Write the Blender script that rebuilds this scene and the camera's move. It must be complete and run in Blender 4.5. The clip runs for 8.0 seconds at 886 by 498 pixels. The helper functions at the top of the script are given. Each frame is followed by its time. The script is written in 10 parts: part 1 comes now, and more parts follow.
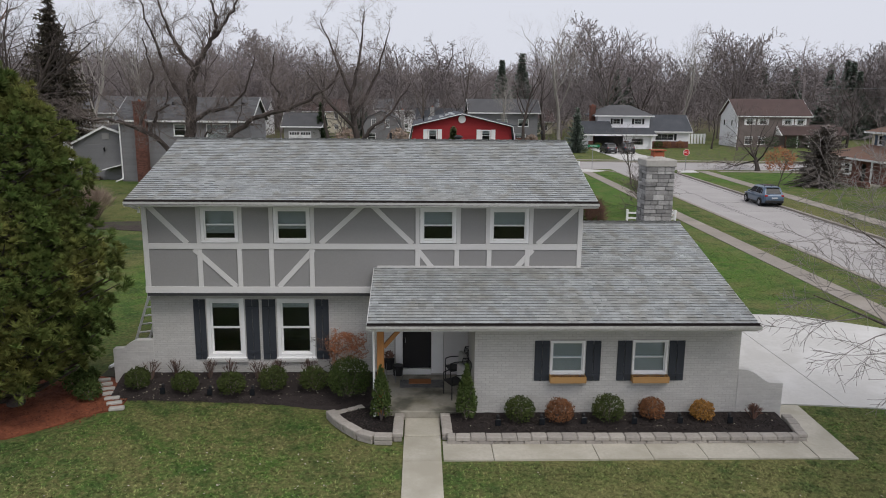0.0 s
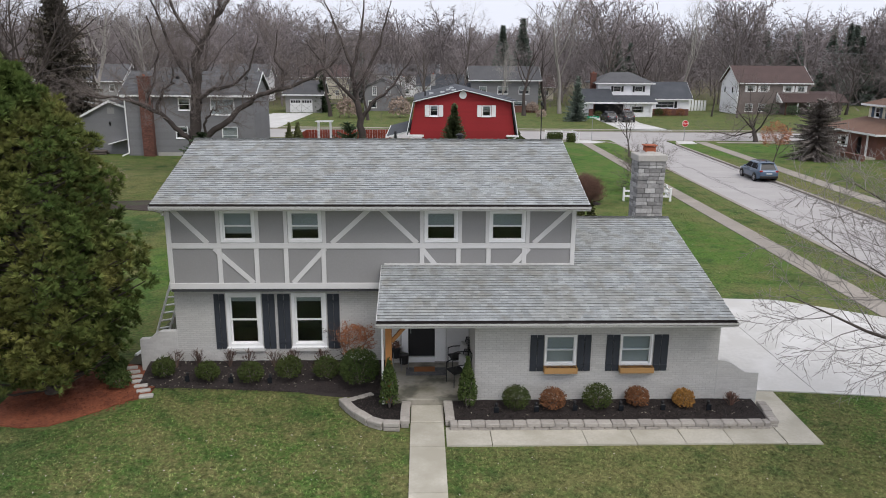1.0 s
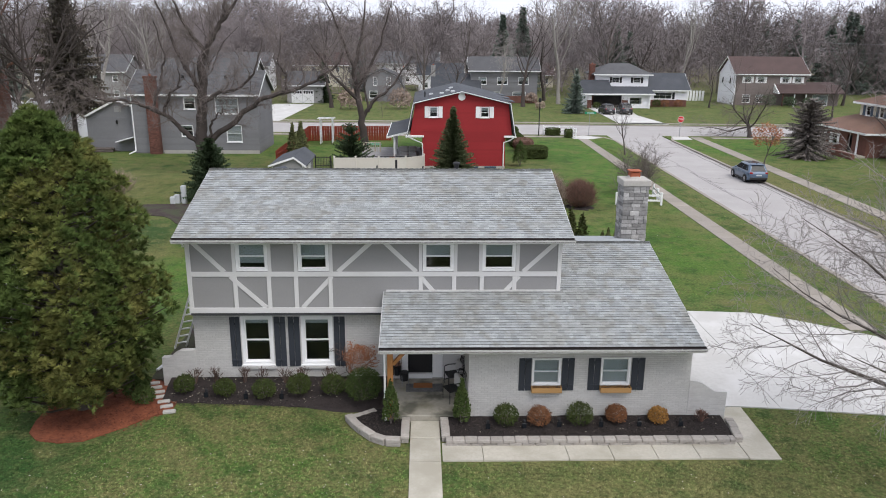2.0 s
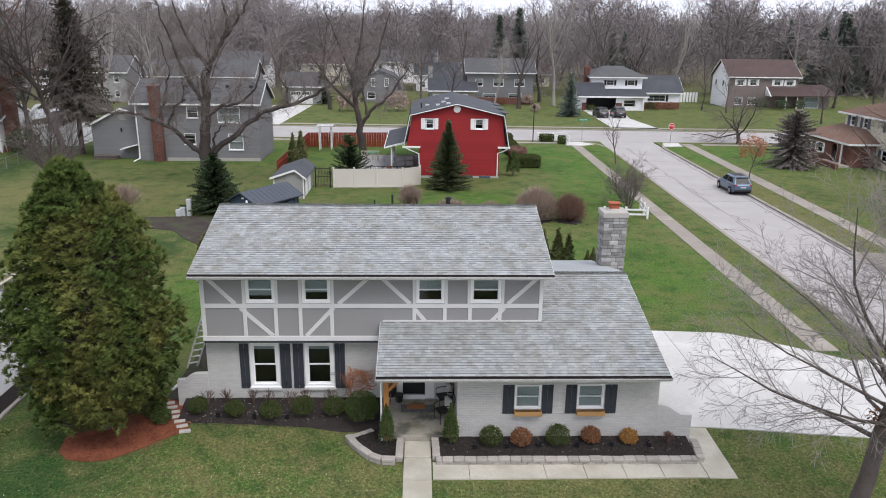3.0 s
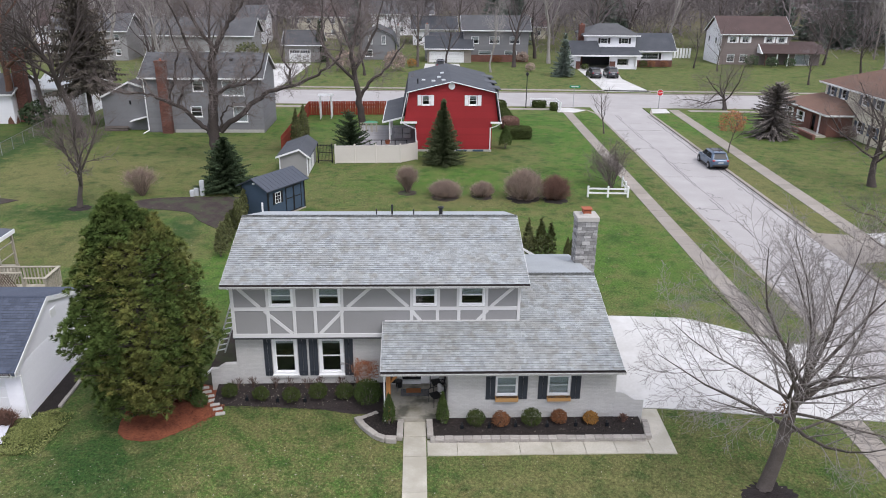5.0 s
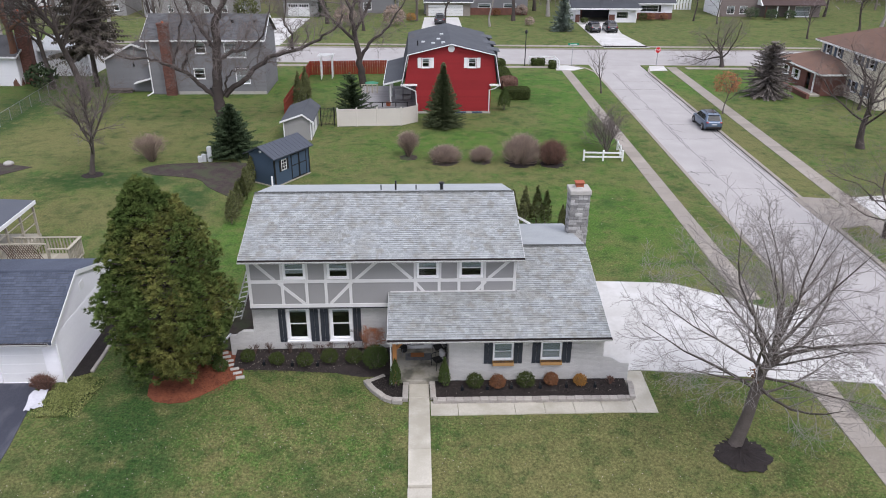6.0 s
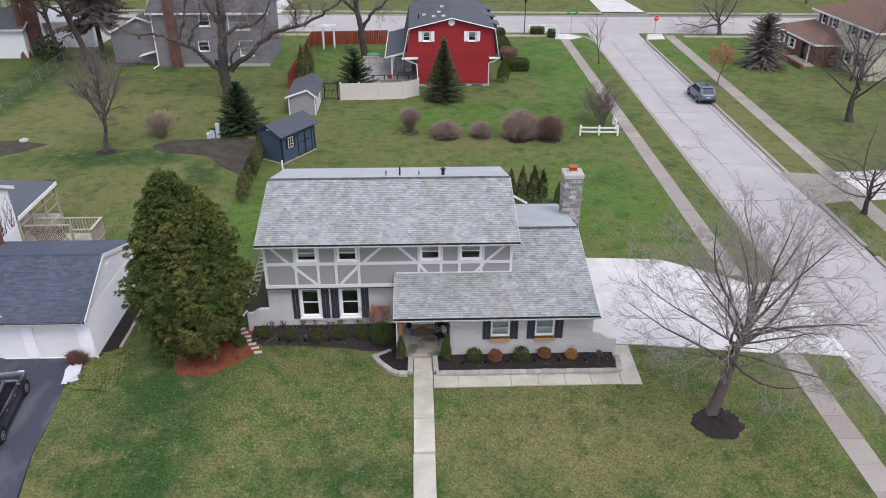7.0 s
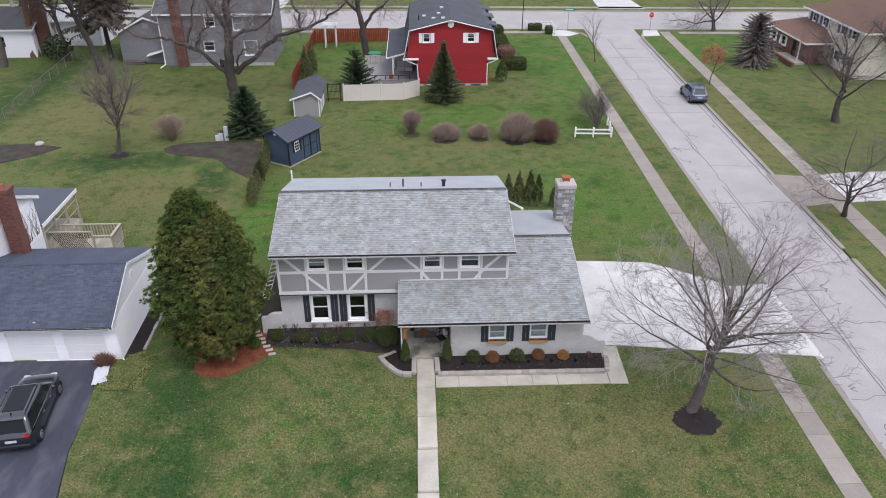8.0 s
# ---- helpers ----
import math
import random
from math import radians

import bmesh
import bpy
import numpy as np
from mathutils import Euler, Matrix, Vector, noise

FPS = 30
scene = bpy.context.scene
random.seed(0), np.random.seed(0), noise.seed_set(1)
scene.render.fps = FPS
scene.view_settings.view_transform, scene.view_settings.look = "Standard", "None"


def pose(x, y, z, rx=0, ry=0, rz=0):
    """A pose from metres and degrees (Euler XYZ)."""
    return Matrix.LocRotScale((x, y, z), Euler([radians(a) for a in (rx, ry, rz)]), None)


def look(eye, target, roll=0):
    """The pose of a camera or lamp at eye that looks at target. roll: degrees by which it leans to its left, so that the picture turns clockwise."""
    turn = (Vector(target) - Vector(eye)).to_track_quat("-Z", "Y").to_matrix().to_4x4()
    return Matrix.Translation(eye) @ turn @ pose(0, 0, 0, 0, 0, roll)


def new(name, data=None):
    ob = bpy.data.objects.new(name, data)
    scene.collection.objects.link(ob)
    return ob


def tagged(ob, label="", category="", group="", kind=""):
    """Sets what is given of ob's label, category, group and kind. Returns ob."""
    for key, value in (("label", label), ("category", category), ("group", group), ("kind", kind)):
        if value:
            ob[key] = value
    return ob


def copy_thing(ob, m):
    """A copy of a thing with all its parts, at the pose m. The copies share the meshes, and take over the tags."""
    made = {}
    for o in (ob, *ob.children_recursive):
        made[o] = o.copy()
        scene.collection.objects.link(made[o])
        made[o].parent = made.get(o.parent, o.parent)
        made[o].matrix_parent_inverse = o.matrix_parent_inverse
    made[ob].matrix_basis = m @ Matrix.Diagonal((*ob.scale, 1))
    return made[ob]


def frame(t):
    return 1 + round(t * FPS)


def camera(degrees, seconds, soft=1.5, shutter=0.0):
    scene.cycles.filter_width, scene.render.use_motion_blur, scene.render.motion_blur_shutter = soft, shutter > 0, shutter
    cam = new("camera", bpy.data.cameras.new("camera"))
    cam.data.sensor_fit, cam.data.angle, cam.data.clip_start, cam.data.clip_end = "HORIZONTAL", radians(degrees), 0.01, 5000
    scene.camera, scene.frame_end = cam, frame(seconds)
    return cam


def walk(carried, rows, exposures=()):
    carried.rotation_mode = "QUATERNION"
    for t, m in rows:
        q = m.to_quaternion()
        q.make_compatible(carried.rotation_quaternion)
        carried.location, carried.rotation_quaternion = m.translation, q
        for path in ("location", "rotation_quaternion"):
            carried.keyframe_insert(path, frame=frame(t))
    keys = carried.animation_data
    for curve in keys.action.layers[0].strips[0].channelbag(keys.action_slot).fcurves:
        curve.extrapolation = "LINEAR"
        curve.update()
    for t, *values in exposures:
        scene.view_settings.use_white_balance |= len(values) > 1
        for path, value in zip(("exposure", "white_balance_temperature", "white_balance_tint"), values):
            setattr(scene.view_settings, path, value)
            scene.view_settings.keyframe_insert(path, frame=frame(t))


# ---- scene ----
cam = camera(61.6, 8.0, 1.0)
PATH = [
    (0, (7.725, -21.097, 8.349), (7.786, -19.138, 7.954), 0.5),
    (0.5, (7.654, -21.67, 8.98), (7.714, -19.721, 8.534), 0.5),
    (1, (7.621, -22.368, 9.761), (7.68, -20.431, 9.265), 0.4),
    (1.5, (7.632, -23.09, 10.727), (7.689, -21.162, 10.199), 0.4),
    (3, (7.822, -25.73, 13.899), (7.886, -23.814, 13.331), 0.7),
    (3.5, (7.881, -26.585, 14.982), (7.947, -24.674, 14.396), 0.8),
    (4, (7.897, -27.482, 16.063), (7.964, -25.577, 15.457), 0.7),
    (4.5, (7.913, -28.384, 17.086), (7.982, -26.495, 16.431), 0.7),
    (6, (7.766, -30.931, 20.114), (7.835, -29.121, 19.266), 0.4),
    (6.5, (7.679, -31.808, 21.226), (7.748, -30.024, 20.325), 0.3),
    (7, (7.646, -32.673, 22.398), (7.712, -30.914, 21.448), 0.2),
    (7.5, (7.598, -33.443, 23.531), (7.664, -31.696, 22.559), 0.2),
    (8, (7.493, -34.368, 24.925), (7.56, -32.633, 23.934), 0.1),
]
walk(cam, [(t, look(eye, target, roll)) for t, eye, target, roll in PATH], [(0, 0.16, 6750, 10), (0.5, 0.34, 6700, 10), (1.0, 0.49, 6650, 10), (1.5, 0.65, 6600, 10), (3.0, 0.72, 6530, 11), (4.5, 0.78, 6430, 12), (6.0, 0.74, 6370, 14), (8.0, 0.68, 6340, 15)])

# ---- world and light ----
world = bpy.data.worlds.new("world")
scene.world = world
world.use_nodes = True
wn, wl = world.node_tree.nodes, world.node_tree.links
wbg = wn["Background"]
sky = wn.new("ShaderNodeTexSky")
sky.sky_type, sky.sun_disc = "NISHITA", False
sky.sun_elevation, sky.sun_rotation = radians(56), radians(147)
sky.air_density, sky.dust_density = 1.0, 6.0
cloud = wn.new("ShaderNodeMix")
cloud.data_type = "RGBA"
cloud.inputs[0].default_value = 0.9
wl.new(sky.outputs[0], cloud.inputs[6])
cloud.inputs[7].default_value = (7.85, 8.25, 9.5, 1)
wl.new(cloud.outputs[2], wbg.inputs[0])
wbg.inputs[1].default_value = 0.085
sun = new("sun", bpy.data.lights.new("sun", "SUN"))
sun.data.energy, sun.data.angle, sun.data.color = 1.3, radians(30), (1.0, 0.985, 0.97)
sun.matrix_world = look((0, 0, 60), (-22, 34, 0))


# ---- mesh helpers ----
class Geo:
    """Collects vertices and faces for one mesh."""

    def __init__(self):
        self.v, self.f = [], []

    def add(self, verts, faces):
        n = len(self.v)
        self.v.extend(tuple(p) for p in verts)
        self.f.extend(tuple(i + n for i in fc) for fc in faces)
        return self

    def box(self, x0, y0, z0, x1, y1, z1):
        p = [(x, y, z) for z in (z0, z1) for y in (y0, y1) for x in (x0, x1)]
        return self.add(p, [(0, 2, 3, 1), (4, 5, 7, 6), (0, 1, 5, 4), (1, 3, 7, 5), (3, 2, 6, 7), (2, 0, 4, 6)])

    def rbox(self, x0, y0, z0, x1, y1, z1, r=0.015):
        """A box with chamfered edges."""
        c, h = ((x0 + x1) / 2, (y0 + y1) / 2, (z0 + z1) / 2), (abs(x1 - x0) / 2, abs(y1 - y0) / 2, abs(z1 - z0) / 2)
        r = min(r, min(h) * 0.45)
        bm = bmesh.new()
        for sx in (-1, 1):
            for sy in (-1, 1):
                for sz in (-1, 1):
                    for k in range(3):
                        q = [h[0] - r, h[1] - r, h[2] - r]
                        q[k] = h[k]
                        bm.verts.new((c[0] + sx * q[0], c[1] + sy * q[1], c[2] + sz * q[2]))
        bmesh.ops.convex_hull(bm, input=bm.verts)
        bmesh.ops.dissolve_limit(bm, angle_limit=0.02, verts=bm.verts, edges=bm.edges)
        bm.verts.index_update()
        self.add([v.co[:] for v in bm.verts], [[v.index for v in f.verts] for f in bm.faces])
        bm.free()
        return self

    def extrude(self, poly, d):
        """A planar outline pushed along d."""
        n, d = len(poly), Vector(d)
        a = [Vector(p) for p in poly]
        return self.add(a + [p + d for p in a], [tuple(range(n))[::-1], tuple(range(n, 2 * n))] + [(i, (i + 1) % n, n + (i + 1) % n, n + i) for i in range(n)])

    def prism(self, outline, z0, z1):
        return self.extrude([(x, y, z0) for x, y in outline], (0, 0, z1 - z0))

    def beam(self, a, b, w, h, side=(0, 0, 1)):
        """A bar of section w x h from a to b."""
        a, b = Vector(a), Vector(b)
        d = (b - a).normalized()
        s = Vector(side)
        r = d.cross(s)
        if r.length < 1e-3:
            r = d.cross(Vector((0, 1, 0)))
        r.normalize()
        u = r.cross(d)
        q = [a + r * (sx * w / 2) + u * (sy * h / 2) for sx, sy in ((-1, -1), (1, -1), (1, 1), (-1, 1))]
        return self.extrude(q, b - a)

    def tube(self, pts, radii, n=6, cap=True):
        pts = [Vector(p) for p in pts]
        ring, faces = [], []
        r0 = None
        for i, p in enumerate(pts):
            d = (pts[min(i + 1, len(pts) - 1)] - pts[max(i - 1, 0)]).normalized()
            s = r0 if r0 is not None else (Vector((1, 0, 0)) if abs(d.x) < 0.8 else Vector((0, 1, 0)))
            u = d.cross(s).normalized()
            r0 = u.cross(d)
            for k in range(n):
                a = 2 * math.pi * k / n
                ring.append(p + (r0 * math.cos(a) + u * math.sin(a)) * radii[i])
        for i in range(len(pts) - 1):
            for k in range(n):
                faces.append((i * n + k, i * n + (k + 1) % n, (i + 1) * n + (k + 1) % n, (i + 1) * n + k))
        if cap:
            faces += [tuple(range(n))[::-1], tuple(range((len(pts) - 1) * n, len(pts) * n))]
        return self.add(ring, faces)

    def disc(self, x, y, z0, z1, r, n=24, wob=0.0, seed=0):
        rnd = random.Random(seed)
        return self.prism([(x + r * (1 + rnd.uniform(-wob, wob)) * math.cos(2 * math.pi * k / n), y + r * (1 + rnd.uniform(-wob, wob)) * math.sin(2 * math.pi * k / n)) for k in range(n)], z0, z1)

    def moved(self, m):
        self.v = [tuple(m @ Vector(p)) for p in self.v]
        return self


def thing(name, loc, label, category, group="", kind=""):
    ob = new(name)
    ob.location = loc
    ob.empty_display_size = 0.3
    return tagged(ob, label, category, group, kind)


def part(name, geo, material, parent=None, label="", smooth=False, clean=True):
    """One mesh object; its geometry is given in the world's metres and hung under its parent."""
    me = bpy.data.meshes.new(name)
    off, o = Vector(), parent
    while o is not None:
        off += o.location
        o = o.parent
    me.from_pydata([(x - off.x, y - off.y, z - off.z) for x, y, z in geo.v], [], geo.f)
    if clean and len(geo.f) < 4000:
        bm = bmesh.new()
        bm.from_mesh(me)
        bmesh.ops.recalc_face_normals(bm, faces=bm.faces)
        bm.to_mesh(me)
        bm.free()
    if smooth:
        me.shade_smooth()
    me.materials.append(material)
    ob = new(name, me)
    ob.parent = parent
    return tagged(ob, label)


def single(name, geo, material, label, category, group="", kind="", smooth=False, loc=None):
    """A thing that is one mesh."""
    ob = part(name, geo, material, None, "", smooth)
    if loc is not None:
        ob.data.transform(Matrix.Translation(-Vector(loc)))
        ob.location = loc
    return tagged(ob, label, category, group, kind)


def setting(name, geo, material, label, smooth=False):
    return tagged(part(name, geo, material, None, label, smooth), category=name.split("_")[0], kind="structure")


# ---- materials ----
def mat(name, c1, c2=None, big=0.6, fine=18.0, rough=0.85, bump=0.25, bscale=60.0, vary=0.0, metal=0.0, spec=0.3, patch=None, pscale=0.12, patch2=None, pscale2=0.2, squeeze=(1, 1, 1), contrast=0.22, coat=0.0):
    """Two-scale colour variation between c1 and c2, a third patch colour, relief and per-piece variation."""
    m = bpy.data.materials.new(name)
    m.use_nodes = True
    n, l = m.node_tree.nodes, m.node_tree.links
    b = n["Principled BSDF"]
    c2 = c2 or tuple(x * 0.8 for x in c1)
    geo = n.new("ShaderNodeNewGeometry")
    mp = n.new("ShaderNodeMapping")
    mp.inputs["Scale"].default_value = squeeze
    l.new(geo.outputs["Position"], mp.inputs[0])

    def tex(scale, detail):
        t = n.new("ShaderNodeTexNoise")
        t.inputs["Scale"].default_value, t.inputs["Detail"].default_value = scale, detail
        l.new(mp.outputs[0], t.inputs[0])
        return t.outputs["Fac"]

    def ramp(fac, lo, hi):
        r = n.new("ShaderNodeMapRange")
        r.inputs[1].default_value, r.inputs[2].default_value = lo, hi
        l.new(fac, r.inputs[0])
        return r.outputs[0]

    def mix(fac, a, c, blend="MIX"):
        x = n.new("ShaderNodeMix")
        x.data_type, x.blend_type = "RGBA", blend
        for s, val in ((x.inputs[0], fac), (x.inputs[6], a), (x.inputs[7], c)):
            if isinstance(val, tuple):
                s.default_value = (*val, 1)
            elif isinstance(val, (int, float)):
                s.default_value = val
            else:
                l.new(val, s)
        return x.outputs[2]

    add = n.new("ShaderNodeMath")
    add.operation = "MULTIPLY_ADD"
    l.new(tex(fine, 4), add.inputs[0])
    add.inputs[1].default_value = 0.5
    half = n.new("ShaderNodeMath")
    half.operation = "MULTIPLY"
    half.inputs[1].default_value = 0.5
    l.new(tex(big, 5), half.inputs[0])
    l.new(half.outputs[0], add.inputs[2])
    col = mix(ramp(add.outputs[0], 0.5 - contrast, 0.5 + contrast), c1, c2)
    if patch:
        col = mix(ramp(tex(pscale, 5), 0.46, 0.66), col, patch)
    if patch2:
        col = mix(ramp(tex(pscale2, 6), 0.52, 0.64), col, patch2)
    if vary:
        oi = n.new("ShaderNodeObjectInfo")
        s = n.new("ShaderNodeMath")
        s.operation = "ADD"
        l.new(oi.outputs["Random"], s.inputs[0])
        l.new(geo.outputs["Random Per Island"], s.inputs[1])
        fr = n.new("ShaderNodeMath")
        fr.operation = "FRACT"
        l.new(s.outputs[0], fr.inputs[0])
        mr = n.new("ShaderNodeMapRange")
        mr.inputs[3].default_value, mr.inputs[4].default_value = 1 - vary, 1 + vary
        l.new(fr.outputs[0], mr.inputs[0])
        col = mix(1.0, col, mr.outputs[0], "MULTIPLY")
    l.new(col, b.inputs["Base Color"])
    b.inputs["Roughness"].default_value = rough
    b.inputs["Metallic"].default_value = metal
    b.inputs["Specular IOR Level"].default_value = spec
    b.inputs["Coat Weight"].default_value = coat
    if bump:
        bp = n.new("ShaderNodeBump")
        bp.inputs["Strength"].default_value, bp.inputs["Distance"].default_value = bump, 0.02
        l.new(tex(bscale, 5), bp.inputs["Height"])
        l.new(bp.outputs[0], b.inputs["Normal"])
    return m


def glass_mat(name, tint=(0.9, 0.95, 0.97)):
    m = bpy.data.materials.new(name)
    m.use_nodes = True
    n, l = m.node_tree.nodes, m.node_tree.links
    n.remove(n["Principled BSDF"])
    fr, tr, gl, mx = n.new("ShaderNodeFresnel"), n.new("ShaderNodeBsdfTransparent"), n.new("ShaderNodeBsdfGlossy"), n.new("ShaderNodeMixShader")
    fr.inputs[0].default_value = 1.5
    tr.inputs[0].default_value = (*tint, 1)
    gl.inputs["Roughness"].default_value = 0.03
    l.new(fr.outputs[0], mx.inputs[0])
    l.new(tr.outputs[0], mx.inputs[1])
    l.new(gl.outputs[0], mx.inputs[2])
    l.new(mx.outputs[0], n["Material Output"].inputs[0])
    return m


def lawn_mat(name, green, tan, lush, relief, vary):
    """Winter turf: green and tan mixed at several scales, lush and thin stretches where they lie in the lawns."""
    m = mat(name, green, tan, 0.9, 7.0, 0.95, relief, 30.0, vary=vary, spec=0.1, contrast=0.1)
    n, l = m.node_tree.nodes, m.node_tree.links
    b = n["Principled BSDF"]
    col = b.inputs["Base Color"].links[0].from_socket
    geo = n.new("ShaderNodeNewGeometry")

    def noise_at(scale, detail, lo, hi):
        t = n.new("ShaderNodeTexNoise")
        t.inputs["Scale"].default_value, t.inputs["Detail"].default_value = scale, detail
        t.inputs["Roughness"].default_value = 0.65
        l.new(geo.outputs["Position"], t.inputs[0])
        r = n.new("ShaderNodeMapRange")
        r.inputs[1].default_value, r.inputs[2].default_value = lo, hi
        l.new(t.outputs["Fac"], r.inputs[0])
        return t, r.outputs[0]

    def blend(fac, base, colour):
        x = n.new("ShaderNodeMix")
        x.data_type = "RGBA"
        l.new(fac, x.inputs[0])
        l.new(base, x.inputs[6])
        x.inputs[7].default_value = (*colour, 1)
        return x.outputs[2]

    fresh = (green[0] * 0.98, green[1] * 1.16, green[2] * 0.85)
    litter = (0.15, 0.118, 0.085)
    warp, _ = noise_at(0.55, 5, 0, 1)
    sh = n.new("ShaderNodeVectorMath")
    sh.operation = "MULTIPLY_ADD"
    l.new(warp.outputs["Color"], sh.inputs[0])
    sh.inputs[1].default_value = (5.0, 5.0, 0)
    off = n.new("ShaderNodeVectorMath")
    off.operation = "ADD"
    off.inputs[1].default_value = (-2.5, -2.5, 0)
    l.new(geo.outputs["Position"], off.inputs[0])
    l.new(off.outputs[0], sh.inputs[2])
    pos = sh.outputs[0]
    _, speck = noise_at(2.2, 6, 0.08, 0.5)
    for cx, cy, rx, ry, colour in ((-14, 18.5, 10, 3.6, tan), (-22, 37, 12, 8, tan), (14.5, -8.5, 7, 4.0, tan), (-7.9, -9.5, 1.1, 4.0, tan), (11.5, 28.2, 6, 1.6, tan), (-18, 25.3, 9, 2.0, lush), (-4.4, -7.5, 3.0, 10.5, lush), (-3.6, -15, 3.4, 5, lush), (5.0, -10.8, 3.6, 2.2, lush), (4.6, -15.5, 3.0, 2.5, lush), (-1.5, -19, 5, 3, lush), (22, 56, 4, 8, lush), (-9, 20.6, 1.6, 4.5, lush), (-34, 45, 4, 14, lush), (21, 17, 6, 9, fresh), (14, 35, 13, 5, fresh), (24.5, 45, 4, 20, fresh), (34.6, 60, 90, 10, fresh), (38.5, 33, 1.7, 24, tan), (-4, 14, 3, 9, fresh), (20, 290, 320, 150, litter), (-70, 150, 60, 40, litter)):
        d = n.new("ShaderNodeVectorMath")
        d.operation = "SUBTRACT"
        l.new(pos, d.inputs[0])
        d.inputs[1].default_value = (cx, cy, 0)
        k = n.new("ShaderNodeVectorMath")
        k.operation = "MULTIPLY"
        l.new(d.outputs[0], k.inputs[0])
        k.inputs[1].default_value = (1 / rx, 1 / ry, 0)
        q = n.new("ShaderNodeVectorMath")
        q.operation = "LENGTH"
        l.new(k.outputs[0], q.inputs[0])
        r = n.new("ShaderNodeMapRange")
        r.inputs[1].default_value, r.inputs[2].default_value, r.inputs[3].default_value, r.inputs[4].default_value = 0.45, 1.2, 0.85, 0.0
        l.new(q.outputs["Value"], r.inputs[0])
        p = n.new("ShaderNodeMath")
        p.operation = "MULTIPLY"
        l.new(r.outputs[0], p.inputs[0])
        l.new(speck, p.inputs[1])
        col = blend(p.outputs[0], col, colour)
    col = blend(noise_at(0.22, 6, 0.5, 0.8)[1], col, tan)
    col = blend(noise_at(0.33, 7, 0.52, 0.76)[1], col, lush)
    col = blend(noise_at(0.75, 6, 0.52, 0.72)[1], col, tan)
    col = blend(noise_at(1.2, 6, 0.52, 0.78)[1], col, lush)
    tone = n.new("ShaderNodeMix")
    tone.data_type, tone.blend_type = "RGBA", "MULTIPLY"
    tone.inputs[0].default_value = 1.0
    grain, g2 = noise_at(9.0, 5, 0.3, 0.7)
    r = n.new("ShaderNodeMapRange")
    r.inputs[3].default_value, r.inputs[4].default_value = 0.5, 1.5
    l.new(g2, r.inputs[0])
    l.new(col, tone.inputs[6])
    l.new(r.outputs[0], tone.inputs[7])
    l.new(tone.outputs[2], b.inputs["Base Color"])
    return m


M_GRASS = lawn_mat("grass", (0.068, 0.116, 0.029), (0.14, 0.134, 0.055), (0.025, 0.06, 0.017), 1.0, 0.0)
M_BLADE = lawn_mat("grass_blade", (0.09, 0.15, 0.038), (0.174, 0.168, 0.071), (0.034, 0.082, 0.023), 0.0, 0.55)
M_OLDSPRUCE = mat("old_spruce_boughs", (0.055, 0.06, 0.042), (0.15, 0.118, 0.098), 0.25, 3.0, 0.9, 0.0, vary=0.35)
M_GREYNEEDLE = mat("bare_spruce_twigs", (0.19, 0.165, 0.15), (0.11, 0.096, 0.086), 0.5, 5.0, 0.95, 0.0, vary=0.45)
M_RUSSET = mat("russet_orange_leaf", (0.34, 0.14, 0.065), (0.22, 0.085, 0.045), 2.0, 14.0, 0.85, 0.0, vary=0.4)
M_CANE = mat("brown_cane", (0.12, 0.08, 0.065), (0.08, 0.05, 0.042), 2.0, 14.0, 0.9, 0.0, vary=0.3)
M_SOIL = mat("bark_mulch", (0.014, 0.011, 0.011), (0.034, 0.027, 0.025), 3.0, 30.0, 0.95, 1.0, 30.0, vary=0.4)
M_CHIP = mat("bark_chip", (0.013, 0.01, 0.0095), (0.06, 0.048, 0.043), 5.0, 40.0, 0.95, 0.0, vary=0.75)
M_REDMULCH = mat("red_mulch", (0.08, 0.022, 0.012), (0.27, 0.09, 0.045), 2.0, 12.0, 0.95, 1.0, 35.0, vary=0.35)
M_GARDEN = mat("garden_soil", (0.026, 0.019, 0.018), (0.075, 0.056, 0.049), 0.9, 5.0, 0.95, 0.9, 14.0, patch=(0.05, 0.06, 0.03), pscale=0.9)
M_ROAD = mat("worn_road", (0.405, 0.386, 0.375), (0.3, 0.283, 0.274), 0.35, 9.0, 0.9, 0.4, 60.0, vary=0.04, patch=(0.335, 0.318, 0.308), pscale=0.5)
M_CRACK = mat("tar_seal", (0.11, 0.105, 0.105), (0.2, 0.19, 0.19), 1.0, 8.0, 0.9, 0.2)
M_CONC = mat("concrete", (0.52, 0.49, 0.42), (0.39, 0.362, 0.302), 0.8, 14.0, 0.9, 0.3, 70.0, vary=0.08, patch=(0.36, 0.335, 0.272), pscale=0.7)
M_PORCH = mat("stained_concrete", (0.4, 0.375, 0.32), (0.3, 0.28, 0.235), 1.0, 10.0, 0.85, 0.2, 60.0, patch=(0.2, 0.185, 0.13), pscale=0.9, patch2=(0.13, 0.125, 0.1), pscale2=1.1)
M_WALKOLD = mat("old_concrete", (0.335, 0.3, 0.262), (0.235, 0.21, 0.185), 0.7, 12.0, 0.92, 0.35, 60.0, vary=0.1, patch=(0.27, 0.24, 0.205), pscale=0.8)
M_DRIVE = mat("pale_concrete", (0.56, 0.55, 0.53), (0.46, 0.45, 0.432), 0.5, 8.0, 0.9, 0.25, 70.0, vary=0.03, patch=(0.48, 0.468, 0.447), pscale=0.35, patch2=(0.57, 0.56, 0.545), pscale2=0.6)
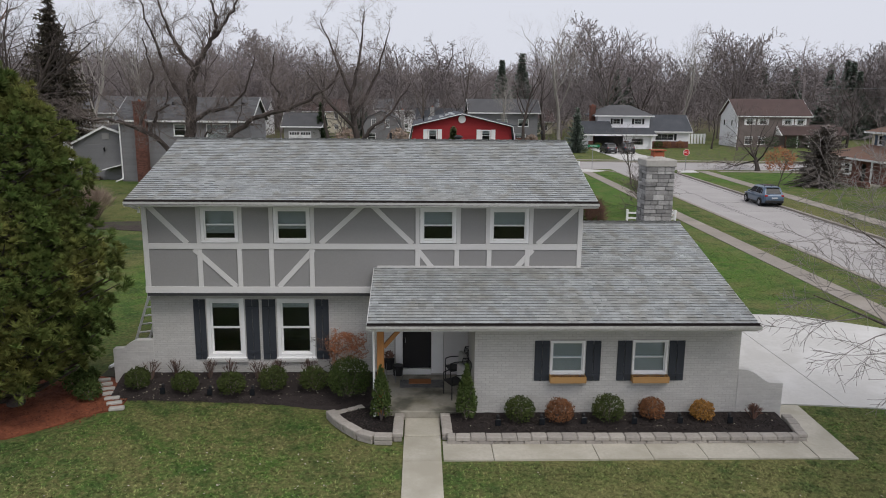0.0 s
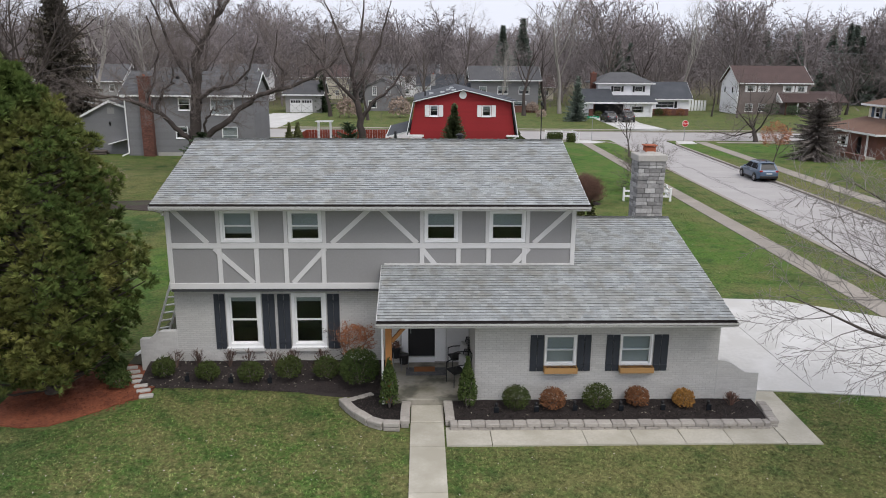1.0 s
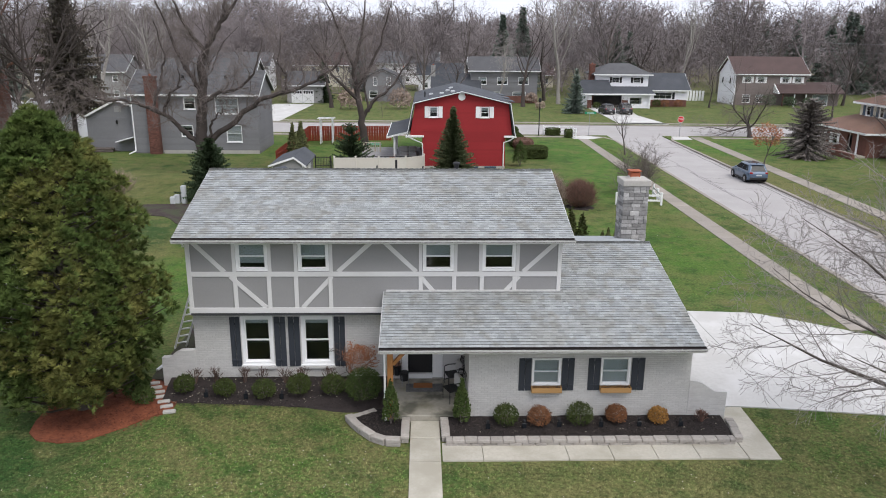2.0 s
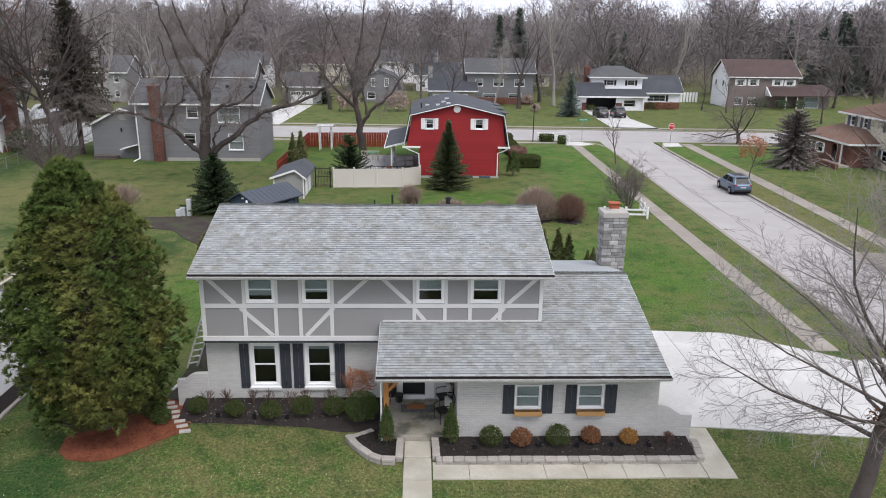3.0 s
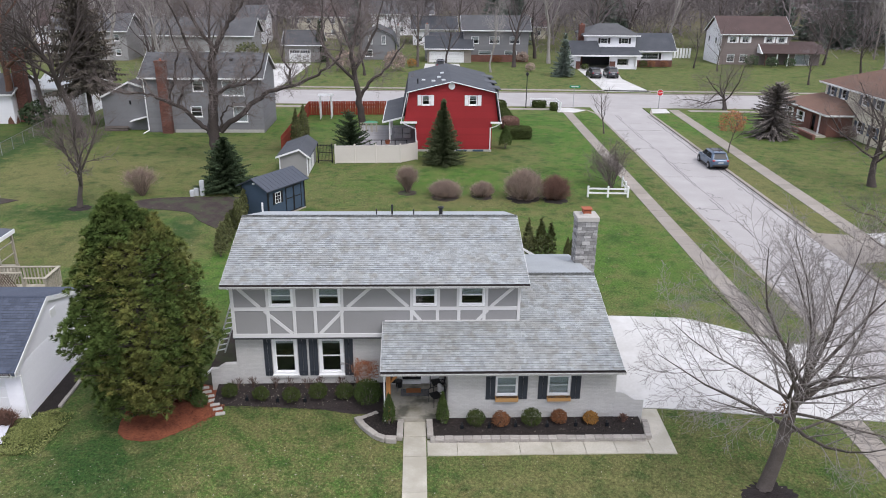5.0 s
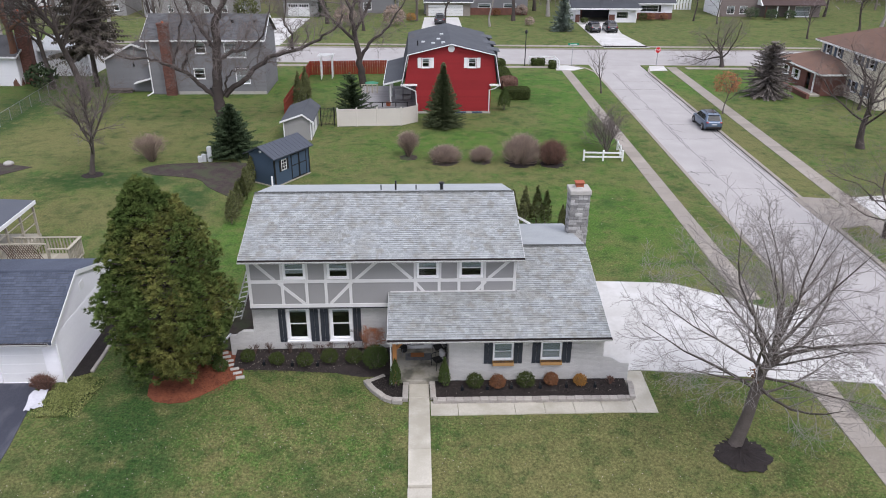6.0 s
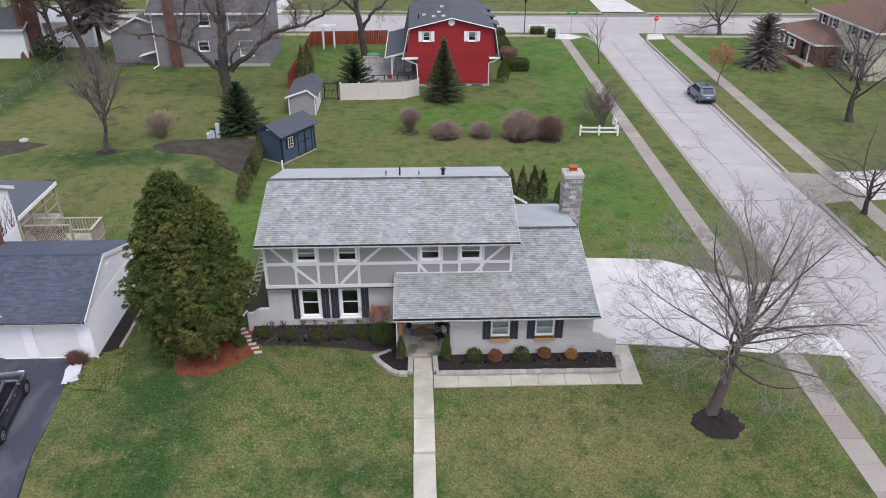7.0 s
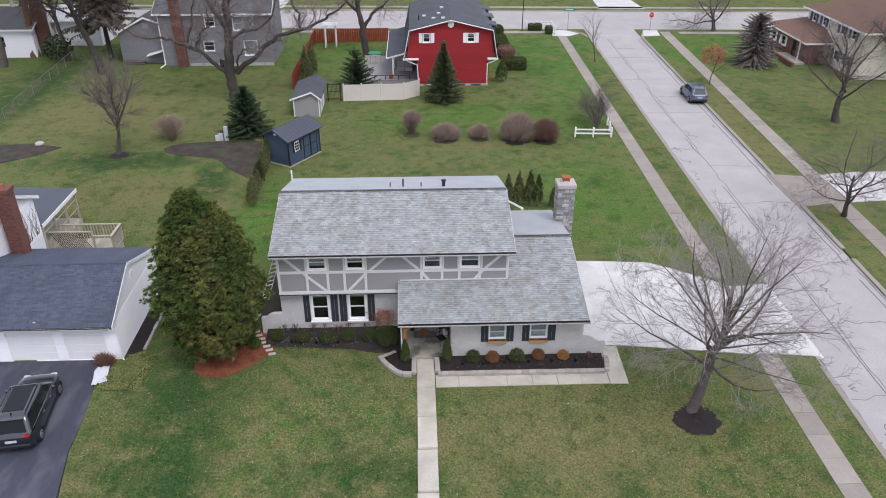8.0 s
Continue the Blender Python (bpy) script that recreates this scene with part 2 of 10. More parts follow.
M_BLACKTOP = mat("asphalt", (0.036, 0.039, 0.057), (0.062, 0.065, 0.085), 0.5, 14.0, 0.7, 0.3, 90.0, patch=(0.095, 0.098, 0.118), pscale=0.7, squeeze=(1.6, 0.6, 1))
M_SHINGLE = mat("grey_shingle", (0.365, 0.382, 0.384), (0.235, 0.25, 0.252), 2.2, 26.0, 0.94, 0.5, 60.0, vary=0.16, patch=(0.27, 0.276, 0.264), pscale=0.8, patch2=(0.245, 0.246, 0.23), pscale2=1.7, squeeze=(1.3, 1, 1), contrast=0.16)
# cut shingle edge, darkened to hold the course-line shade and dirt as well
M_EDGESHADE = mat("shaded_shingle_edge", (0.1, 0.105, 0.1), (0.16, 0.166, 0.16), 2.0, 20.0, 0.95, 0.0)
M_SHEET = mat("grey_roofing", (0.4, 0.42, 0.43), (0.29, 0.31, 0.32), 0.7, 12.0, 0.9, 0.25, 80.0)
M_DARKSHINGLE = mat("charcoal_shingle", (0.05, 0.055, 0.065), (0.09, 0.095, 0.105), 0.6, 16.0, 0.9, 0.3, 60.0, vary=0.3)
M_BLUESHINGLE = mat("slate_blue_shingle", (0.088, 0.102, 0.138), (0.05, 0.06, 0.086), 1.2, 14.0, 0.9, 0.3, 60.0, vary=0.16, squeeze=(1, 0.3, 0.3))
M_BROWNSHINGLE = mat("brown_shingle", (0.09, 0.06, 0.055), (0.06, 0.042, 0.04), 0.6, 10.0, 0.9, 0.3, 60.0, vary=0.2)
M_RUSTSHINGLE = mat("rust_shingle", (0.17, 0.1, 0.072), (0.12, 0.072, 0.054), 0.6, 8.0, 0.9, 0.3, 60.0, vary=0.2)
M_GREYSHINGLE = mat("mid_grey_shingle", (0.112, 0.112, 0.116), (0.07, 0.07, 0.074), 0.6, 8.0, 0.9, 0.3, 60.0, vary=0.22)
M_BRICKPAINT = mat("painted_brick", (0.56, 0.55, 0.53), (0.48, 0.47, 0.455), 1.1, 16.0, 0.85, 0.5, 60.0, vary=0.05)
M_MORTAR = mat("painted_mortar", (0.42, 0.41, 0.39), (0.36, 0.35, 0.335), 1.0, 20.0, 0.9, 0.4, 80.0)
M_STUCCO = mat("grey_panel", (0.29, 0.285, 0.285), (0.25, 0.245, 0.245), 0.7, 30.0, 0.85, 0.25, 120.0)
M_TRIM = mat("pale_trim", (0.64, 0.63, 0.625), (0.57, 0.56, 0.555), 1.2, 30.0, 0.7, 0.1, 60.0)
M_WHITE = mat("white_vinyl", (0.82, 0.82, 0.82), (0.74, 0.74, 0.74), 1.2, 20.0, 0.45, 0.03, 40.0, spec=0.45)
M_GUTTER = mat("gutter_enamel", (0.68, 0.67, 0.66), (0.5, 0.49, 0.48), 1.5, 10.0, 0.5, 0.05, 30.0)
M_SHUTTER = mat("charcoal_paint", (0.028, 0.033, 0.042), (0.04, 0.045, 0.055), 2.0, 30.0, 0.6, 0.15, 60.0)
M_BLACK = mat("black_paint", (0.012, 0.012, 0.013), (0.02, 0.02, 0.022), 2.0, 30.0, 0.5, 0.05, 60.0)
# room surfaces coloured dark, so the gloom indoors is in the paint
M_ROOM = mat("unlit_room_dark", (0.095, 0.095, 0.1), (0.06, 0.06, 0.065), 0.7, 3.0, 0.9, 0.0)
M_BLIND = mat("pale_blind", (0.43, 0.425, 0.41), (0.37, 0.365, 0.355), 0.8, 10.0, 0.8, 0.05, 30.0)
M_CEDAR = mat("cedar_wood", (0.42, 0.2, 0.07), (0.3, 0.13, 0.045), 1.5, 30.0, 0.7, 0.2, 60.0, squeeze=(6, 6, 0.8))
M_BOXWOOD = mat("planter_wood", (0.45, 0.27, 0.11), (0.33, 0.18, 0.07), 2.0, 30.0, 0.75, 0.2, 60.0, squeeze=(0.8, 6, 6))
M_BLOCK = mat("wall_block", (0.41, 0.38, 0.34), (0.28, 0.258, 0.235), 1.8, 14.0, 0.95, 0.7, 40.0, vary=0.13)
M_STONE = mat("chimney_stone", (0.4, 0.392, 0.382), (0.2, 0.196, 0.192), 2.4, 14.0, 0.95, 0.7, 30.0, vary=0.4)
M_GROUT = mat("stone_joint", (0.16, 0.155, 0.15), (0.11, 0.106, 0.1), 2.0, 20.0, 0.95, 0.5, 40.0)
M_REDSIDE = mat("red_siding", (0.30, 0.022, 0.025), (0.24, 0.017, 0.02), 0.5, 10.0, 0.7, 0.08, 30.0, vary=0.06)
M_GREYSIDE = mat("grey_siding", (0.205, 0.205, 0.212), (0.168, 0.168, 0.175), 0.4, 8.0, 0.75, 0.1, 30.0, vary=0.05)
M_WHITESIDE = mat("white_siding", (0.86, 0.855, 0.88), (0.8, 0.795, 0.825), 0.4, 8.0, 0.7, 0.08, 30.0, vary=0.02)
M_CREAMSIDE = mat("cream_siding", (0.62, 0.58, 0.47), (0.55, 0.51, 0.41), 0.4, 8.0, 0.7, 0.08, 30.0, vary=0.03)
M_BROWNSIDE = mat("brown_siding", (0.20, 0.165, 0.155), (0.165, 0.135, 0.125), 0.4, 8.0, 0.75, 0.1, 30.0, vary=0.05)
M_REDBRICK = mat("red_brick", (0.19, 0.085, 0.065), (0.1, 0.05, 0.04), 1.2, 20.0, 0.9, 0.5, 40.0, vary=0.25)
M_BLUESIDE = mat("slate_blue_siding", (0.055, 0.085, 0.125), (0.045, 0.07, 0.105), 0.8, 12.0, 0.7, 0.1, 30.0)
M_NAVYMETAL = mat("dark_ribbed_metal", (0.04, 0.048, 0.065), (0.055, 0.062, 0.08), 0.8, 8.0, 0.4, 0.05, 30.0, spec=0.5)
M_SHEDGREY = mat("shed_grey", (0.3, 0.295, 0.29), (0.25, 0.245, 0.24), 0.8, 12.0, 0.8, 0.1, 30.0)
M_VINYLFENCE = mat("cream_vinyl", (0.62, 0.58, 0.52), (0.54, 0.5, 0.45), 0.6, 12.0, 0.6, 0.08, 30.0)
M_REDFENCE = mat("red_stained_wood", (0.27, 0.05, 0.025), (0.19, 0.035, 0.02), 1.0, 14.0, 0.85, 0.2, 30.0, vary=0.15)
M_DECK = mat("weathered_deck", (0.3, 0.29, 0.29), (0.23, 0.22, 0.22), 1.0, 12.0, 0.85, 0.2, 40.0, vary=0.1)
M_OLDWOOD = mat("silvered_wood", (0.42, 0.385, 0.31), (0.3, 0.275, 0.22), 1.0, 16.0, 0.9, 0.3, 40.0, vary=0.15)
M_BARK = mat("grey_bark", (0.135, 0.113, 0.1), (0.07, 0.059, 0.052), 2.0, 18.0, 0.95, 1.0, 22.0)
M_DARKBARK = mat("dark_bark", (0.085, 0.069, 0.062), (0.045, 0.037, 0.034), 1.5, 14.0, 0.95, 1.0, 18.0)
M_TWIG = mat("twig_bark", (0.185, 0.155, 0.142), (0.125, 0.103, 0.096), 0.4, 6.0, 0.95, 0.0)
# horizon twigs greyed and blued to paint in the air's haze
M_HAZYWOOD = mat("hazed_wood_twigs", (0.2, 0.18, 0.188), (0.15, 0.134, 0.142), 0.02, 0.4, 0.95, 0.0, vary=0.2)
M_FINETWIG = mat("fine_twig_bark", (0.31, 0.28, 0.265), (0.21, 0.188, 0.178), 0.4, 6.0, 0.95, 0.0)
# far twig colour lightened as painted haze
M_HAZYTWIG = mat("hazed_far_twigs", (0.235, 0.205, 0.202), (0.16, 0.138, 0.138), 0.05, 1.0, 0.95, 0.0, vary=0.25)
M_PALEBARK = mat("pale_bark", (0.36, 0.34, 0.31), (0.22, 0.2, 0.18), 1.0, 6.0, 0.9, 0.3, 10.0)
M_PINE = mat("pine_needles", (0.044, 0.076, 0.021), (0.095, 0.124, 0.034), 0.8, 5.0, 0.85, 0.0, spec=0.08, vary=0.5, patch=(0.155, 0.152, 0.046), pscale=0.5)
M_SPRUCE = mat("spruce_needles", (0.034, 0.055, 0.03), (0.062, 0.085, 0.042), 0.7, 6.0, 0.9, 0.0, spec=0.08, vary=0.35)
# needle green paled to put distance haze into the colour
M_HAZYFIR = mat("hazed_conifer", (0.11, 0.145, 0.118), (0.175, 0.21, 0.172), 0.2, 2.0, 0.9, 0.0, vary=0.4)
M_ARBOR = mat("arborvitae_leaf", (0.062, 0.076, 0.026), (0.115, 0.118, 0.044), 1.5, 12.0, 0.8, 0.0, vary=0.38)
M_OLIVESPRUCE = mat("olive_spruce_needles", (0.055, 0.076, 0.036), (0.108, 0.122, 0.062), 1.0, 8.0, 0.9, 0.0, spec=0.08, vary=0.4)
M_CONE = mat("cone_shrub_leaf", (0.036, 0.06, 0.018), (0.068, 0.09, 0.028), 2.0, 14.0, 0.85, 0.0, spec=0.08, vary=0.4)
M_BOX = mat("boxwood_leaf", (0.034, 0.052, 0.016), (0.064, 0.076, 0.025), 2.0, 14.0, 0.85, 0.0, spec=0.08, vary=0.4)
M_BARBERRY = mat("rust_leaf", (0.20, 0.085, 0.035), (0.12, 0.055, 0.028), 2.0, 14.0, 0.8, 0.0, vary=0.45)
M_GOLDLEAF = mat("gold_leaf", (0.34, 0.17, 0.04), (0.22, 0.11, 0.03), 2.0, 14.0, 0.8, 0.0, vary=0.45)
M_REDTWIG = mat("russet_leaf", (0.2, 0.11, 0.082), (0.12, 0.07, 0.055), 2.0, 14.0, 0.85, 0.0, vary=0.4)
M_TANSHRUB = mat("dormant_shrub", (0.33, 0.25, 0.2), (0.21, 0.16, 0.132), 1.0, 8.0, 0.9, 0.0, vary=0.4)
M_GREENMAT = mat("ground_cover_leaf", (0.115, 0.145, 0.04), (0.21, 0.22, 0.08), 1.5, 14.0, 0.8, 0.0, vary=0.45)
M_CARBLUE = mat("slate_blue_car_paint", (0.075, 0.118, 0.18), (0.07, 0.11, 0.168), 0.5, 2.0, 0.3, 0.0, metal=0.2, spec=0.5, coat=0.5)
M_CARBLACK = mat("black_car_paint", (0.007, 0.009, 0.016), (0.009, 0.011, 0.018), 0.5, 2.0, 0.2, 0.0, spec=0.7, coat=1.0)
M_CARRED = mat("red_car_paint", (0.42, 0.015, 0.03), (0.4, 0.014, 0.028), 0.5, 2.0, 0.3, 0.0, spec=0.5, coat=0.6)
M_CARGREY = mat("dark_grey_car_paint", (0.035, 0.037, 0.045), (0.03, 0.032, 0.04), 0.5, 2.0, 0.3, 0.0, metal=0.4, spec=0.5, coat=0.6)
M_TINT = mat("tinted_glass", (0.012, 0.014, 0.017), (0.015, 0.017, 0.02), 1.0, 5.0, 0.15, 0.0, spec=0.15)
M_TYRE = mat("tyre_rubber", (0.014, 0.014, 0.014), (0.022, 0.022, 0.022), 3.0, 30.0, 0.85, 0.1)
M_RIM = mat("alloy", (0.42, 0.43, 0.45), (0.36, 0.37, 0.39), 3.0, 20.0, 0.35, 0.0, metal=0.8)
M_LAMPRED = mat("red_lens", (0.3, 0.01, 0.012), (0.25, 0.008, 0.01), 3.0, 20.0, 0.25, 0.0, spec=0.5)
M_LAMPCLEAR = mat("clear_lens", (0.6, 0.62, 0.64), (0.5, 0.52, 0.54), 3.0, 20.0, 0.15, 0.0, spec=0.6)
M_SIGNRED = mat("sign_red", (0.5, 0.02, 0.025), (0.45, 0.018, 0.022), 3.0, 20.0, 0.5, 0.0)
M_SIGNGREEN = mat("sign_green", (0.01, 0.22, 0.11), (0.01, 0.2, 0.1), 3.0, 20.0, 0.5, 0.0)
M_STEEL = mat("galvanised_steel", (0.34, 0.35, 0.36), (0.26, 0.27, 0.28), 2.0, 20.0, 0.45, 0.05, metal=0.7)
M_POLE = mat("pole_wood", (0.2, 0.175, 0.155), (0.14, 0.12, 0.105), 1.0, 10.0, 0.95, 0.3, 30.0)
M_TERRA = mat("terracotta", (0.36, 0.11, 0.055), (0.28, 0.08, 0.045), 2.0, 20.0, 0.85, 0.15, 40.0)
M_CUSHION = mat("pale_cushion", (0.55, 0.54, 0.53), (0.42, 0.42, 0.42), 6.0, 40.0, 0.9, 0.2, 60.0)
M_MATWOVEN = mat("woven_mat", (0.07, 0.07, 0.075), (0.2, 0.2, 0.2), 8.0, 60.0, 0.95, 0.4, 80.0)
M_COIR = mat("coir_mat", (0.36, 0.15, 0.06), (0.28, 0.11, 0.045), 4.0, 50.0, 0.95, 0.5, 90.0)
M_GLASS = glass_mat("window_glass")
M_CANVAS = mat("pale_sheet", (0.62, 0.62, 0.66), (0.5, 0.5, 0.55), 3.0, 10.0, 0.8, 0.2, 20.0)
M_CAP = mat("cap_concrete", (0.45, 0.43, 0.40), (0.34, 0.325, 0.3), 2.0, 14.0, 0.95, 0.5, 40.0)
M_LIGHTGREY = mat("light_grey_plastic", (0.5, 0.52, 0.53), (0.42, 0.44, 0.45), 2.0, 10.0, 0.6, 0.05)


# ---- ground, streets and paving ----
def curb_l(y):
    return 28.95 + 0.034 * y


def curb_r(y):
    return 36.05 + 0.034 * y


def cross_near(x):
    return 72.3 - 0.045 * max(-90, min(110, x))


def cross_far(x):
    return 84.5 - 0.05 * max(-90, min(110, x))


def smooth(t):
    t = max(0.0, min(1.0, t))
    return t * t * (3 - 2 * t)


def lawn_z(x, y):
    """Height of the lawn: level round the house, falling towards the street in front."""
    fall = smooth((-5.2 - y) / 8.5) * smooth((24.5 - x) / 3.5) * smooth((x + 9.5) / 3)
    return -0.52 * fall + 0.022 * noise.noise((x * 0.35, y * 0.35, 0.0)) * smooth((26 - x) / 4)


def build_ground():
    left = [-1500, -700, -350, -200, -130, -90, -70, -55] + [-45 + 2.5 * i for i in range(11)] + [-19.5 + 0.75 * i for i in range(62)]
    cols = [("c", x) for x in left if x < 27.2] + [("l", 0.0), ("l", 0.02), ("s", 0.33), ("s", 0.66), ("r", -0.02), ("r", 0.0)]
    cols += [("c", x) for x in [39.6, 42, 45, 49, 54, 60, 68, 80, 100, 140, 220, 400, 800, 1500]]
    rows = [("c", y) for y in [-600, -200, -100, -60, -45, -36] + [-30 + 0.8 * i for i in range(68)] + [25 + 2 * i for i in range(21)]]
    rows += [("n", 0.0), ("n", 0.02), ("m", 0.5), ("f", -0.02), ("f", 0.0)] + [("c", y) for y in [91, 94, 98, 103, 110, 120, 135, 155, 180, 220, 300, 450, 800, 1600, 3000]]
    g = Geo()
    for kr, vr in rows:
        for kc, vc in cols:
            y = vr if kr == "c" else 75.0
            for _ in range(2):
                x = vc if kc == "c" else curb_l(min(y, 90)) + vc if kc == "l" else curb_r(min(y, 90)) + vc if kc == "r" else curb_l(min(y, 90)) * (1 - vc) + curb_r(min(y, 90)) * vc
                y = vr if kr == "c" else cross_near(x) + vr if kr == "n" else cross_far(x) + vr if kr == "f" else (cross_near(x) + cross_far(x)) / 2
            in_street = (kc == "s" or (kc == "l" and vc > 0) or (kc == "r" and vc < 0)) and (kr == "c" and vr < 80 or kr == "n")
            in_cross = (kr == "n" and vr > 0) or kr == "m" or (kr == "f" and vr < 0)
            z = -0.22 if in_street or in_cross else (lawn_z(x, y) if kc == "c" and kr == "c" and -60 < y < 70 and abs(x) < 60 else 0.0)
            g.v.append((x, y, z))
    n = len(cols)
    for i in range(len(rows) - 1):
        for j in range(n - 1):
            g.f.append((i * n + j, i * n + j + 1, (i + 1) * n + j + 1, (i + 1) * n + j))
    return setting("ground", g, M_GRASS, "mown winter lawn, green with tan patches")


build_ground()

side_road = Geo()
ys = [-120, -60, -30, -10, 0, 10, 20, 30, 40, 50, 60, 66]
side_road.extrude([(curb_l(y) + 0.1, y, -0.21) for y in ys] + [(curb_l(80) - 2.5, 75, -0.21), (curb_r(80) + 2.5, 75, -0.21)] + [(curb_r(y) - 0.1, y, -0.21) for y in ys[::-1]], (0, 0, 0.11))
setting("road_side", side_road, M_ROAD, "pale worn residential side street with tar-sealed cracks")
cross_road = Geo()
xs = [-300, -90, -40, 0, 25, 45, 70, 110, 400]
cross_road.extrude([(x, cross_near(x) + 0.1, -0.21) for x in xs] + [(x, cross_far(x) - 0.1, -0.21) for x in xs[::-1]], (0, 0, 0.114))
setting("road_cross", cross_road, M_ROAD, "pale worn residential cross street")


def curb_run(line, name="kerb"):
    g = Geo()
    for (x0, y0), (x1, y1) in zip(line, line[1:]):
        g.beam((x0, y0, -0.095), (x1, y1, -0.095), 0.3, 0.25)
    return setting(name, g, M_WALKOLD, "low weathered concrete kerb")


curb_run([(curb_l(y), y) for y in (-90, -40, -4.0)])
curb_run([(curb_l(y), y) for y in (4.3, 30, 60, 66)] + [(curb_l(66) - 0.7, 68.6), (curb_l(66) - 2.4, 70.7), (26, cross_near(26)), (0, cross_near(0)), (-90, cross_near(-90)), (-200, cross_near(-200))])
curb_run([(curb_r(y), y) for y in (-90, -20, 7.0)])
curb_run([(curb_r(y), y) for y in (8.4, 15.0)])
curb_run([(curb_r(y), y) for y in (20.2, 40, 66)] + [(curb_r(66) + 0.7, 68.4), (curb_r(66) + 2.4, 70.2), (43, cross_near(43)), (110, cross_near(110)), (250, cross_near(250))])
curb_run([(x, cross_far(x)) for x in (-200, -90, 0, 25, 110, 250)])

# tar-sealed cracks and joints in the street
rc = random.Random(5)
g = Geo()


def crack(pts, w):
    for (x0, y0), (x1, y1) in zip(pts, pts[1:]):
        g.beam((x0, y0, -0.099), (x1, y1, -0.099), w, 0.006)


for u, wob, w in ((0.03, 0.05, 0.10), (0.33, 0.06, 0.07), (0.36, 0.12, 0.05), (0.9, 0.08, 0.09), (0.955, 0.05, 0.07)):
    pts, y = [], -40.0
    while y < 66:
        x = curb_l(y) * (1 - u) + curb_r(y) * u + rc.uniform(-wob, wob)
        pts.append((x, y))
        y += rc.uniform(0.5, 1.6)
        if rc.random() < 0.06:
            crack(pts, w)
            pts = []
            y += rc.uniform(0.5, 3)
    crack(pts, w)
for k in range(13):
    y = -20 + k * 6.9 + rc.uniform(-2, 2)
    a, b = (0.34, 0.95) if k % 3 == 0 else (0.04, rc.uniform(0.3, 0.4)) if k % 3 == 1 else (0.05, 0.95)
    crack([(curb_l(y) * (1 - a - (b - a) * i / 9) + curb_r(y) * (a + (b - a) * i / 9), y + rc.uniform(-0.22, 0.22)) for i in range(10)], rc.uniform(0.03, 0.06))
for k in range(26):
    u, y = rc.choice((0.06, 0.1, 0.14, 0.5, 0.85)), rc.uniform(-18, 45)
    x = curb_l(y) * (1 - u) + curb_r(y) * u
    pts = [(x, y)]
    for i in range(rc.randint(4, 8)):
        pts.append((pts[-1][0] + rc.uniform(-0.35, 0.35), pts[-1][1] + rc.uniform(-0.1, 0.45)))
    crack(pts, rc.uniform(0.04, 0.08))
tagged(part("crack_seal", g, M_CRACK, None, "dark tar lines sealing street cracks"), category="crack seal", kind="stuff")


def slabs(name, label, material, outline_list, z0=-0.1, z1=0.03, follow=1.0, gap=0.009):
    """A paved setting whose slabs are pieces of their own."""
    base = thing(name, (0, 0, 0), label, name.split("_")[0], kind="structure")
    for o in outline_list:
        cx, cy = sum(p[0] for p in o) / len(o), sum(p[1] for p in o) / len(o)
        inset = [(x + (gap if x < cx else -gap), y + (gap if y < cy else -gap)) for x, y, *_ in o]
        gg = Geo()
        zs = [lawn_z(x, y) * follow + z1 for x, y in inset]
        n = len(o)
        gg.add([(x, y, z0) for x, y in inset] + [(x, y, z) for (x, y), z in zip(inset, zs)], [tuple(range(n))[::-1], tuple(range(n, 2 * n))] + [(i, (i + 1) % n, n + (i + 1) % n, n + i) for i in range(n)])
        part("slab", gg, material, base)
    return base


def strip(xa, xb, y0, y1, step):
    out, y = [], y0
    while y < y1 - 0.01:
        e = min(y + step, y1)
        out.append([(xa(y), y), (xb(y), y), (xb(e), e), (xa(e), e)])
        y = e
    return out


slabs("pavement_west", "brownish old concrete sidewalk in square slabs", M_WALKOLD, strip(lambda y: 25.72 + 0.018 * y, lambda y: 26.92 + 0.018 * y, -33, -2.9, 1.5) + strip(lambda y: 25.72 + 0.018 * y, lambda y: 26.92 + 0.018 * y, 4.9, 69.4, 1.5))
slabs("pavement_east", "old concrete sidewalk in square slabs", M_WALKOLD, strip(lambda y: 38.2 + 0.047 * y, lambda y: 39.6 + 0.047 * y, -10, 69, 1.5))
slabs("pavement_near", "concrete sidewalk along the cross street", M_WALKOLD, [[(x, cross_near(x) - 2.6), (x + 2, cross_near(x) - 2.6), (x + 2, cross_near(x) - 1.4), (x, cross_near(x) - 1.4)] for x in list(range(-44, 26, 2)) + list(range(44, 70, 2))])
slabs("pavement_far", "concrete sidewalk along the cross street", M_WALKOLD, [[(x, cross_far(x) + 1.6), (x + 2, cross_far(x) + 1.6), (x + 2, cross_far(x) + 2.8), (x, cross_far(x) + 2.8)] for x in range(-60, 90, 2)])
slabs("pavement_corner", "pale concrete kerb ramp at the street corner", M_DRIVE, [[(26.3, 67.2), (28.6, 67.0), (30.2, 68.4), (28.4, 70.4), (26.4, 70.2)], [(38.6, 66.6), (41.0, 66.8), (41.4, 69.8), (39.4, 69.9)]], z1=0.035)

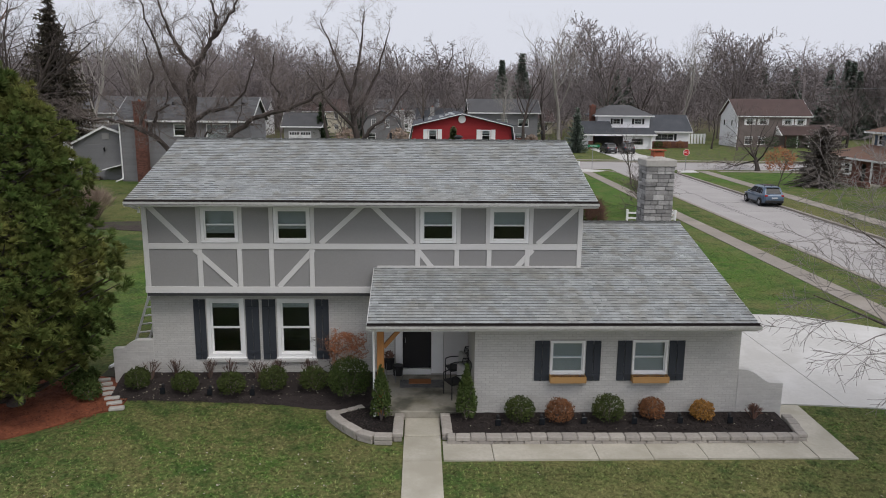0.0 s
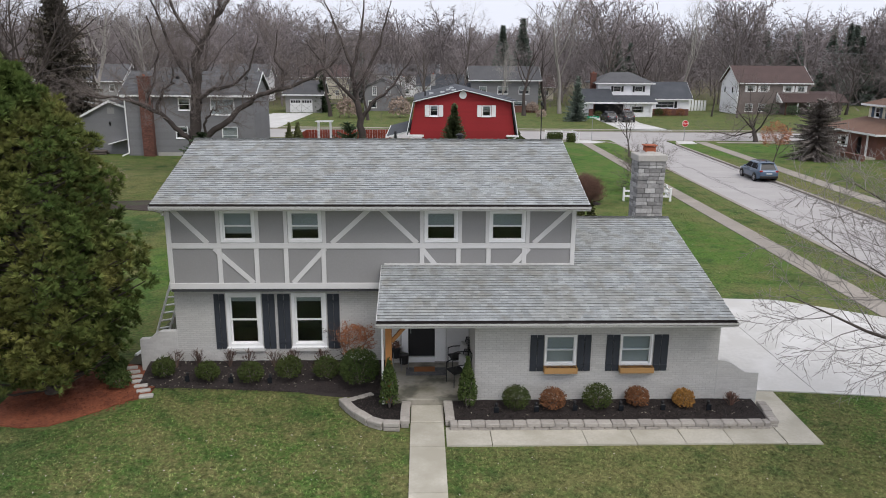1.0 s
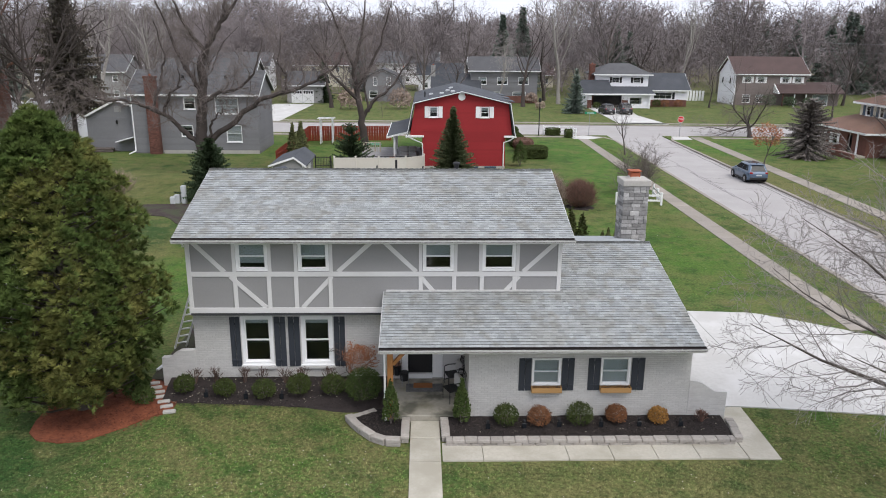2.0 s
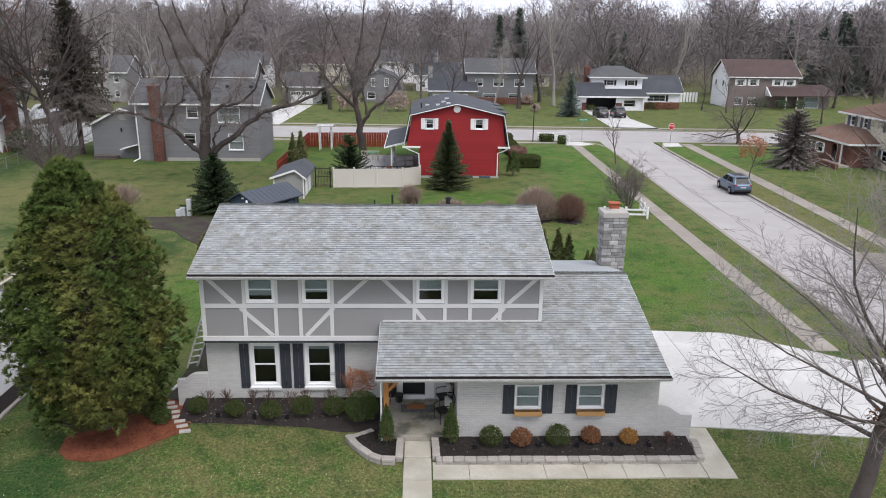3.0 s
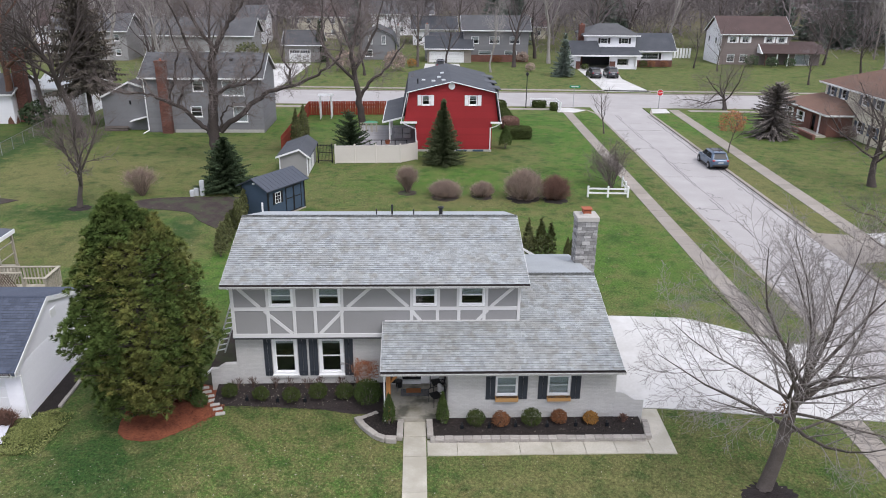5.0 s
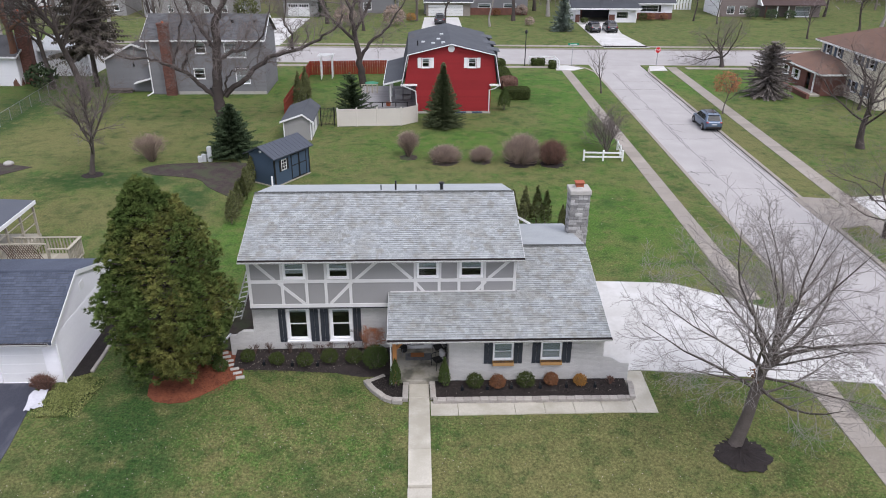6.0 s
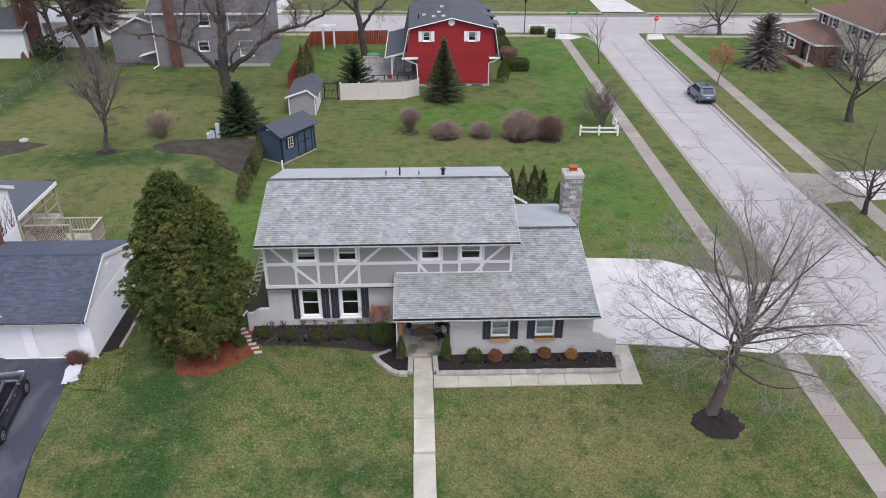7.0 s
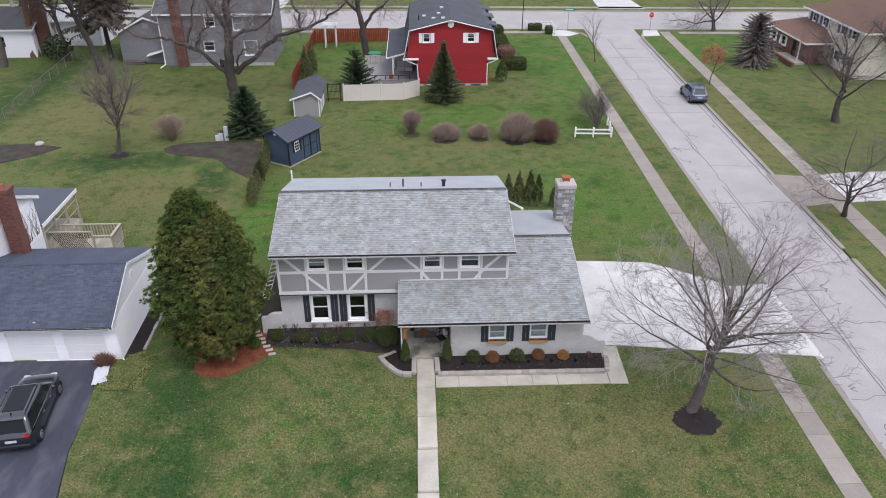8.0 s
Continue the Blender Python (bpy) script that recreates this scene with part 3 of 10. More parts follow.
front = [[(7.32, y0), (8.25, y0), (8.25, y1), (7.32, y1)] for y0, y1 in ((-5.02, -3.72), (-7.1, -5.02), (-9.12, -7.1))]
slabs("path_upper", "pale concrete front walk in slabs", M_CONC, front, z0=-0.4, z1=0.045, follow=0.3)
slabs("path_middle", "pale concrete front walk slab one step down", M_CONC, [[(7.3, -11.46), (8.24, -11.46), (8.24, -9.13), (7.3, -9.13)]], z0=-0.6, z1=0.03, follow=0.72)
slabs("path_lower", "pale concrete front walk slabs two steps down", M_CONC, [[(7.28, y - 2.2), (8.24, y - 2.2), (8.24, y), (7.28, y)] for y in (-11.47, -13.67, -15.87, -18.07)], z0=-0.9, z1=0.02)
cuts = [8.28, 9.48, 11.97, 13.28, 14.58, 15.82, 17.25]
slabs("path_side", "pale concrete walk beside the planting bed", M_CONC, [[(a, -4.98), (b, -4.98), (b, -3.98), (a, -3.98)] for a, b in zip(cuts, cuts[1:])] + [[(17.26, -5.0), (18.2, -5.02), (18.3, -1.85), (17.26, -1.8), (17.26, -3.6)]], z1=0.045)
slabs("driveway", "broad pale concrete driveway", M_DRIVE, [
    [(16.2, -1.7), (18.3, -1.78), (19.6, -1.95), (19.6, 7.22), (16.2, 7.42)],
    [(19.62, -1.95), (22.4, -2.36), (22.7, -2.4), (22.7, 6.85), (22.3, 7.0), (19.62, 7.22)],
    [(22.71, -2.4), (25.6, -2.85), (25.72, 4.8), (24.2, 5.9), (22.71, 6.85)],
    [(25.61, -2.86), (26.9, -2.85), (27.0, 3.8), (25.73, 4.8)]], z0=-0.15, z1=0.04, gap=0.0012)
def apron(x0, x1, outer, y0, y1, flare, material, label):
    """A level apron that rolls down to the gutter at its outer edge."""
    step = 0.35 if outer > x1 else -0.35
    a, b = (y0, y1), (y0 - flare, y1 + flare)
    g = Geo()
    for k in range(2):
        g.v += [(x0, a[k], 0.035), (x1, b[k], 0.03), (outer, b[k] + (0.1 if k else -0.1), -0.088), (outer, b[k] + (0.1 if k else -0.1), -0.25), (x0, a[k], -0.25)]
    g.f += [(0, 1, 6, 5), (1, 2, 7, 6), (2, 3, 8, 7), (0, 5, 9, 4), (0, 4, 3, 2, 1), (5, 6, 7, 8, 9)]
    setting("driveway_apron", g, material, label)


apron(26.8, 29.0, 29.35, -2.85, 3.85, 0.3, M_DRIVE, "pale concrete apron rolling down to the street")
apron(39.0, 36.55, 36.2, 15.2, 20.2, 0.5, M_WALKOLD, "old concrete apron rolling down to the street")
slabs("driveway_east", "pale concrete driveway across the street", M_DRIVE, [[(40.5, 15.3), (44, 15.6), (44, 20.9), (40.5, 20.5)], [(44.02, 15.6), (50, 16.4), (50, 20.9), (44.02, 20.9)], [(50.02, 16.4), (58, 17.2), (58, 21), (50.02, 20.9)]], z1=0.035)
blacktop = Geo()
blacktop.prism([(-21, -26), (-7.2, -26), (-7.6, -14), (-8.1, -11.5), (-8.65, -8.8), (-8.8, -6.6), (-9.2, -3.8), (-9.7, -2.1), (-21, -2.1)], -0.5, 0.02)
for i, p in enumerate(blacktop.v):
    blacktop.v[i] = (p[0], p[1], p[2] if p[2] < 0 else 0.03)
setting("driveway_asphalt", blacktop, M_BLACKTOP, "dark sealed asphalt driveway")
slabs("driveway_opposite", "pale concrete driveway of the white house", M_DRIVE, [[(36.5, 84.0), (43.5, 83.6), (42.6, 97), (37.0, 97)], [(37.0, 97.02), (42.6, 97.02), (44.5, 111), (37.5, 111)]], z1=0.03)
slabs("driveway_far", "pale concrete driveway of a grey house", M_DRIVE, [[(-22, 86.5), (-13, 86), (-12, 115), (-19, 115)], [(8, 84.9), (16, 84.5), (16, 116), (9.5, 116)]], z1=0.03)


# ---- building helpers ----
def wall_front(g, x0, x1, z0, z1, y0, y1, holes=()):
    """A wall between y0 and y1 along x, with rectangular openings (x0, x1, z0, z1) through it."""
    xs = sorted({x0, x1, *[h[0] for h in holes if x0 < h[0] < x1], *[h[1] for h in holes if x0 < h[1] < x1]})
    zs = sorted({z0, z1, *[h[2] for h in holes if z0 < h[2] < z1], *[h[3] for h in holes if z0 < h[3] < z1]})
    nx, nz, base = len(xs), len(zs), len(g.v)
    g.v += [(x, y, z) for y in (y0, y1) for z in zs for x in xs]

    def solid(i, k):
        if not (0 <= i < nx - 1 and 0 <= k < nz - 1):
            return False
        x, z = (xs[i] + xs[i + 1]) / 2, (zs[k] + zs[k + 1]) / 2
        return not any(h[0] < x < h[1] and h[2] < z < h[3] for h in holes)

    for i in range(nx - 1):
        for k in range(nz - 1):
            if not solid(i, k):
                continue
            a, b, c, d = (base + k * nx + i, base + k * nx + i + 1, base + (k + 1) * nx + i + 1, base + (k + 1) * nx + i)
            m = nx * nz
            g.f += [(a, b, c, d), (d + m, c + m, b + m, a + m)]
            for near, (p, q) in (((i, k - 1), (a, b)), ((i + 1, k), (b, c)), ((i, k + 1), (c, d)), ((i - 1, k), (d, a))):
                if not solid(*near):
                    g.f.append((q, p, p + m, q + m))
    return g


def window(parent, x0, x1, z0, z1, y, blind=0.0, sill=True, bar=0.06, grid=(0, 0), label="white double-hung window", material=None, room=True, m=None):
    """A double-hung window that faces -y, set 2 cm proud of the plane y."""
    w = thing("window", (0, 0, 0), label, "")
    w.parent = parent
    w.location = Vector(((x0 + x1) / 2, y, z0)) - (parent.location if parent else Vector())
    material = material or M_WHITE
    g = Geo()
    t = bar
    g.box(x0, y - 0.03, z0, x0 + t, y + 0.1, z1).box(x1 - t, y - 0.03, z0, x1, y + 0.1, z1)
    g.box(x0 + t, y - 0.03, z1 - t, x1 - t, y + 0.1, z1).box(x0 + t, y - 0.03, z0, x1 - t, y + 0.1, z0 + t)
    part("window_frame", g, material, w)
    zm = (z0 + z1) / 2
    for name, a, b, d in (("upper_sash", zm - 0.02, z1 - t, 0.0), ("lower_sash", z0 + t, zm + 0.02, 0.03)):
        s, g = t * 0.55, Geo()
        xa, xb, ya, yb = x0 + t, x1 - t, y + 0.02 + d, y + 0.055 + d
        g.box(xa, ya, a, xa + s, yb, b).box(xb - s, ya, a, xb, yb, b).box(xa + s, ya, a, xb - s, yb, a + s).box(xa + s, ya, b - s, xb - s, yb, b)
        for i in range(1, grid[0] + 1):
            xx = xa + (xb - xa) * i / (grid[0] + 1)
            g.box(xx - 0.012, ya, a + s, xx + 0.012, yb - 0.01, b - s)
        for i in range(1, grid[1] + 1):
            zz = a + (b - a) * i / (grid[1] + 1)
            g.box(xa + s, ya + 0.002, zz - 0.012, xb - s, yb - 0.012, zz + 0.012)
        sash = part(name, g, material, w)
        pane = part("pane", Geo().box(xa + s, ya + 0.012, a + s, xb - s, ya + 0.018, b - s), M_GLASS, sash)
        pane.visible_shadow = False
    if blind:
        part("blind", Geo().box(x0 + t, y + 0.12, z1 - t - (z1 - z0) * blind, x1 - t, y + 0.13, z1 - t), M_BLIND, w, "pale roller blind")
    if sill:
        part("window_sill", Geo().rbox(x0 - 0.04, y - 0.09, z0 - 0.05, x1 + 0.04, y + 0.02, z0, 0.01), material, w)
    # dark sheet close behind the glass in place of an unlit room
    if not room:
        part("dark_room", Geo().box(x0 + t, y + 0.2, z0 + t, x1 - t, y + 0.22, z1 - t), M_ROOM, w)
    return w


def shutter(parent, x0, x1, z0, z1, y, boards=2, material=None, label="dark board-and-batten shutter"):
    """Boards with two cross battens, a thumb's breadth off the wall."""
    s = new("shutter")
    s.parent = parent
    s.location = Vector(((x0 + x1) / 2, y, z0)) - parent.location
    tagged(s, label)
    material = material or M_SHUTTER
    w = (x1 - x0) / boards
    for i in range(boards):
        part("board", Geo().rbox(x0 + i * w + 0.006, y - 0.03, z0, x0 + (i + 1) * w - 0.006, y - 0.006, z1, 0.004), material, s)
    for zz in (z0 + (z1 - z0) * 0.1, z1 - (z1 - z0) * 0.16):
        part("batten", Geo().rbox(x0 + 0.01, y - 0.05, zz, x1 - 0.01, y - 0.031, zz + 0.09, 0.004), material, s)
    return s


def shingle_field(parent, x0, x1, y0, z0, y1, z1, material, gauge=0.143, tab=0.2, pick=None, seed=1, lift=0.02):
    """Courses of tabs on the slope from the eave (y0, z0) to the ridge (y1, z1); the tabs in pick (xa, xb, courses) are pieces."""
    rnd = random.Random(seed)
    run = Vector((0, y1 - y0, z1 - z0))
    length = run.length
    u = run.normalized()
    nrm = Vector((1, 0, 0)).cross(u)
    if nrm.z < 0:
        nrm = -nrm
    rows = int(length / gauge) + 1
    g = Geo()
    shared = None
    for j in range(rows):
        s0, s1 = j * gauge, min(j * gauge + gauge * 1.12, length)
        if s1 - s0 < 0.03:
            continue
        x = x0 - rnd.random() * tab
        while x < x1:
            w = tab if pick else tab * rnd.uniform(0.6, 1.35)
            a, b = max(x, x0), min(x + w - 0.006, x1)
            x += w
            if b - a < 0.03:
                continue
            up = lift + rnd.uniform(-0.007, 0.006)
            base = Vector((0, y0, z0))
            lo, hi = base + u * s0, base + u * s1
            q = [lo, lo + nrm * up, hi + nrm * 0.004]
            verts = [(xx, p.y, p.z) for xx in (a, b) for p in q]
            faces = [(1, 4, 5, 2), (0, 3, 4, 1), (0, 1, 2), (3, 5, 4)]
            if pick and pick[0] < a and b < pick[1] and j < pick[2] and b - a > tab - 0.02:
                if shared is None:
                    shared = bpy.data.meshes.new("shingle")
                    shared.from_pydata([(vx - a, vy - lo.y, vz - lo.z) for vx, vy, vz in verts], [], faces)
                    shared.materials.append(material)
                ob = new("shingle", shared)
                ob.parent = parent
                off = Vector()
                o = parent
                while o is not None:
                    off += o.location
                    o = o.parent
                ob.location = Vector((a, lo.y, lo.z)) - off
            else:
                g.add(verts, faces)
    f = part("shingle_field", g, material, parent, clean=False)
    f["kind"] = "stuff"
    # butt faces take the dark edge colour, painting the shade line under each course
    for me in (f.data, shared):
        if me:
            me.materials.append(M_EDGESHADE)
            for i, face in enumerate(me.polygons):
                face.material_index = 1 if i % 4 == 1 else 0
    return f


def brick_field(parent, x0, x1, z0, z1, y, holes=(), pick=None, seed=3, material=None, top=None):
    """Running-bond bricks proud of the wall plane y, facing -y; those in pick (xa, xb, za, zb) are pieces."""
    rnd = random.Random(seed)
    material = material or M_BRICKPAINT
    g = Geo()
    h, w, j = 0.057, 0.194, 0.0105
    full = bpy.data.meshes.new("brick")
    gb = Geo().box(0, -0.008, 0, w, 0.0, h)
    full.from_pydata(gb.v, [], gb.f)
    full.materials.append(material)
    off, o = Vector(), parent
    while o is not None:
        off += o.location
        o = o.parent
    row, z = 0, z0
    while z + h <= z1:
        x = x0 - (row % 2) * (w + j) / 2
        while x < x1:
            a, b = max(x, x0), min(x + w, x1)
            x += w + j
            if b - a < 0.03 or (top and z + h > top((a + b) / 2)):
                continue
            for h0, h1, k0, k1 in holes:
                if k0 - h < z < k1:
                    if a < h0 < b:
                        b = h0
                    elif a < h1 < b:
                        a = h1
                    elif a >= h0 and b <= h1:
                        b = a
            if b - a < 0.03:
                continue
            if pick and pick[0] < a and b < pick[1] and pick[2] < z < pick[3] and b - a > w - 0.001:
                ob = new("brick", full)
                ob.parent = parent
                ob.location = Vector((a, y + rnd.uniform(-0.003, 0.002), z)) - off
            else:
                d = rnd.uniform(0.004, 0.011)
                g.add([(a, y - d, z), (b, y - d, z), (b, y - d, z + h), (a, y - d, z + h), (a, y, z), (b, y, z), (b, y, z + h), (a, y, z + h)], [(0, 1, 2, 3), (0, 4, 5, 1), (1, 5, 6, 2), (2, 6, 7, 3), (3, 7, 4, 0)])
        z += h + j
        row += 1
    f = part("brickwork", g, material, parent, clean=False)
    f["kind"] = "stuff"
    return f


def lap_siding(g, x0, x1, z0, z1, y, step=0.2, holes=(), top=None):
    """Lapped boards that face -y: each a wedge, thicker at its foot."""
    z = z0
    while z < z1 - 0.01:
        e = min(z + step, z1)
        spans = [(x0, x1)]
        if top:
            spans = [top(z)]
        for h in holes:
            if h[2] < (z + e) / 2 < h[3]:
                spans = [s for a, b in spans for s in ((a, min(b, h[0])), (max(a, h[1]), b)) if s[1] - s[0] > 0.01]
        for a, b in spans:
            if b - a > 0.02:
                g.add([(a, y - 0.028, z), (b, y - 0.028, z), (b, y - 0.006, e), (a, y - 0.006, e), (a, y, z), (b, y, z), (b, y, e), (a, y, e)], [(0, 1, 2, 3), (0, 4, 5, 1), (1, 5, 6, 2), (3, 2, 6, 7), (0, 3, 7, 4)])
        z = e
    return g


# ---- the half-timbered house ----
house = thing("house", (6, 3, 0), "two-storey grey half-timbered house with painted brick ground floor", "house")
W1 = (1.50, 2.58, 0.83, 2.62)
W2 = (3.54, 4.62, 0.83, 2.62)
DOOR = (7.17, 8.1, 0.42, 2.46)
g = Geo()
wall_front(g, -0.1, 9.15, -0.3, 2.92, 0.0, 0.22, [W1, W2, DOOR])
part("side_wall", Geo().box(-0.1, 0.22, -0.3, 0.12, 8.3, 2.92), M_MORTAR, house, "painted brick side wall")
part("back_wall", Geo().box(0.12, 8.08, -0.3, 12.3, 8.3, 2.92), M_MORTAR, house)
part("ground_floor_wall", g, M_MORTAR, house, "painted brick wall")
GW = [(11.14, 12.05, 1.27, 2.19), (13.31, 14.24, 1.27, 2.21)]
g = Geo()
wall_front(g, 9.15, 16.17, -0.3, 2.72, -2.64, -2.42, GW)
part("garage_wing_wall", g, M_MORTAR, house, "painted brick wall")
g = Geo().box(15.95, -2.42, -0.3, 16.17, 8.1, 2.9)
part("porch_side_wall", Geo().box(9.15, -2.42, -0.3, 9.37, 0.0, 2.98), M_BRICKPAINT, house)
g.extrude([(15.95, -2.42, 2.9), (15.95, 8.1, 2.9), (15.95, 2.82, 4.28)], (0.22, 0, 0))
part("wing_back_wall", Geo().box(12.3, 7.9, -0.3, 15.95, 8.1, 2.9), M_MORTAR, house)
part("wing_end_wall", g, M_MORTAR, house, "painted brick wall")
g = Geo()
UW = [(1.60, 2.63, 4.36, 5.36), (3.62, 4.63, 4.36, 5.36), (7.72, 8.74, 4.36, 5.36), (9.69, 10.79, 4.36, 5.36)]
wall_front(g, 0.0, 12.29, 2.9, 5.62, -0.45, -0.25, UW)
for x in (0.0, 12.09):
    part("upper_side_wall", Geo().box(x, -0.25, 2.9, x + 0.2, 8.4, 5.62), M_STUCCO, house, "grey upper side wall")
    part("gable", Geo().extrude([(x, -0.45, 5.622), (x, 8.4, 5.622), (x, 3.82, 6.9)], (0.2, 0, 0)), M_STUCCO, house)
part("upper_back_wall", Geo().box(0.2, 8.2, 2.9, 12.09, 8.4, 5.62), M_STUCCO, house)
part("upper_wall", g, M_STUCCO, house, "grey panelled upper wall")
part("upper_floor", Geo().box(0.0, -0.45, 2.8, 12.29, 8.3, 2.899), M_ROOM, house, "floor between storeys in a dark unlit-room colour")
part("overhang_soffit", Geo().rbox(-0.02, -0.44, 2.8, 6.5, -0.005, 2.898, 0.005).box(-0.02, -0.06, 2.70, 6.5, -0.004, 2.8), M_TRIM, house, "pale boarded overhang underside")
part("partition", Geo().box(0.15, 3.2, -0.2, 15.9, 3.3, 2.79).box(0.2, 3.2, 2.9, 12.05, 3.3, 5.6), M_ROOM, house, "inner walls in a dark unlit-room colour")
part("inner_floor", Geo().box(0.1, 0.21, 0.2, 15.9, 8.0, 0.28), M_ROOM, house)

# timber trim on the upper wall
YT = -0.452


def timber(x0, z0, x1, z1, name="timber", d=0.035):
    return part(name, Geo().rbox(x0, YT - d, z0, x1, YT, z1, 0.006), M_TRIM, house)


timber(-0.03, 2.9, 12.32, 3.085, "band_board", 0.05)
timber(0.11, 4.17, 12.2, 4.335, "rail", 0.03)
timber(-0.02, 3.085, 0.125, 5.6)
timber(12.185, 3.085, 12.315, 5.6)
for x in (1.475, 2.635, 3.49, 4.64, 7.59, 8.745, 9.575, 10.8):
    timber(x, 4.335, x + 0.115, 5.6)
for x in (1.465, 2.575, 3.465, 4.595, 7.58, 8.69, 9.61, 10.7):
    timber(x, 3.085 if x < 7 else 3.5, x + 0.135, 4.17)


def brace(x0, z0, x1, z1):
    d = Vector((x1 - x0, 0, z1 - z0)).normalized()
    s = Vector((d.z, 0, -d.x)) * 0.07
    a, b = Vector((x0, YT - 0.026, z0)), Vector((x1, YT - 0.026, z1))
    part("brace", Geo().extrude([a + s, a - s, b - s, b + s], (0, 0.026, 0)), M_TRIM, house)


for x0, z0, x1, z1 in ((0.1, 5.47, 1.2, 4.335), (1.38, 4.17, 2.52, 3.085), (3.72, 3.085, 4.72, 4.17), (4.92, 4.335, 6.2, 5.5), (6.3, 5.5, 7.5, 4.335), (7.64, 4.17, 8.1, 3.6), (10.42, 3.6, 10.92, 4.17), (11.05, 4.335, 12.25, 5.47)):
    brace(x0, z0, x1, z1)
for i, (x0, x1, z0, z1) in enumerate(UW):
    window(house, x0, x1, z0, z1, -0.45, blind=(0.68, 0.55, 0.42, 0.46)[i], bar=0.075, sill=False)
for x0, x1, z0, z1 in (W1, W2):
    window(house, x0, x1, z0, z1, 0.0, blind=0.12, bar=0.10, label="tall white double-hung window")
for x0, x1 in ((1.12, 1.47), (2.62, 3.02), (3.10, 3.50), (4.66, 5.05)):
    shutter(house, x0, x1, 0.76, 2.59, -0.01, 2)
for i, (x0, x1, z0, z1) in enumerate(GW):
    window(house, x0, x1, z0, z1, -2.64, blind=0.97, bar=0.05, sill=False, label="white double-hung window with a drawn blind")
    b = new("window_box")
    b.parent = house
    b.location = Vector(((x0 + x1) / 2, -2.7, z0 - 0.17)) - house.location
    tagged(b, "cedar window box with dry plants")
    bx = Geo().rbox(x0 - 0.02, -2.88, z0 - 0.17, x1 + 0.02, -2.86, z0 + 0.0, 0.005).rbox(x0 - 0.02, -2.86, z0 - 0.17, x0, -2.655, z0, 0.005).rbox(x1, -2.86, z0 - 0.17, x1 + 0.02, -2.655, z0, 0.005).box(x0, -2.86, z0 - 0.17, x1, -2.655, z0 - 0.14)
    part("box", bx, M_BOXWOOD, b)
    part("soil", Geo().box(x0 + 0.01, -2.855, z0 - 0.13, x1 - 0.01, -2.66, z0 - 0.03), M_GARDEN, b)
    rp = random.Random(40 + i)
    pg = Geo()
    for k in range(220):
        px, py = rp.uniform(x0, x1), rp.uniform(-2.87, -2.68)
        q = Vector((rp.uniform(-0.05, 0.05), rp.uniform(-0.05, 0.03), rp.uniform(0.02, 0.09)))
        pg.add([(px - 0.008, py, z0 - 0.04), (px + 0.008, py, z0 - 0.04), (px + q.x, py + q.y, z0 - 0.04 + q.z)], [(0, 1, 2)])
    part("dry_plants", pg, M_GOLDLEAF, b, "dry tan plants", clean=False)
    part("brick_sill", Geo().rbox(x0 - 0.03, -2.74, z0 - 0.25, x1 + 0.03, -2.645, z0 - 0.175, 0.006), M_BRICKPAINT, house)
for x0, x1 in ((10.72, 11.12), (12.07, 12.47), (12.9, 13.29), (14.27, 14.69)):
    s = shutter(house, x0, x1, 1.1, 2.2, -2.65, 2)
for x0, x1, z0, z1 in (W1, W2):
    part("brick_sill", Geo().rbox(x0 - 0.08, -0.1, z0 - 0.14, x1 + 0.08, -0.005, z0 - 0.055, 0.006), M_BRICKPAINT, house)

# entrance
d = new("front_door")
d.parent = house
d.location = Vector((7.63, 0.05, 0.42)) - house.location
tagged(d, "dark front door in a white surround")
part("door_leaf", Geo().rbox(7.22, 0.06, 0.45, 8.05, 0.1, 2.42, 0.006), M_BLACK, d)
g = Geo().rbox(7.0, -0.03, 0.3, 7.21, 0.06, 2.55).rbox(8.06, -0.03, 0.3, 8.42, 0.06, 2.55).box(7.21, -0.03, 2.43, 8.06, 0.06, 2.55).box(7.21, -0.05, 0.28, 8.06, 0.06, 0.449)
part("door_surround", g, M_WHITE, d, "white painted door surround")
part("door_handle", Geo().tube([(7.29, 0.055, 1.4), (7.29, 0.0, 1.4), (7.29, 0.0, 1.25)], [0.012] * 3, 6), M_STEEL, d)
lw = Geo().rbox(8.43, -0.02, 0.28, 9.14, -0.002, 2.75, 0.004)
part("porch_panel", lw, M_TRIM, house, "pale panel beside the door")

# roofs
part("main_roof_deck", Geo().extrude([(-0.2, -1.04, 5.60), (-0.2, 3.82, 6.99), (-0.2, 8.68, 5.60), (-0.2, 8.68, 5.48), (-0.2, 3.82, 6.86), (-0.2, -1.04, 5.48)], (12.76, 0, 0)), M_SHEET, house, "low gable roof deck")
main_front = part("main_roof_front", Geo().extrude([(-0.22, -1.06, 5.62), (-0.22, 3.82, 7.015), (-0.22, 3.82, 7.0), (-0.22, -1.06, 5.605)], (12.8, 0, 0)), M_SHINGLE, house, "weathered grey shingle slope")
main_back = part("main_roof_back", Geo().extrude([(-0.22, 8.7, 5.62), (-0.22, 3.82, 7.015), (-0.22, 3.82, 7.0), (-0.22, 8.7, 5.605)], (12.8, 0, 0)), M_SHEET, house, "pale grey rear roof slope")
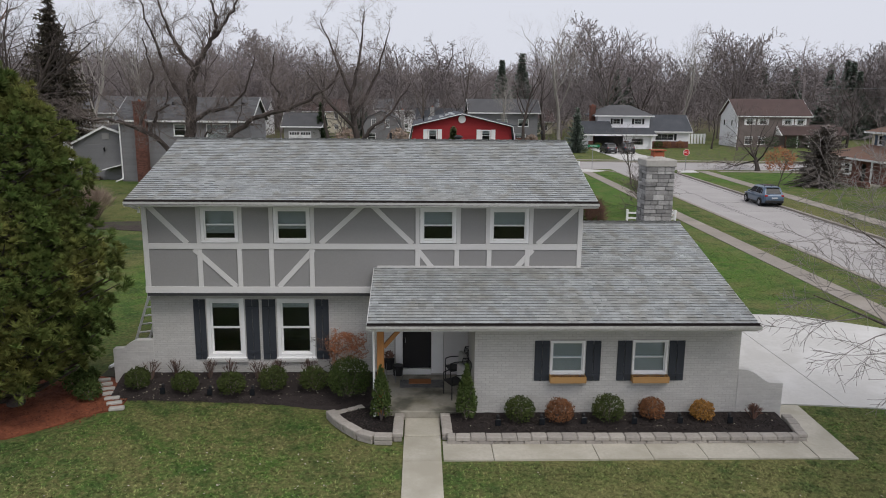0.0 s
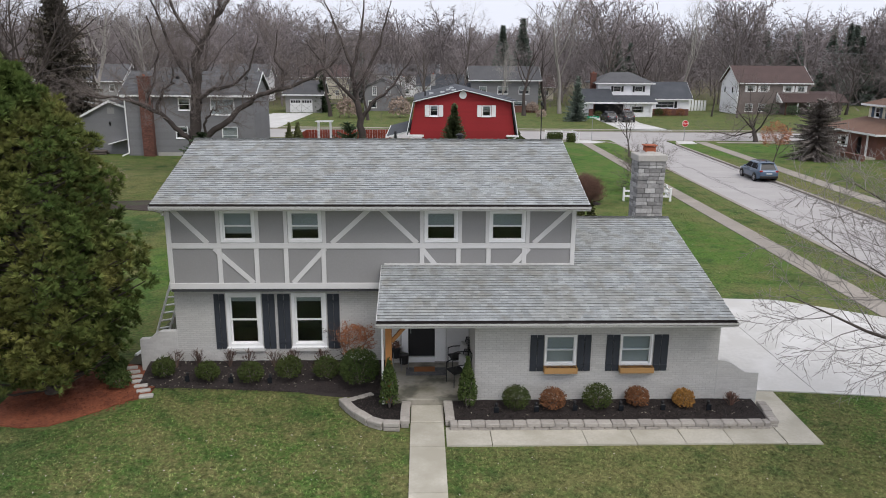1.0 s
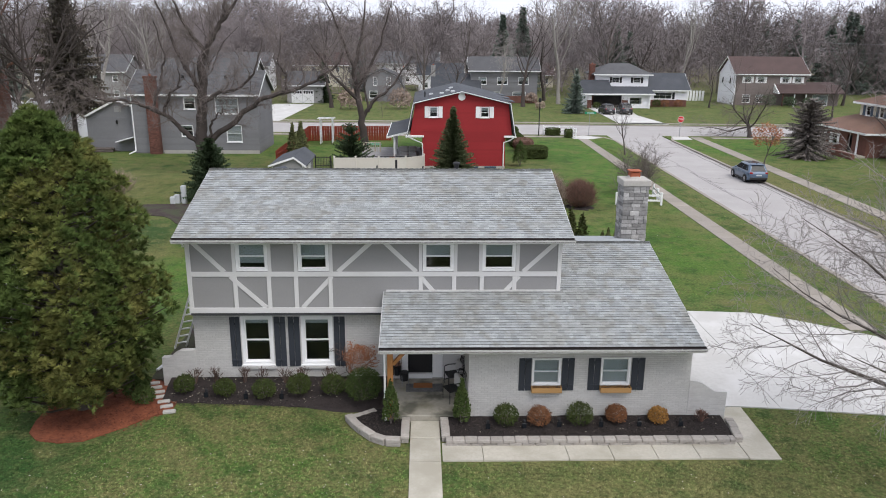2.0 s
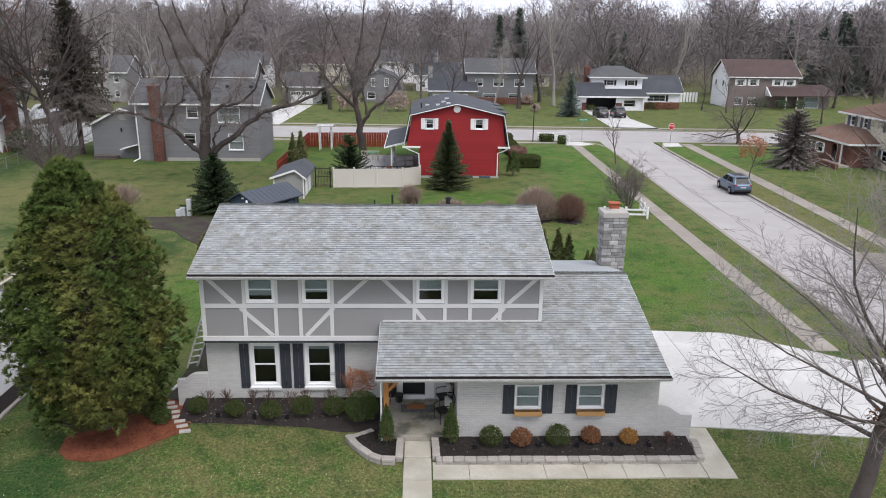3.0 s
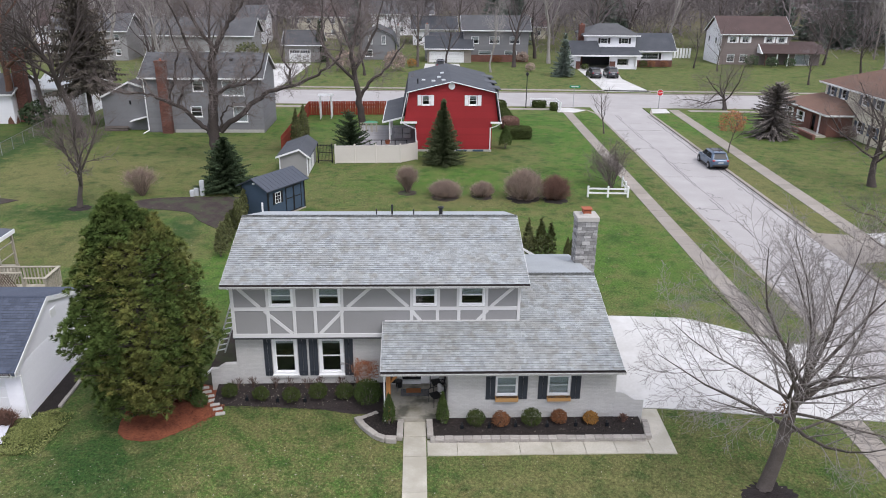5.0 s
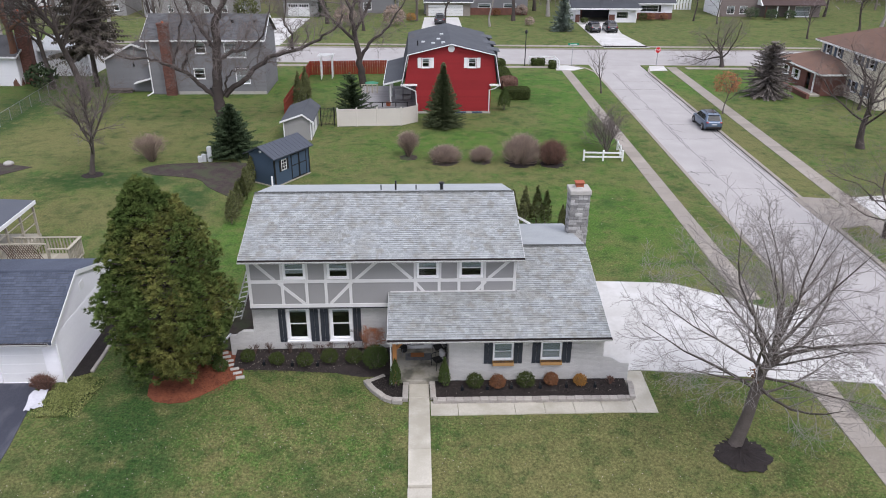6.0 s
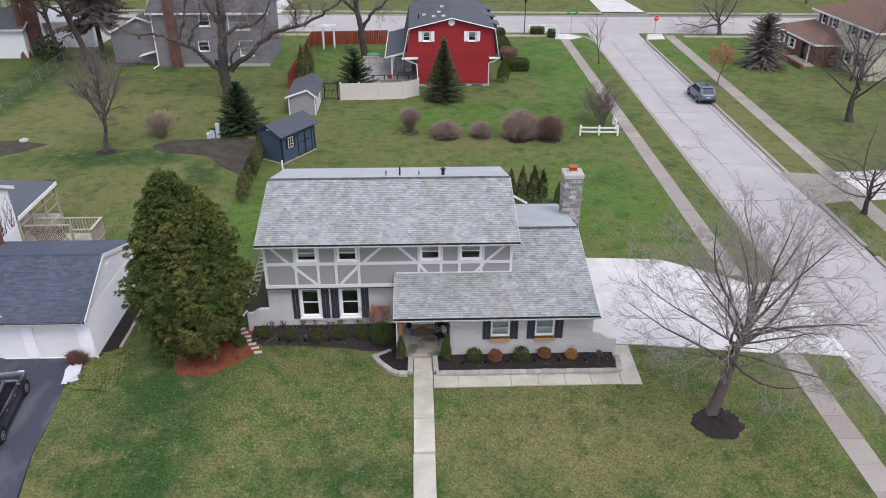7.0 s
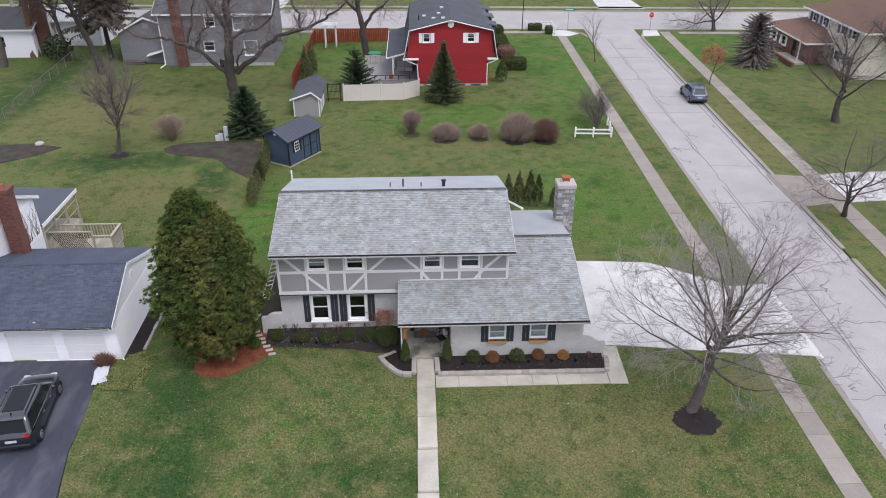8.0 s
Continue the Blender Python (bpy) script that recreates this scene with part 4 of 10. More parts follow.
part("wing_roof_deck", Geo().extrude([(6.44, -3.45, 2.88), (6.44, -0.44, 3.63), (6.44, -0.44, 3.5), (6.44, -3.45, 2.75)], (5.86, 0, 0)).extrude([(12.3, -3.45, 2.88), (12.3, 2.82, 4.44), (12.3, 8.6, 3.15), (12.3, 8.6, 3.02), (12.3, 2.82, 4.31), (12.3, -3.45, 2.75)], (3.9, 0, 0)), M_SHEET, house, "lower wing roof deck")
wing_a = part("wing_roof_front", Geo().extrude([(6.42, -3.47, 2.9), (6.42, -0.46, 3.646), (6.42, -0.46, 3.632), (6.42, -3.47, 2.886)], (5.88, 0, 0)).extrude([(12.3, -3.47, 2.9), (12.3, 2.82, 4.46), (12.3, 2.82, 4.446), (12.3, -3.47, 2.886)], (3.92, 0, 0)), M_SHINGLE, house, "weathered grey shingle slope over porch and garage")
wing_b = part("wing_roof_back", Geo().extrude([(12.3, 8.62, 3.16), (12.3, 2.82, 4.46), (12.3, 2.82, 4.446), (12.3, 8.62, 3.146)], (3.92, 0, 0)), M_SHEET, house, "pale grey rear roof slope")
part("flashing", Geo().box(6.5, -0.49, 3.61, 12.3, -0.453, 3.70), M_GUTTER, house, "grey metal flashing")
for yr, zr, xa, xb in ((3.82, 7.02, -0.24, 12.6), (2.82, 4.465, 12.3, 16.24)):
    x = xa
    while x < xb - 0.05:
        e = min(x + 0.2, xb)
        k = 0.286 if yr > 3 else 0.248
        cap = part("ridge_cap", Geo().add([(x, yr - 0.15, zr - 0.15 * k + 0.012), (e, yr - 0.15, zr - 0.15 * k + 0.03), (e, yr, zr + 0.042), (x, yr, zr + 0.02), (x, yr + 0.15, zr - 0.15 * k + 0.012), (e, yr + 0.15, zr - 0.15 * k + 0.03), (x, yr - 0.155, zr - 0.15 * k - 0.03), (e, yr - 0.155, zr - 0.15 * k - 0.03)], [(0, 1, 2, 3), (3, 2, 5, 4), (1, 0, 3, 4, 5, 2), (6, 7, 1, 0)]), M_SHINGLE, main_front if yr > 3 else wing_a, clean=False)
        # cap ends and front skirt painted dark as the ridge's shadow line
        cap.data.materials.append(M_EDGESHADE)
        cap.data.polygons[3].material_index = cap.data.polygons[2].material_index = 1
        x = e


def gutter_run(parent, x0, x1, y, z):
    """An open eave gutter with hanger straps."""
    gt = part("gutter", Geo().extrude([(x0, y, z), (x0, y - 0.015, z - 0.09), (x0, y - 0.10, z - 0.1), (x0, y - 0.125, z - 0.005), (x0, y - 0.115, z - 0.005), (x0, y - 0.09, z - 0.085), (x0, y - 0.02, z - 0.08), (x0, y - 0.01, z)], (x1 - x0, 0, 0)), M_GUTTER, parent, "pale metal eave gutter")
    # dark fill raised to the lip, painting the eave's shadow along with any litter
    part("gutter_debris", Geo().box(x0 + 0.01, y - 0.108, z - 0.08, x1 - 0.01, y - 0.012, z + 0.003), M_SOIL, gt, "dark gutter fill standing in for leaf litter and eave shade")
    x = x0 + 0.5
    while x < x1:
        part("gutter_strap", Geo().box(x, y - 0.13, z - 0.004, x + 0.025, y - 0.005, z + 0.002), M_GUTTER, gt)
        x += 0.95


part("fascia", Geo().rbox(-0.2, -1.06, 5.45, 12.56, -1.042, 5.595, 0.004), M_TRIM, house)
part("soffit", Geo().box(-0.2, -1.04, 5.44, 12.56, -0.455, 5.475), M_TRIM, house)
part("fascia", Geo().rbox(6.43, -3.472, 2.73, 16.2, -3.452, 2.88, 0.004), M_TRIM, house)
part("soffit", Geo().box(6.44, -3.45, 2.70, 9.15, -0.01, 2.74).box(9.15, -3.45, 2.70, 16.2, -2.64, 2.74), M_TRIM, house)
gutter_run(house, -0.22, 12.6, -1.062, 5.6)
# added dark strips that paint the shadow line between shingles and gutter
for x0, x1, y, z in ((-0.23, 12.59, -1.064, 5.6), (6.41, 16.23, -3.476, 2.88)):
    part("drip_edge", Geo().rbox(x0, y - 0.03, z + 0.006, x1, y - 0.001, z + 0.048, 0.006), M_SOIL, house, "added dark strip standing in for the shade line above the gutter")
gutter_run(house, 6.4, 16.25, -3.474, 2.88)
for x in (-0.24, 12.58):
    part("rake_board", Geo().extrude([(x, -1.06, 5.44), (x, 3.82, 6.83), (x, 3.82, 7.0), (x, -1.06, 5.61)], (0.02, 0, 0)).extrude([(x, 8.7, 5.44), (x, 3.82, 6.83), (x, 3.82, 7.0), (x, 8.7, 5.61)], (0.02, 0, 0)), M_TRIM, house)
part("rake_board", Geo().extrude([(16.22, -3.47, 2.72), (16.22, 2.82, 4.28), (16.22, 2.82, 4.45), (16.22, -3.47, 2.89)], (0.02, 0, 0)).extrude([(16.22, 8.62, 2.98), (16.22, 2.82, 4.28), (16.22, 2.82, 4.45), (16.22, 8.62, 3.15)], (0.02, 0, 0)), M_TRIM, house)
part("rake_board", Geo().extrude([(6.4, -3.47, 2.72), (6.4, -0.46, 3.47), (6.4, -0.46, 3.64), (6.4, -3.47, 2.89)], (0.02, 0, 0)).extrude([(6.42, -3.44, 2.74), (6.42, -0.46, 2.74), (6.42, -0.46, 3.48)], (0.03, 0, 0)), M_TRIM, house)
for x, z, h, r in ((6.69, 6.86, 0.34, 0.045), (9.04, 6.72, 0.32, 0.09), (5.94, 6.86, 0.12, 0.03), (7.73, 6.86, 0.1, 0.03)):
    v = part("roof_vent", Geo().tube([(x, 4.9, z - 0.3), (x, 4.9, z + h)], [r, r], 12), M_BLACK, house, "dark roof vent pipe")
    if r > 0.08:
        part("vent_cap", Geo().tube([(x, 4.9, z + h + 0.002), (x, 4.9, z + h + 0.05), (x, 4.9, z + h + 0.1)], [0.15, 0.15, 0.03], 12), M_BLACK, v)
ds = Geo().tube([(6.5, -3.5, 2.78), (6.5, -3.3, 2.68), (6.54, -2.86, 2.6), (6.54, -2.86, 0.2)], [0.035] * 4, 6)
part("downspout", ds, M_WHITE, house)
ds = Geo().tube([(-0.16, -0.95, 5.5), (-0.16, -0.7, 5.4), (-0.06, -0.52, 5.3), (-0.06, -0.52, 5.2)], [0.04] * 4, 6)
part("downspout_elbow", ds, M_WHITE, house)

# porch
part("porch_slab", Geo().rbox(6.5, -2.68, -0.1, 9.15, -0.02, 0.26, 0.02), M_PORCH, house, "stained concrete porch floor")
part("porch_post", Geo().rbox(6.62, -2.92, 0.25, 6.8, -2.74, 2.70, 0.012), M_CEDAR, house, "cedar porch post")
part("post_brace", Geo().beam((6.8, -2.83, 2.1), (7.28, -2.83, 2.66), 0.1, 0.12, (0, 1, 0)), M_CEDAR, house)
part("porch_beam", Geo().rbox(6.5, -2.93, 2.56, 6.62, -0.05, 2.70, 0.01), M_CEDAR, house)

# low brick wing walls
g = Geo().extrude([(-1.28, -0.02, -0.3), (-0.1, -0.02, -0.3), (-0.1, -0.02, 1.36), (-0.62, -0.02, 1.34), (-0.85, -0.02, 1.22), (-0.98, -0.02, 1.1), (-1.28, -0.02, 1.08)], (0, 0.22, 0))
part("wing_wall", g, M_BRICKPAINT, house, "low stepped painted brick wall")
g = Geo().extrude([(16.17, -2.66, -0.3), (17.4, -2.66, -0.3), (17.4, -2.66, 1.0), (17.02, -2.66, 1.02), (16.85, -2.66, 1.12), (16.6, -2.66, 1.3), (16.4, -2.66, 1.38), (16.17, -2.66, 1.4)], (0, 0.24, 0))
part("wing_wall", g, M_BRICKPAINT, house, "low swept painted brick wall")


# ---- other houses ----
def sub(name, parent, loc, label=""):
    o = new(name)
    o.parent = parent
    off, q = Vector(), parent
    while q is not None:
        off += q.location
        q = q.parent
    o.location = Vector(loc) - off
    return tagged(o, label)


def block(parent, x0, x1, y0, y1, z1, material, wins=(), lap=0.2, z0=-0.2, name="wall", holes=(), foot=None, room_wall=True):
    """A hollow storey block with lapped siding on its front and real window openings."""
    hs = [w[:4] for w in wins] + list(holes)
    part(name, wall_front(Geo(), x0, x1, z0, z1, y0, y0 + 0.18, hs), material, parent, "front wall")
    part(name, Geo().box(x0, y0 + 0.18, z0, x0 + 0.18, y1, z1), material, parent)
    part(name, Geo().box(x1 - 0.18, y0 + 0.18, z0, x1, y1, z1), material, parent)
    part(name, Geo().box(x0 + 0.18, y1 - 0.18, z0, x1 - 0.18, y1, z1), material, parent)
    if lap:
        s = part("siding", lap_siding(Geo(), x0, x1, foot if foot else z0 + 0.3, z1, y0, lap, hs), material, parent, clean=False)
        s["kind"] = "stuff"
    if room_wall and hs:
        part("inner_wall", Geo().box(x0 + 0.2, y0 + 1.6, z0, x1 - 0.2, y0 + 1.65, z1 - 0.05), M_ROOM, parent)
    for w in wins:
        window(parent, *w[:4], y0, blind=w[4] if len(w) > 4 else 0.0, bar=0.06, grid=w[5] if len(w) > 5 else (0, 0), label="")


def side_siding(parent, x, y0, y1, z0, z1, material, step=0.2, east=True):
    """Lapped boards on an end wall that faces along x."""
    g = lap_siding(Geo(), y0, y1, z0, z1, 0.0, step)
    g.v = [(x - yy if east else x + yy, xx, zz) for xx, yy, zz in g.v]
    part("siding", g, material, parent, clean=False)["kind"] = "stuff"


def roof_x(parent, x0, x1, y0, y1, ze, zr, material, yr=None, t=0.14, label="", courses=0.0, trim=True):
    """A gable roof with its ridge along x, eaves at y0 and y1."""
    yr = (y0 + y1) / 2 if yr is None else yr
    r = part("roof", Geo().extrude([(x0, y0, ze), (x0, yr, zr), (x0, y1, ze), (x0, y1, ze - t), (x0, yr, zr - t), (x0, y0, ze - t)], (x1 - x0, 0, 0)), material, parent, label)
    if courses:
        shingle_field(r, x0, x1, y0, ze + 0.004, yr, zr + 0.004, material, courses, courses * 2.1, lift=0.02)
    if trim:
        part("fascia", Geo().box(x0, y0 - 0.03, ze - t - 0.06, x1, y0 - 0.002, ze - 0.01), M_WHITE, parent)
        for x in (x0 - 0.03, x1):
            part("rake_board", Geo().extrude([(x, y0, ze - t - 0.06), (x, yr, zr - t - 0.06), (x, yr, zr + 0.01), (x, y0, ze + 0.01)], (0.03, 0, 0)).extrude([(x, y1, ze - t - 0.06), (x, yr, zr - t - 0.06), (x, yr, zr + 0.01), (x, y1, ze + 0.01)], (0.03, 0, 0)), M_WHITE, parent)
    return r


def hip_roof(parent, x0, x1, y0, y1, ze, zr, material, inset, t=0.15, label=""):
    ym = (y0 + y1) / 2
    g = Geo().add([(x0, y0, ze), (x1, y0, ze), (x1, y1, ze), (x0, y1, ze), (x0 + inset, ym, zr), (x1 - inset, ym, zr), (x0, y0, ze - t), (x1, y0, ze - t), (x1, y1, ze - t), (x0, y1, ze - t)],
                  [(0, 1, 5, 4), (1, 2, 5), (2, 3, 4, 5), (3, 0, 4), (0, 6, 7, 1), (1, 7, 8, 2), (2, 8, 9, 3), (3, 9, 6, 0), (6, 9, 8, 7)])
    r = part("roof", g, material, parent, label)
    part("fascia", Geo().box(x0, y0 - 0.03, ze - t - 0.05, x1, y0 - 0.002, ze), M_WHITE, parent)
    return r


def side_gable(parent, x, y0, y1, ze, zr, material, t=0.18):
    part("gable", Geo().extrude([(x, y0, ze), (x, y1, ze), (x, (y0 + y1) / 2, zr)], (t, 0, 0)), material, parent)


def brick_chimney(parent, x0, x1, y0, y1, z0, z1, material=None, name="chimney"):
    """A shaft with corbelled head and staggered brick courses."""
    material = material or M_REDBRICK
    c = part(name, Geo().rbox(x0, y0, z0, x1, y1, z1 - 0.25).rbox(x0 - 0.06, y0 - 0.06, z1 - 0.25, x1 + 0.06, y1 + 0.06, z1), material, parent, "brick chimney")
    g = Geo()
    rnd = random.Random(int(x0 * 10))
    z = max(z0, 0.0)
    row = 0
    while z < z1 - 0.32:
        x = x0 - (row % 2) * 0.11
        while x < x1:
            a, b = max(x, x0), min(x + 0.21, x1)
            if b - a > 0.04:
                d = rnd.uniform(0.004, 0.03)
                g.box(a, y0 - d, z, b, y0, z + 0.068)
            x += 0.222
        z += 0.08
        row += 1
    part("brickwork", g, material, c, clean=False)["kind"] = "stuff"
    part("flue", Geo().tube([((x0 + x1) / 2, (y0 + y1) / 2, z1 - 0.02), ((x0 + x1) / 2, (y0 + y1) / 2, z1 + 0.2)], [0.14, 0.12], 10), M_TERRA, c)
    return c


# red gambrel house
red = thing("house", (11.5, 52, 0), "red-sided gambrel house with white trim and dark roof", "house")
RW = [(8.38, 9.2, 4.72, 5.72, 0.0), (13.1, 13.95, 4.72, 5.72, 0.0)]
prof = [(7.75, -0.2), (15.5, -0.2), (15.5, 3.1), (16.1, 3.12), (15.72, 5.95), (11.38, 6.95), (7.1, 5.95), (6.6, 3.12), (7.75, 3.1)]
part("wall", wall_front(Geo(), 7.75, 15.5, -0.2, 3.1, 45.5, 45.7), M_REDSIDE, red, "front wall")
g = wall_front(Geo(), 7.1, 15.72, 3.1, 5.95, 45.5, 45.7, [w[:4] for w in RW])
g.extrude([(6.6, 45.5, 3.1), (7.1, 45.5, 3.1), (7.1, 45.5, 5.95)], (0, 0.2, 0)).extrude([(15.72, 45.5, 3.1), (16.12, 45.5, 3.1), (15.72, 45.5, 5.95)], (0, 0.2, 0)).extrude([(7.1, 45.5, 5.95), (15.72, 45.5, 5.95), (11.38, 45.5, 6.95)], (0, 0.2, 0))
part("gable", g, M_REDSIDE, red, "red gambrel end")


def red_span(z):
    if z < 3.1:
        return 7.75, 15.5
    if z < 5.95:
        k = (z - 3.1) / 2.85
        return 6.65 + 0.45 * k, 16.07 - 0.35 * k
    k = (z - 5.95) / 1.0
    return 7.15 + 4.1 * k, 15.67 - 4.2 * k


part("siding", lap_siding(Geo(), 7.75, 15.5, 0.25, 6.9, 45.5, 0.2, [w[:4] for w in RW], red_span), M_REDSIDE, red, clean=False)["kind"] = "stuff"
part("wall", Geo().box(7.75, 45.7, -0.2, 7.95, 59, 3.1), M_REDSIDE, red)
part("wall", Geo().box(15.3, 45.7, -0.2, 15.5, 59, 3.1), M_REDSIDE, red)
part("inner_wall", Geo().box(7.2, 47.2, 3.2, 15.6, 47.25, 5.9), M_ROOM, red)
part("foundation", Geo().box(7.73, 45.46, -0.2, 15.52, 45.5, 0.22), M_CAP, red, "grey block foundation")
for x in (11.9, 13.6):
    part("vent_panel", Geo().box(x, 45.42, 0.03, x + 1.1, 45.458, 0.2), M_BLUESIDE, red, "blue basement vent")
roof = part("roof", Geo().extrude([(6.3, 45.2, 3.05), (6.95, 45.2, 6.1), (11.38, 45.2, 7.15), (15.85, 45.2, 6.1), (16.4, 45.2, 3.05), (16.28, 45.2, 3.05), (15.74, 45.2, 5.98), (11.38, 45.2, 7.01), (7.06, 45.2, 5.98), (6.42, 45.2, 3.05)], (0, 14.2, 0)), M_DARKSHINGLE, red, "dark shingle gambrel roof")
rk = [(6.28, 3.0), (6.93, 6.12), (11.38, 7.18), (15.87, 6.12), (16.42, 3.0)]
for (xa, za), (xb, zb) in zip(rk, rk[1:]):
    part("rake_board", Geo().beam((xa, 45.16, za - 0.08), (xb, 45.16, zb - 0.08), 0.06, 0.26, (0, 1, 0)).moved(Matrix.Identity(4)), M_WHITE, red)
for xa, xb in ((6.2, 7.9), (15.35, 16.5)):
    part("eave_return", Geo().rbox(xa, 45.1, 2.93, xb, 45.48, 3.08), M_WHITE, red)
part("round_vent", Geo().tube([(11.38, 45.47, 6.62), (11.38, 45.38, 6.62)], [0.34, 0.32], 20), M_WHITE, red, "round white gable vent")
part("downspout", Geo().tube([(6.5, 45.15, 2.95), (7.0, 45.25, 2.7), (7.75, 45.4, 2.35), (7.85, 45.42, 0.2)], [0.06] * 4, 6), M_WHITE, red)
part("downspout", Geo().tube([(16.3, 45.15, 2.95), (15.9, 45.3, 2.65), (15.35, 45.4, 2.45), (15.35, 45.42, 0.2)], [0.06] * 4, 6), M_WHITE, red)
for w in RW:
    window(red, *w[:4], 45.5, blind=0.3, bar=0.07, label="")
    for xa, xb in ((w[0] - 0.42, w[0] - 0.02), (w[1] + 0.02, w[1] + 0.42)):
        shutter(red, xa, xb, w[2] - 0.02, w[3] + 0.02, 45.46, 1, M_WHITE, "white panel shutter")
for x, y in ((8.6, 50), (9.6, 47.8), (10.6, 52), (10.2, 49.5), (10.6, 46.8)):
    z = 6.1 + (x - 6.95) * 0.237
    part("roof_vent", Geo().rbox(x - 0.2, y - 0.2, z - 0.05, x + 0.2, y + 0.2, z + 0.14, 0.03), M_LIGHTGREY, red)
part("vent_pipe", Geo().tube([(8.0, 49.0, 6.2), (8.0, 49.0, 6.85)], [0.07, 0.07], 8), M_BLACK, red)
for y in (47.5, 51.5, 55.5):
    part("dormer", Geo().rbox(15.6, y, 4.6, 16.3, y + 1.6, 5.9, 0.03).extrude([(15.0, y - 0.2, 6.2), (16.5, y - 0.2, 5.98), (16.5, y - 0.2, 6.06), (15.0, y - 0.2, 6.28)], (0, 2.0, 0)), M_DARKSHINGLE, red, "dark dormer")
part("porch_roof", Geo().extrude([(4.4, 46.9, 2.75), (6.75, 46.9, 3.35), (6.75, 46.9, 3.22), (4.4, 46.9, 2.62)], (0, 12.3, 0)), M_DARKSHINGLE, red, "dark lean-to porch roof")
part("porch_fascia", Geo().extrude([(4.36, 46.86, 2.6), (6.75, 46.86, 3.18), (6.75, 46.86, 3.36), (4.36, 46.86, 2.77)], (0, 0.038, 0)).box(4.34, 46.9, 2.6, 4.4, 59.2, 2.77), M_WHITE, red)
for y in (47.1, 51, 55):
    part("porch_post", Geo().rbox(5.0, y, 0.45, 5.16, y + 0.16, 2.85), M_WHITE, red)
deck = sub("deck", red, (4.5, 48, 0), "grey weathered deck")
y = 46.4
while y < 56:
    part("plank", Geo().box(1.6, y, 0.38, 7.74, y + 0.28, 0.45), M_DECK, deck)
    y += 0.3
part("deck_skirt", Geo().box(1.62, 46.42, -0.1, 7.7, 55.9, 0.379), M_DECK, deck)
for x in (2.0, 3.0, 4.2, 5.6, 6.8):
    part("baluster_post", Geo().rbox(x, 46.42, 0.45, x + 0.09, 46.51, 0.95), M_BLACK, deck)
part("deck_rail", Geo().rbox(2.0, 46.43, 0.9, 6.9, 46.5, 0.96), M_BLACK, deck)
for x in (1.65, 2.25, 2.85, 3.4):
    part("rail_post", Geo().rbox(x, 52.6, 0.45, x + 0.1, 52.7, 1.4), M_OLDWOOD, deck)
part("rail_top", Geo().rbox(1.6, 52.58, 1.4, 3.5, 52.72, 1.46), M_OLDWOOD, deck)
for k in range(9):
    part("baluster", Geo().box(1.8 + k * 0.19, 52.63, 0.5, 1.84 + k * 0.19, 52.67, 1.4), M_OLDWOOD, deck)
pot = single("flower_pot", Geo().tube([(4.85, 46.85, 0.45), (4.85, 46.85, 0.85)], [0.2, 0.28], 14), M_TERRA, "terracotta pot standing on the deck", "pot", loc=(4.85, 46.85, 0.45))
g = Geo().rbox(-0.4, -0.4, 0.0, 0.4, 0.4, 0.45, 0.05).rbox(-0.4, 0.25, 0.45, 0.4, 0.4, 0.95, 0.05)
for x in (5.9, 6.8):
    single("patio_chair", Geo().add(g.v, g.f).moved(Matrix.Translation((x, 50, 0.45))), M_CUSHION, "pale padded patio chair on the deck", "chair", "patio chairs", loc=(x, 50, 0.45))

# grey two-storey house with brick chimney
grey = thing("house", (-16, 57, 0), "grey-sided two-storey house with brick chimney", "house")
GWN = [(-16.75, -15.55, 4.55, 5.75, 0.3), (-13.55, -11.15, 4.1, 5.75, 0.97, (1, 0)), (-17.2, -15.95, 1.75, 2.95, 0.2), (-12.55, -10.95, 1.2, 2.95, 0.97)]
block(grey, -22.1, -9.2, 54.2, 61.6, 6.0, M_GREYSIDE, GWN, 0.19)
side_siding(grey, -9.2, 54.2, 61.6, 0.2, 6.0, M_GREYSIDE)
side_gable(grey, -9.38, 54.2, 61.6, 6.0, 8.05, M_GREYSIDE)
side_gable(grey, -22.1, 54.2, 61.6, 6.0, 8.05, M_GREYSIDE)
roof_x(grey, -22.5, -8.9, 53.8, 62.0, 6.1, 8.35, M_GREYSHINGLE, label="dark grey shingle roof", courses=0.28)
brick_chimney(grey, -20.35, -19.25, 53.55, 54.19, -0.2, 7.9)
part("downspout", Geo().tube([(-22.0, 54.05, 5.9), (-22.0, 54.1, 0.8), (-21.9, 53.8, 0.3), (-22.3, 53.0, 0.1)], [0.07] * 4, 6), M_WHITE, grey)
part("foundation", Geo().box(-19.1, 54.12, -0.2, -9.25, 54.165, 0.35), M_CAP, grey, "low weathered block foundation")
for x in (-17.5, -13, -10.5):
    part("roof_vent", Geo().rbox(x, 56.4, 7.55, x + 0.35, 56.8, 7.85, 0.03), M_BLACK, grey)
wing = sub("garage_wing", grey, (-25, 57, 0), "grey single-storey wing")
block(wing, -27.4, -22.12, 55.6, 62, 3.6, M_GREYSIDE, (), 0.19)
g = Geo().extrude([(-27.4, 55.6, 3.6), (-22.12, 55.6, 3.6), (-22.12, 55.6, 4.6), (-24.1, 55.6, 5.3)], (0, 0.18, 0))
part("gable", g, M_GREYSIDE, wing)
part("roof", Geo().extrude([(-27.8, 55.3, 3.5), (-24.1, 55.3, 5.45), (-22.1, 55.3, 4.75), (-22.1, 55.3, 4.6), (-24.1, 55.3, 5.3), (-27.8, 55.3, 3.35)], (0, 7, 0)), M_GREYSHINGLE, wing)
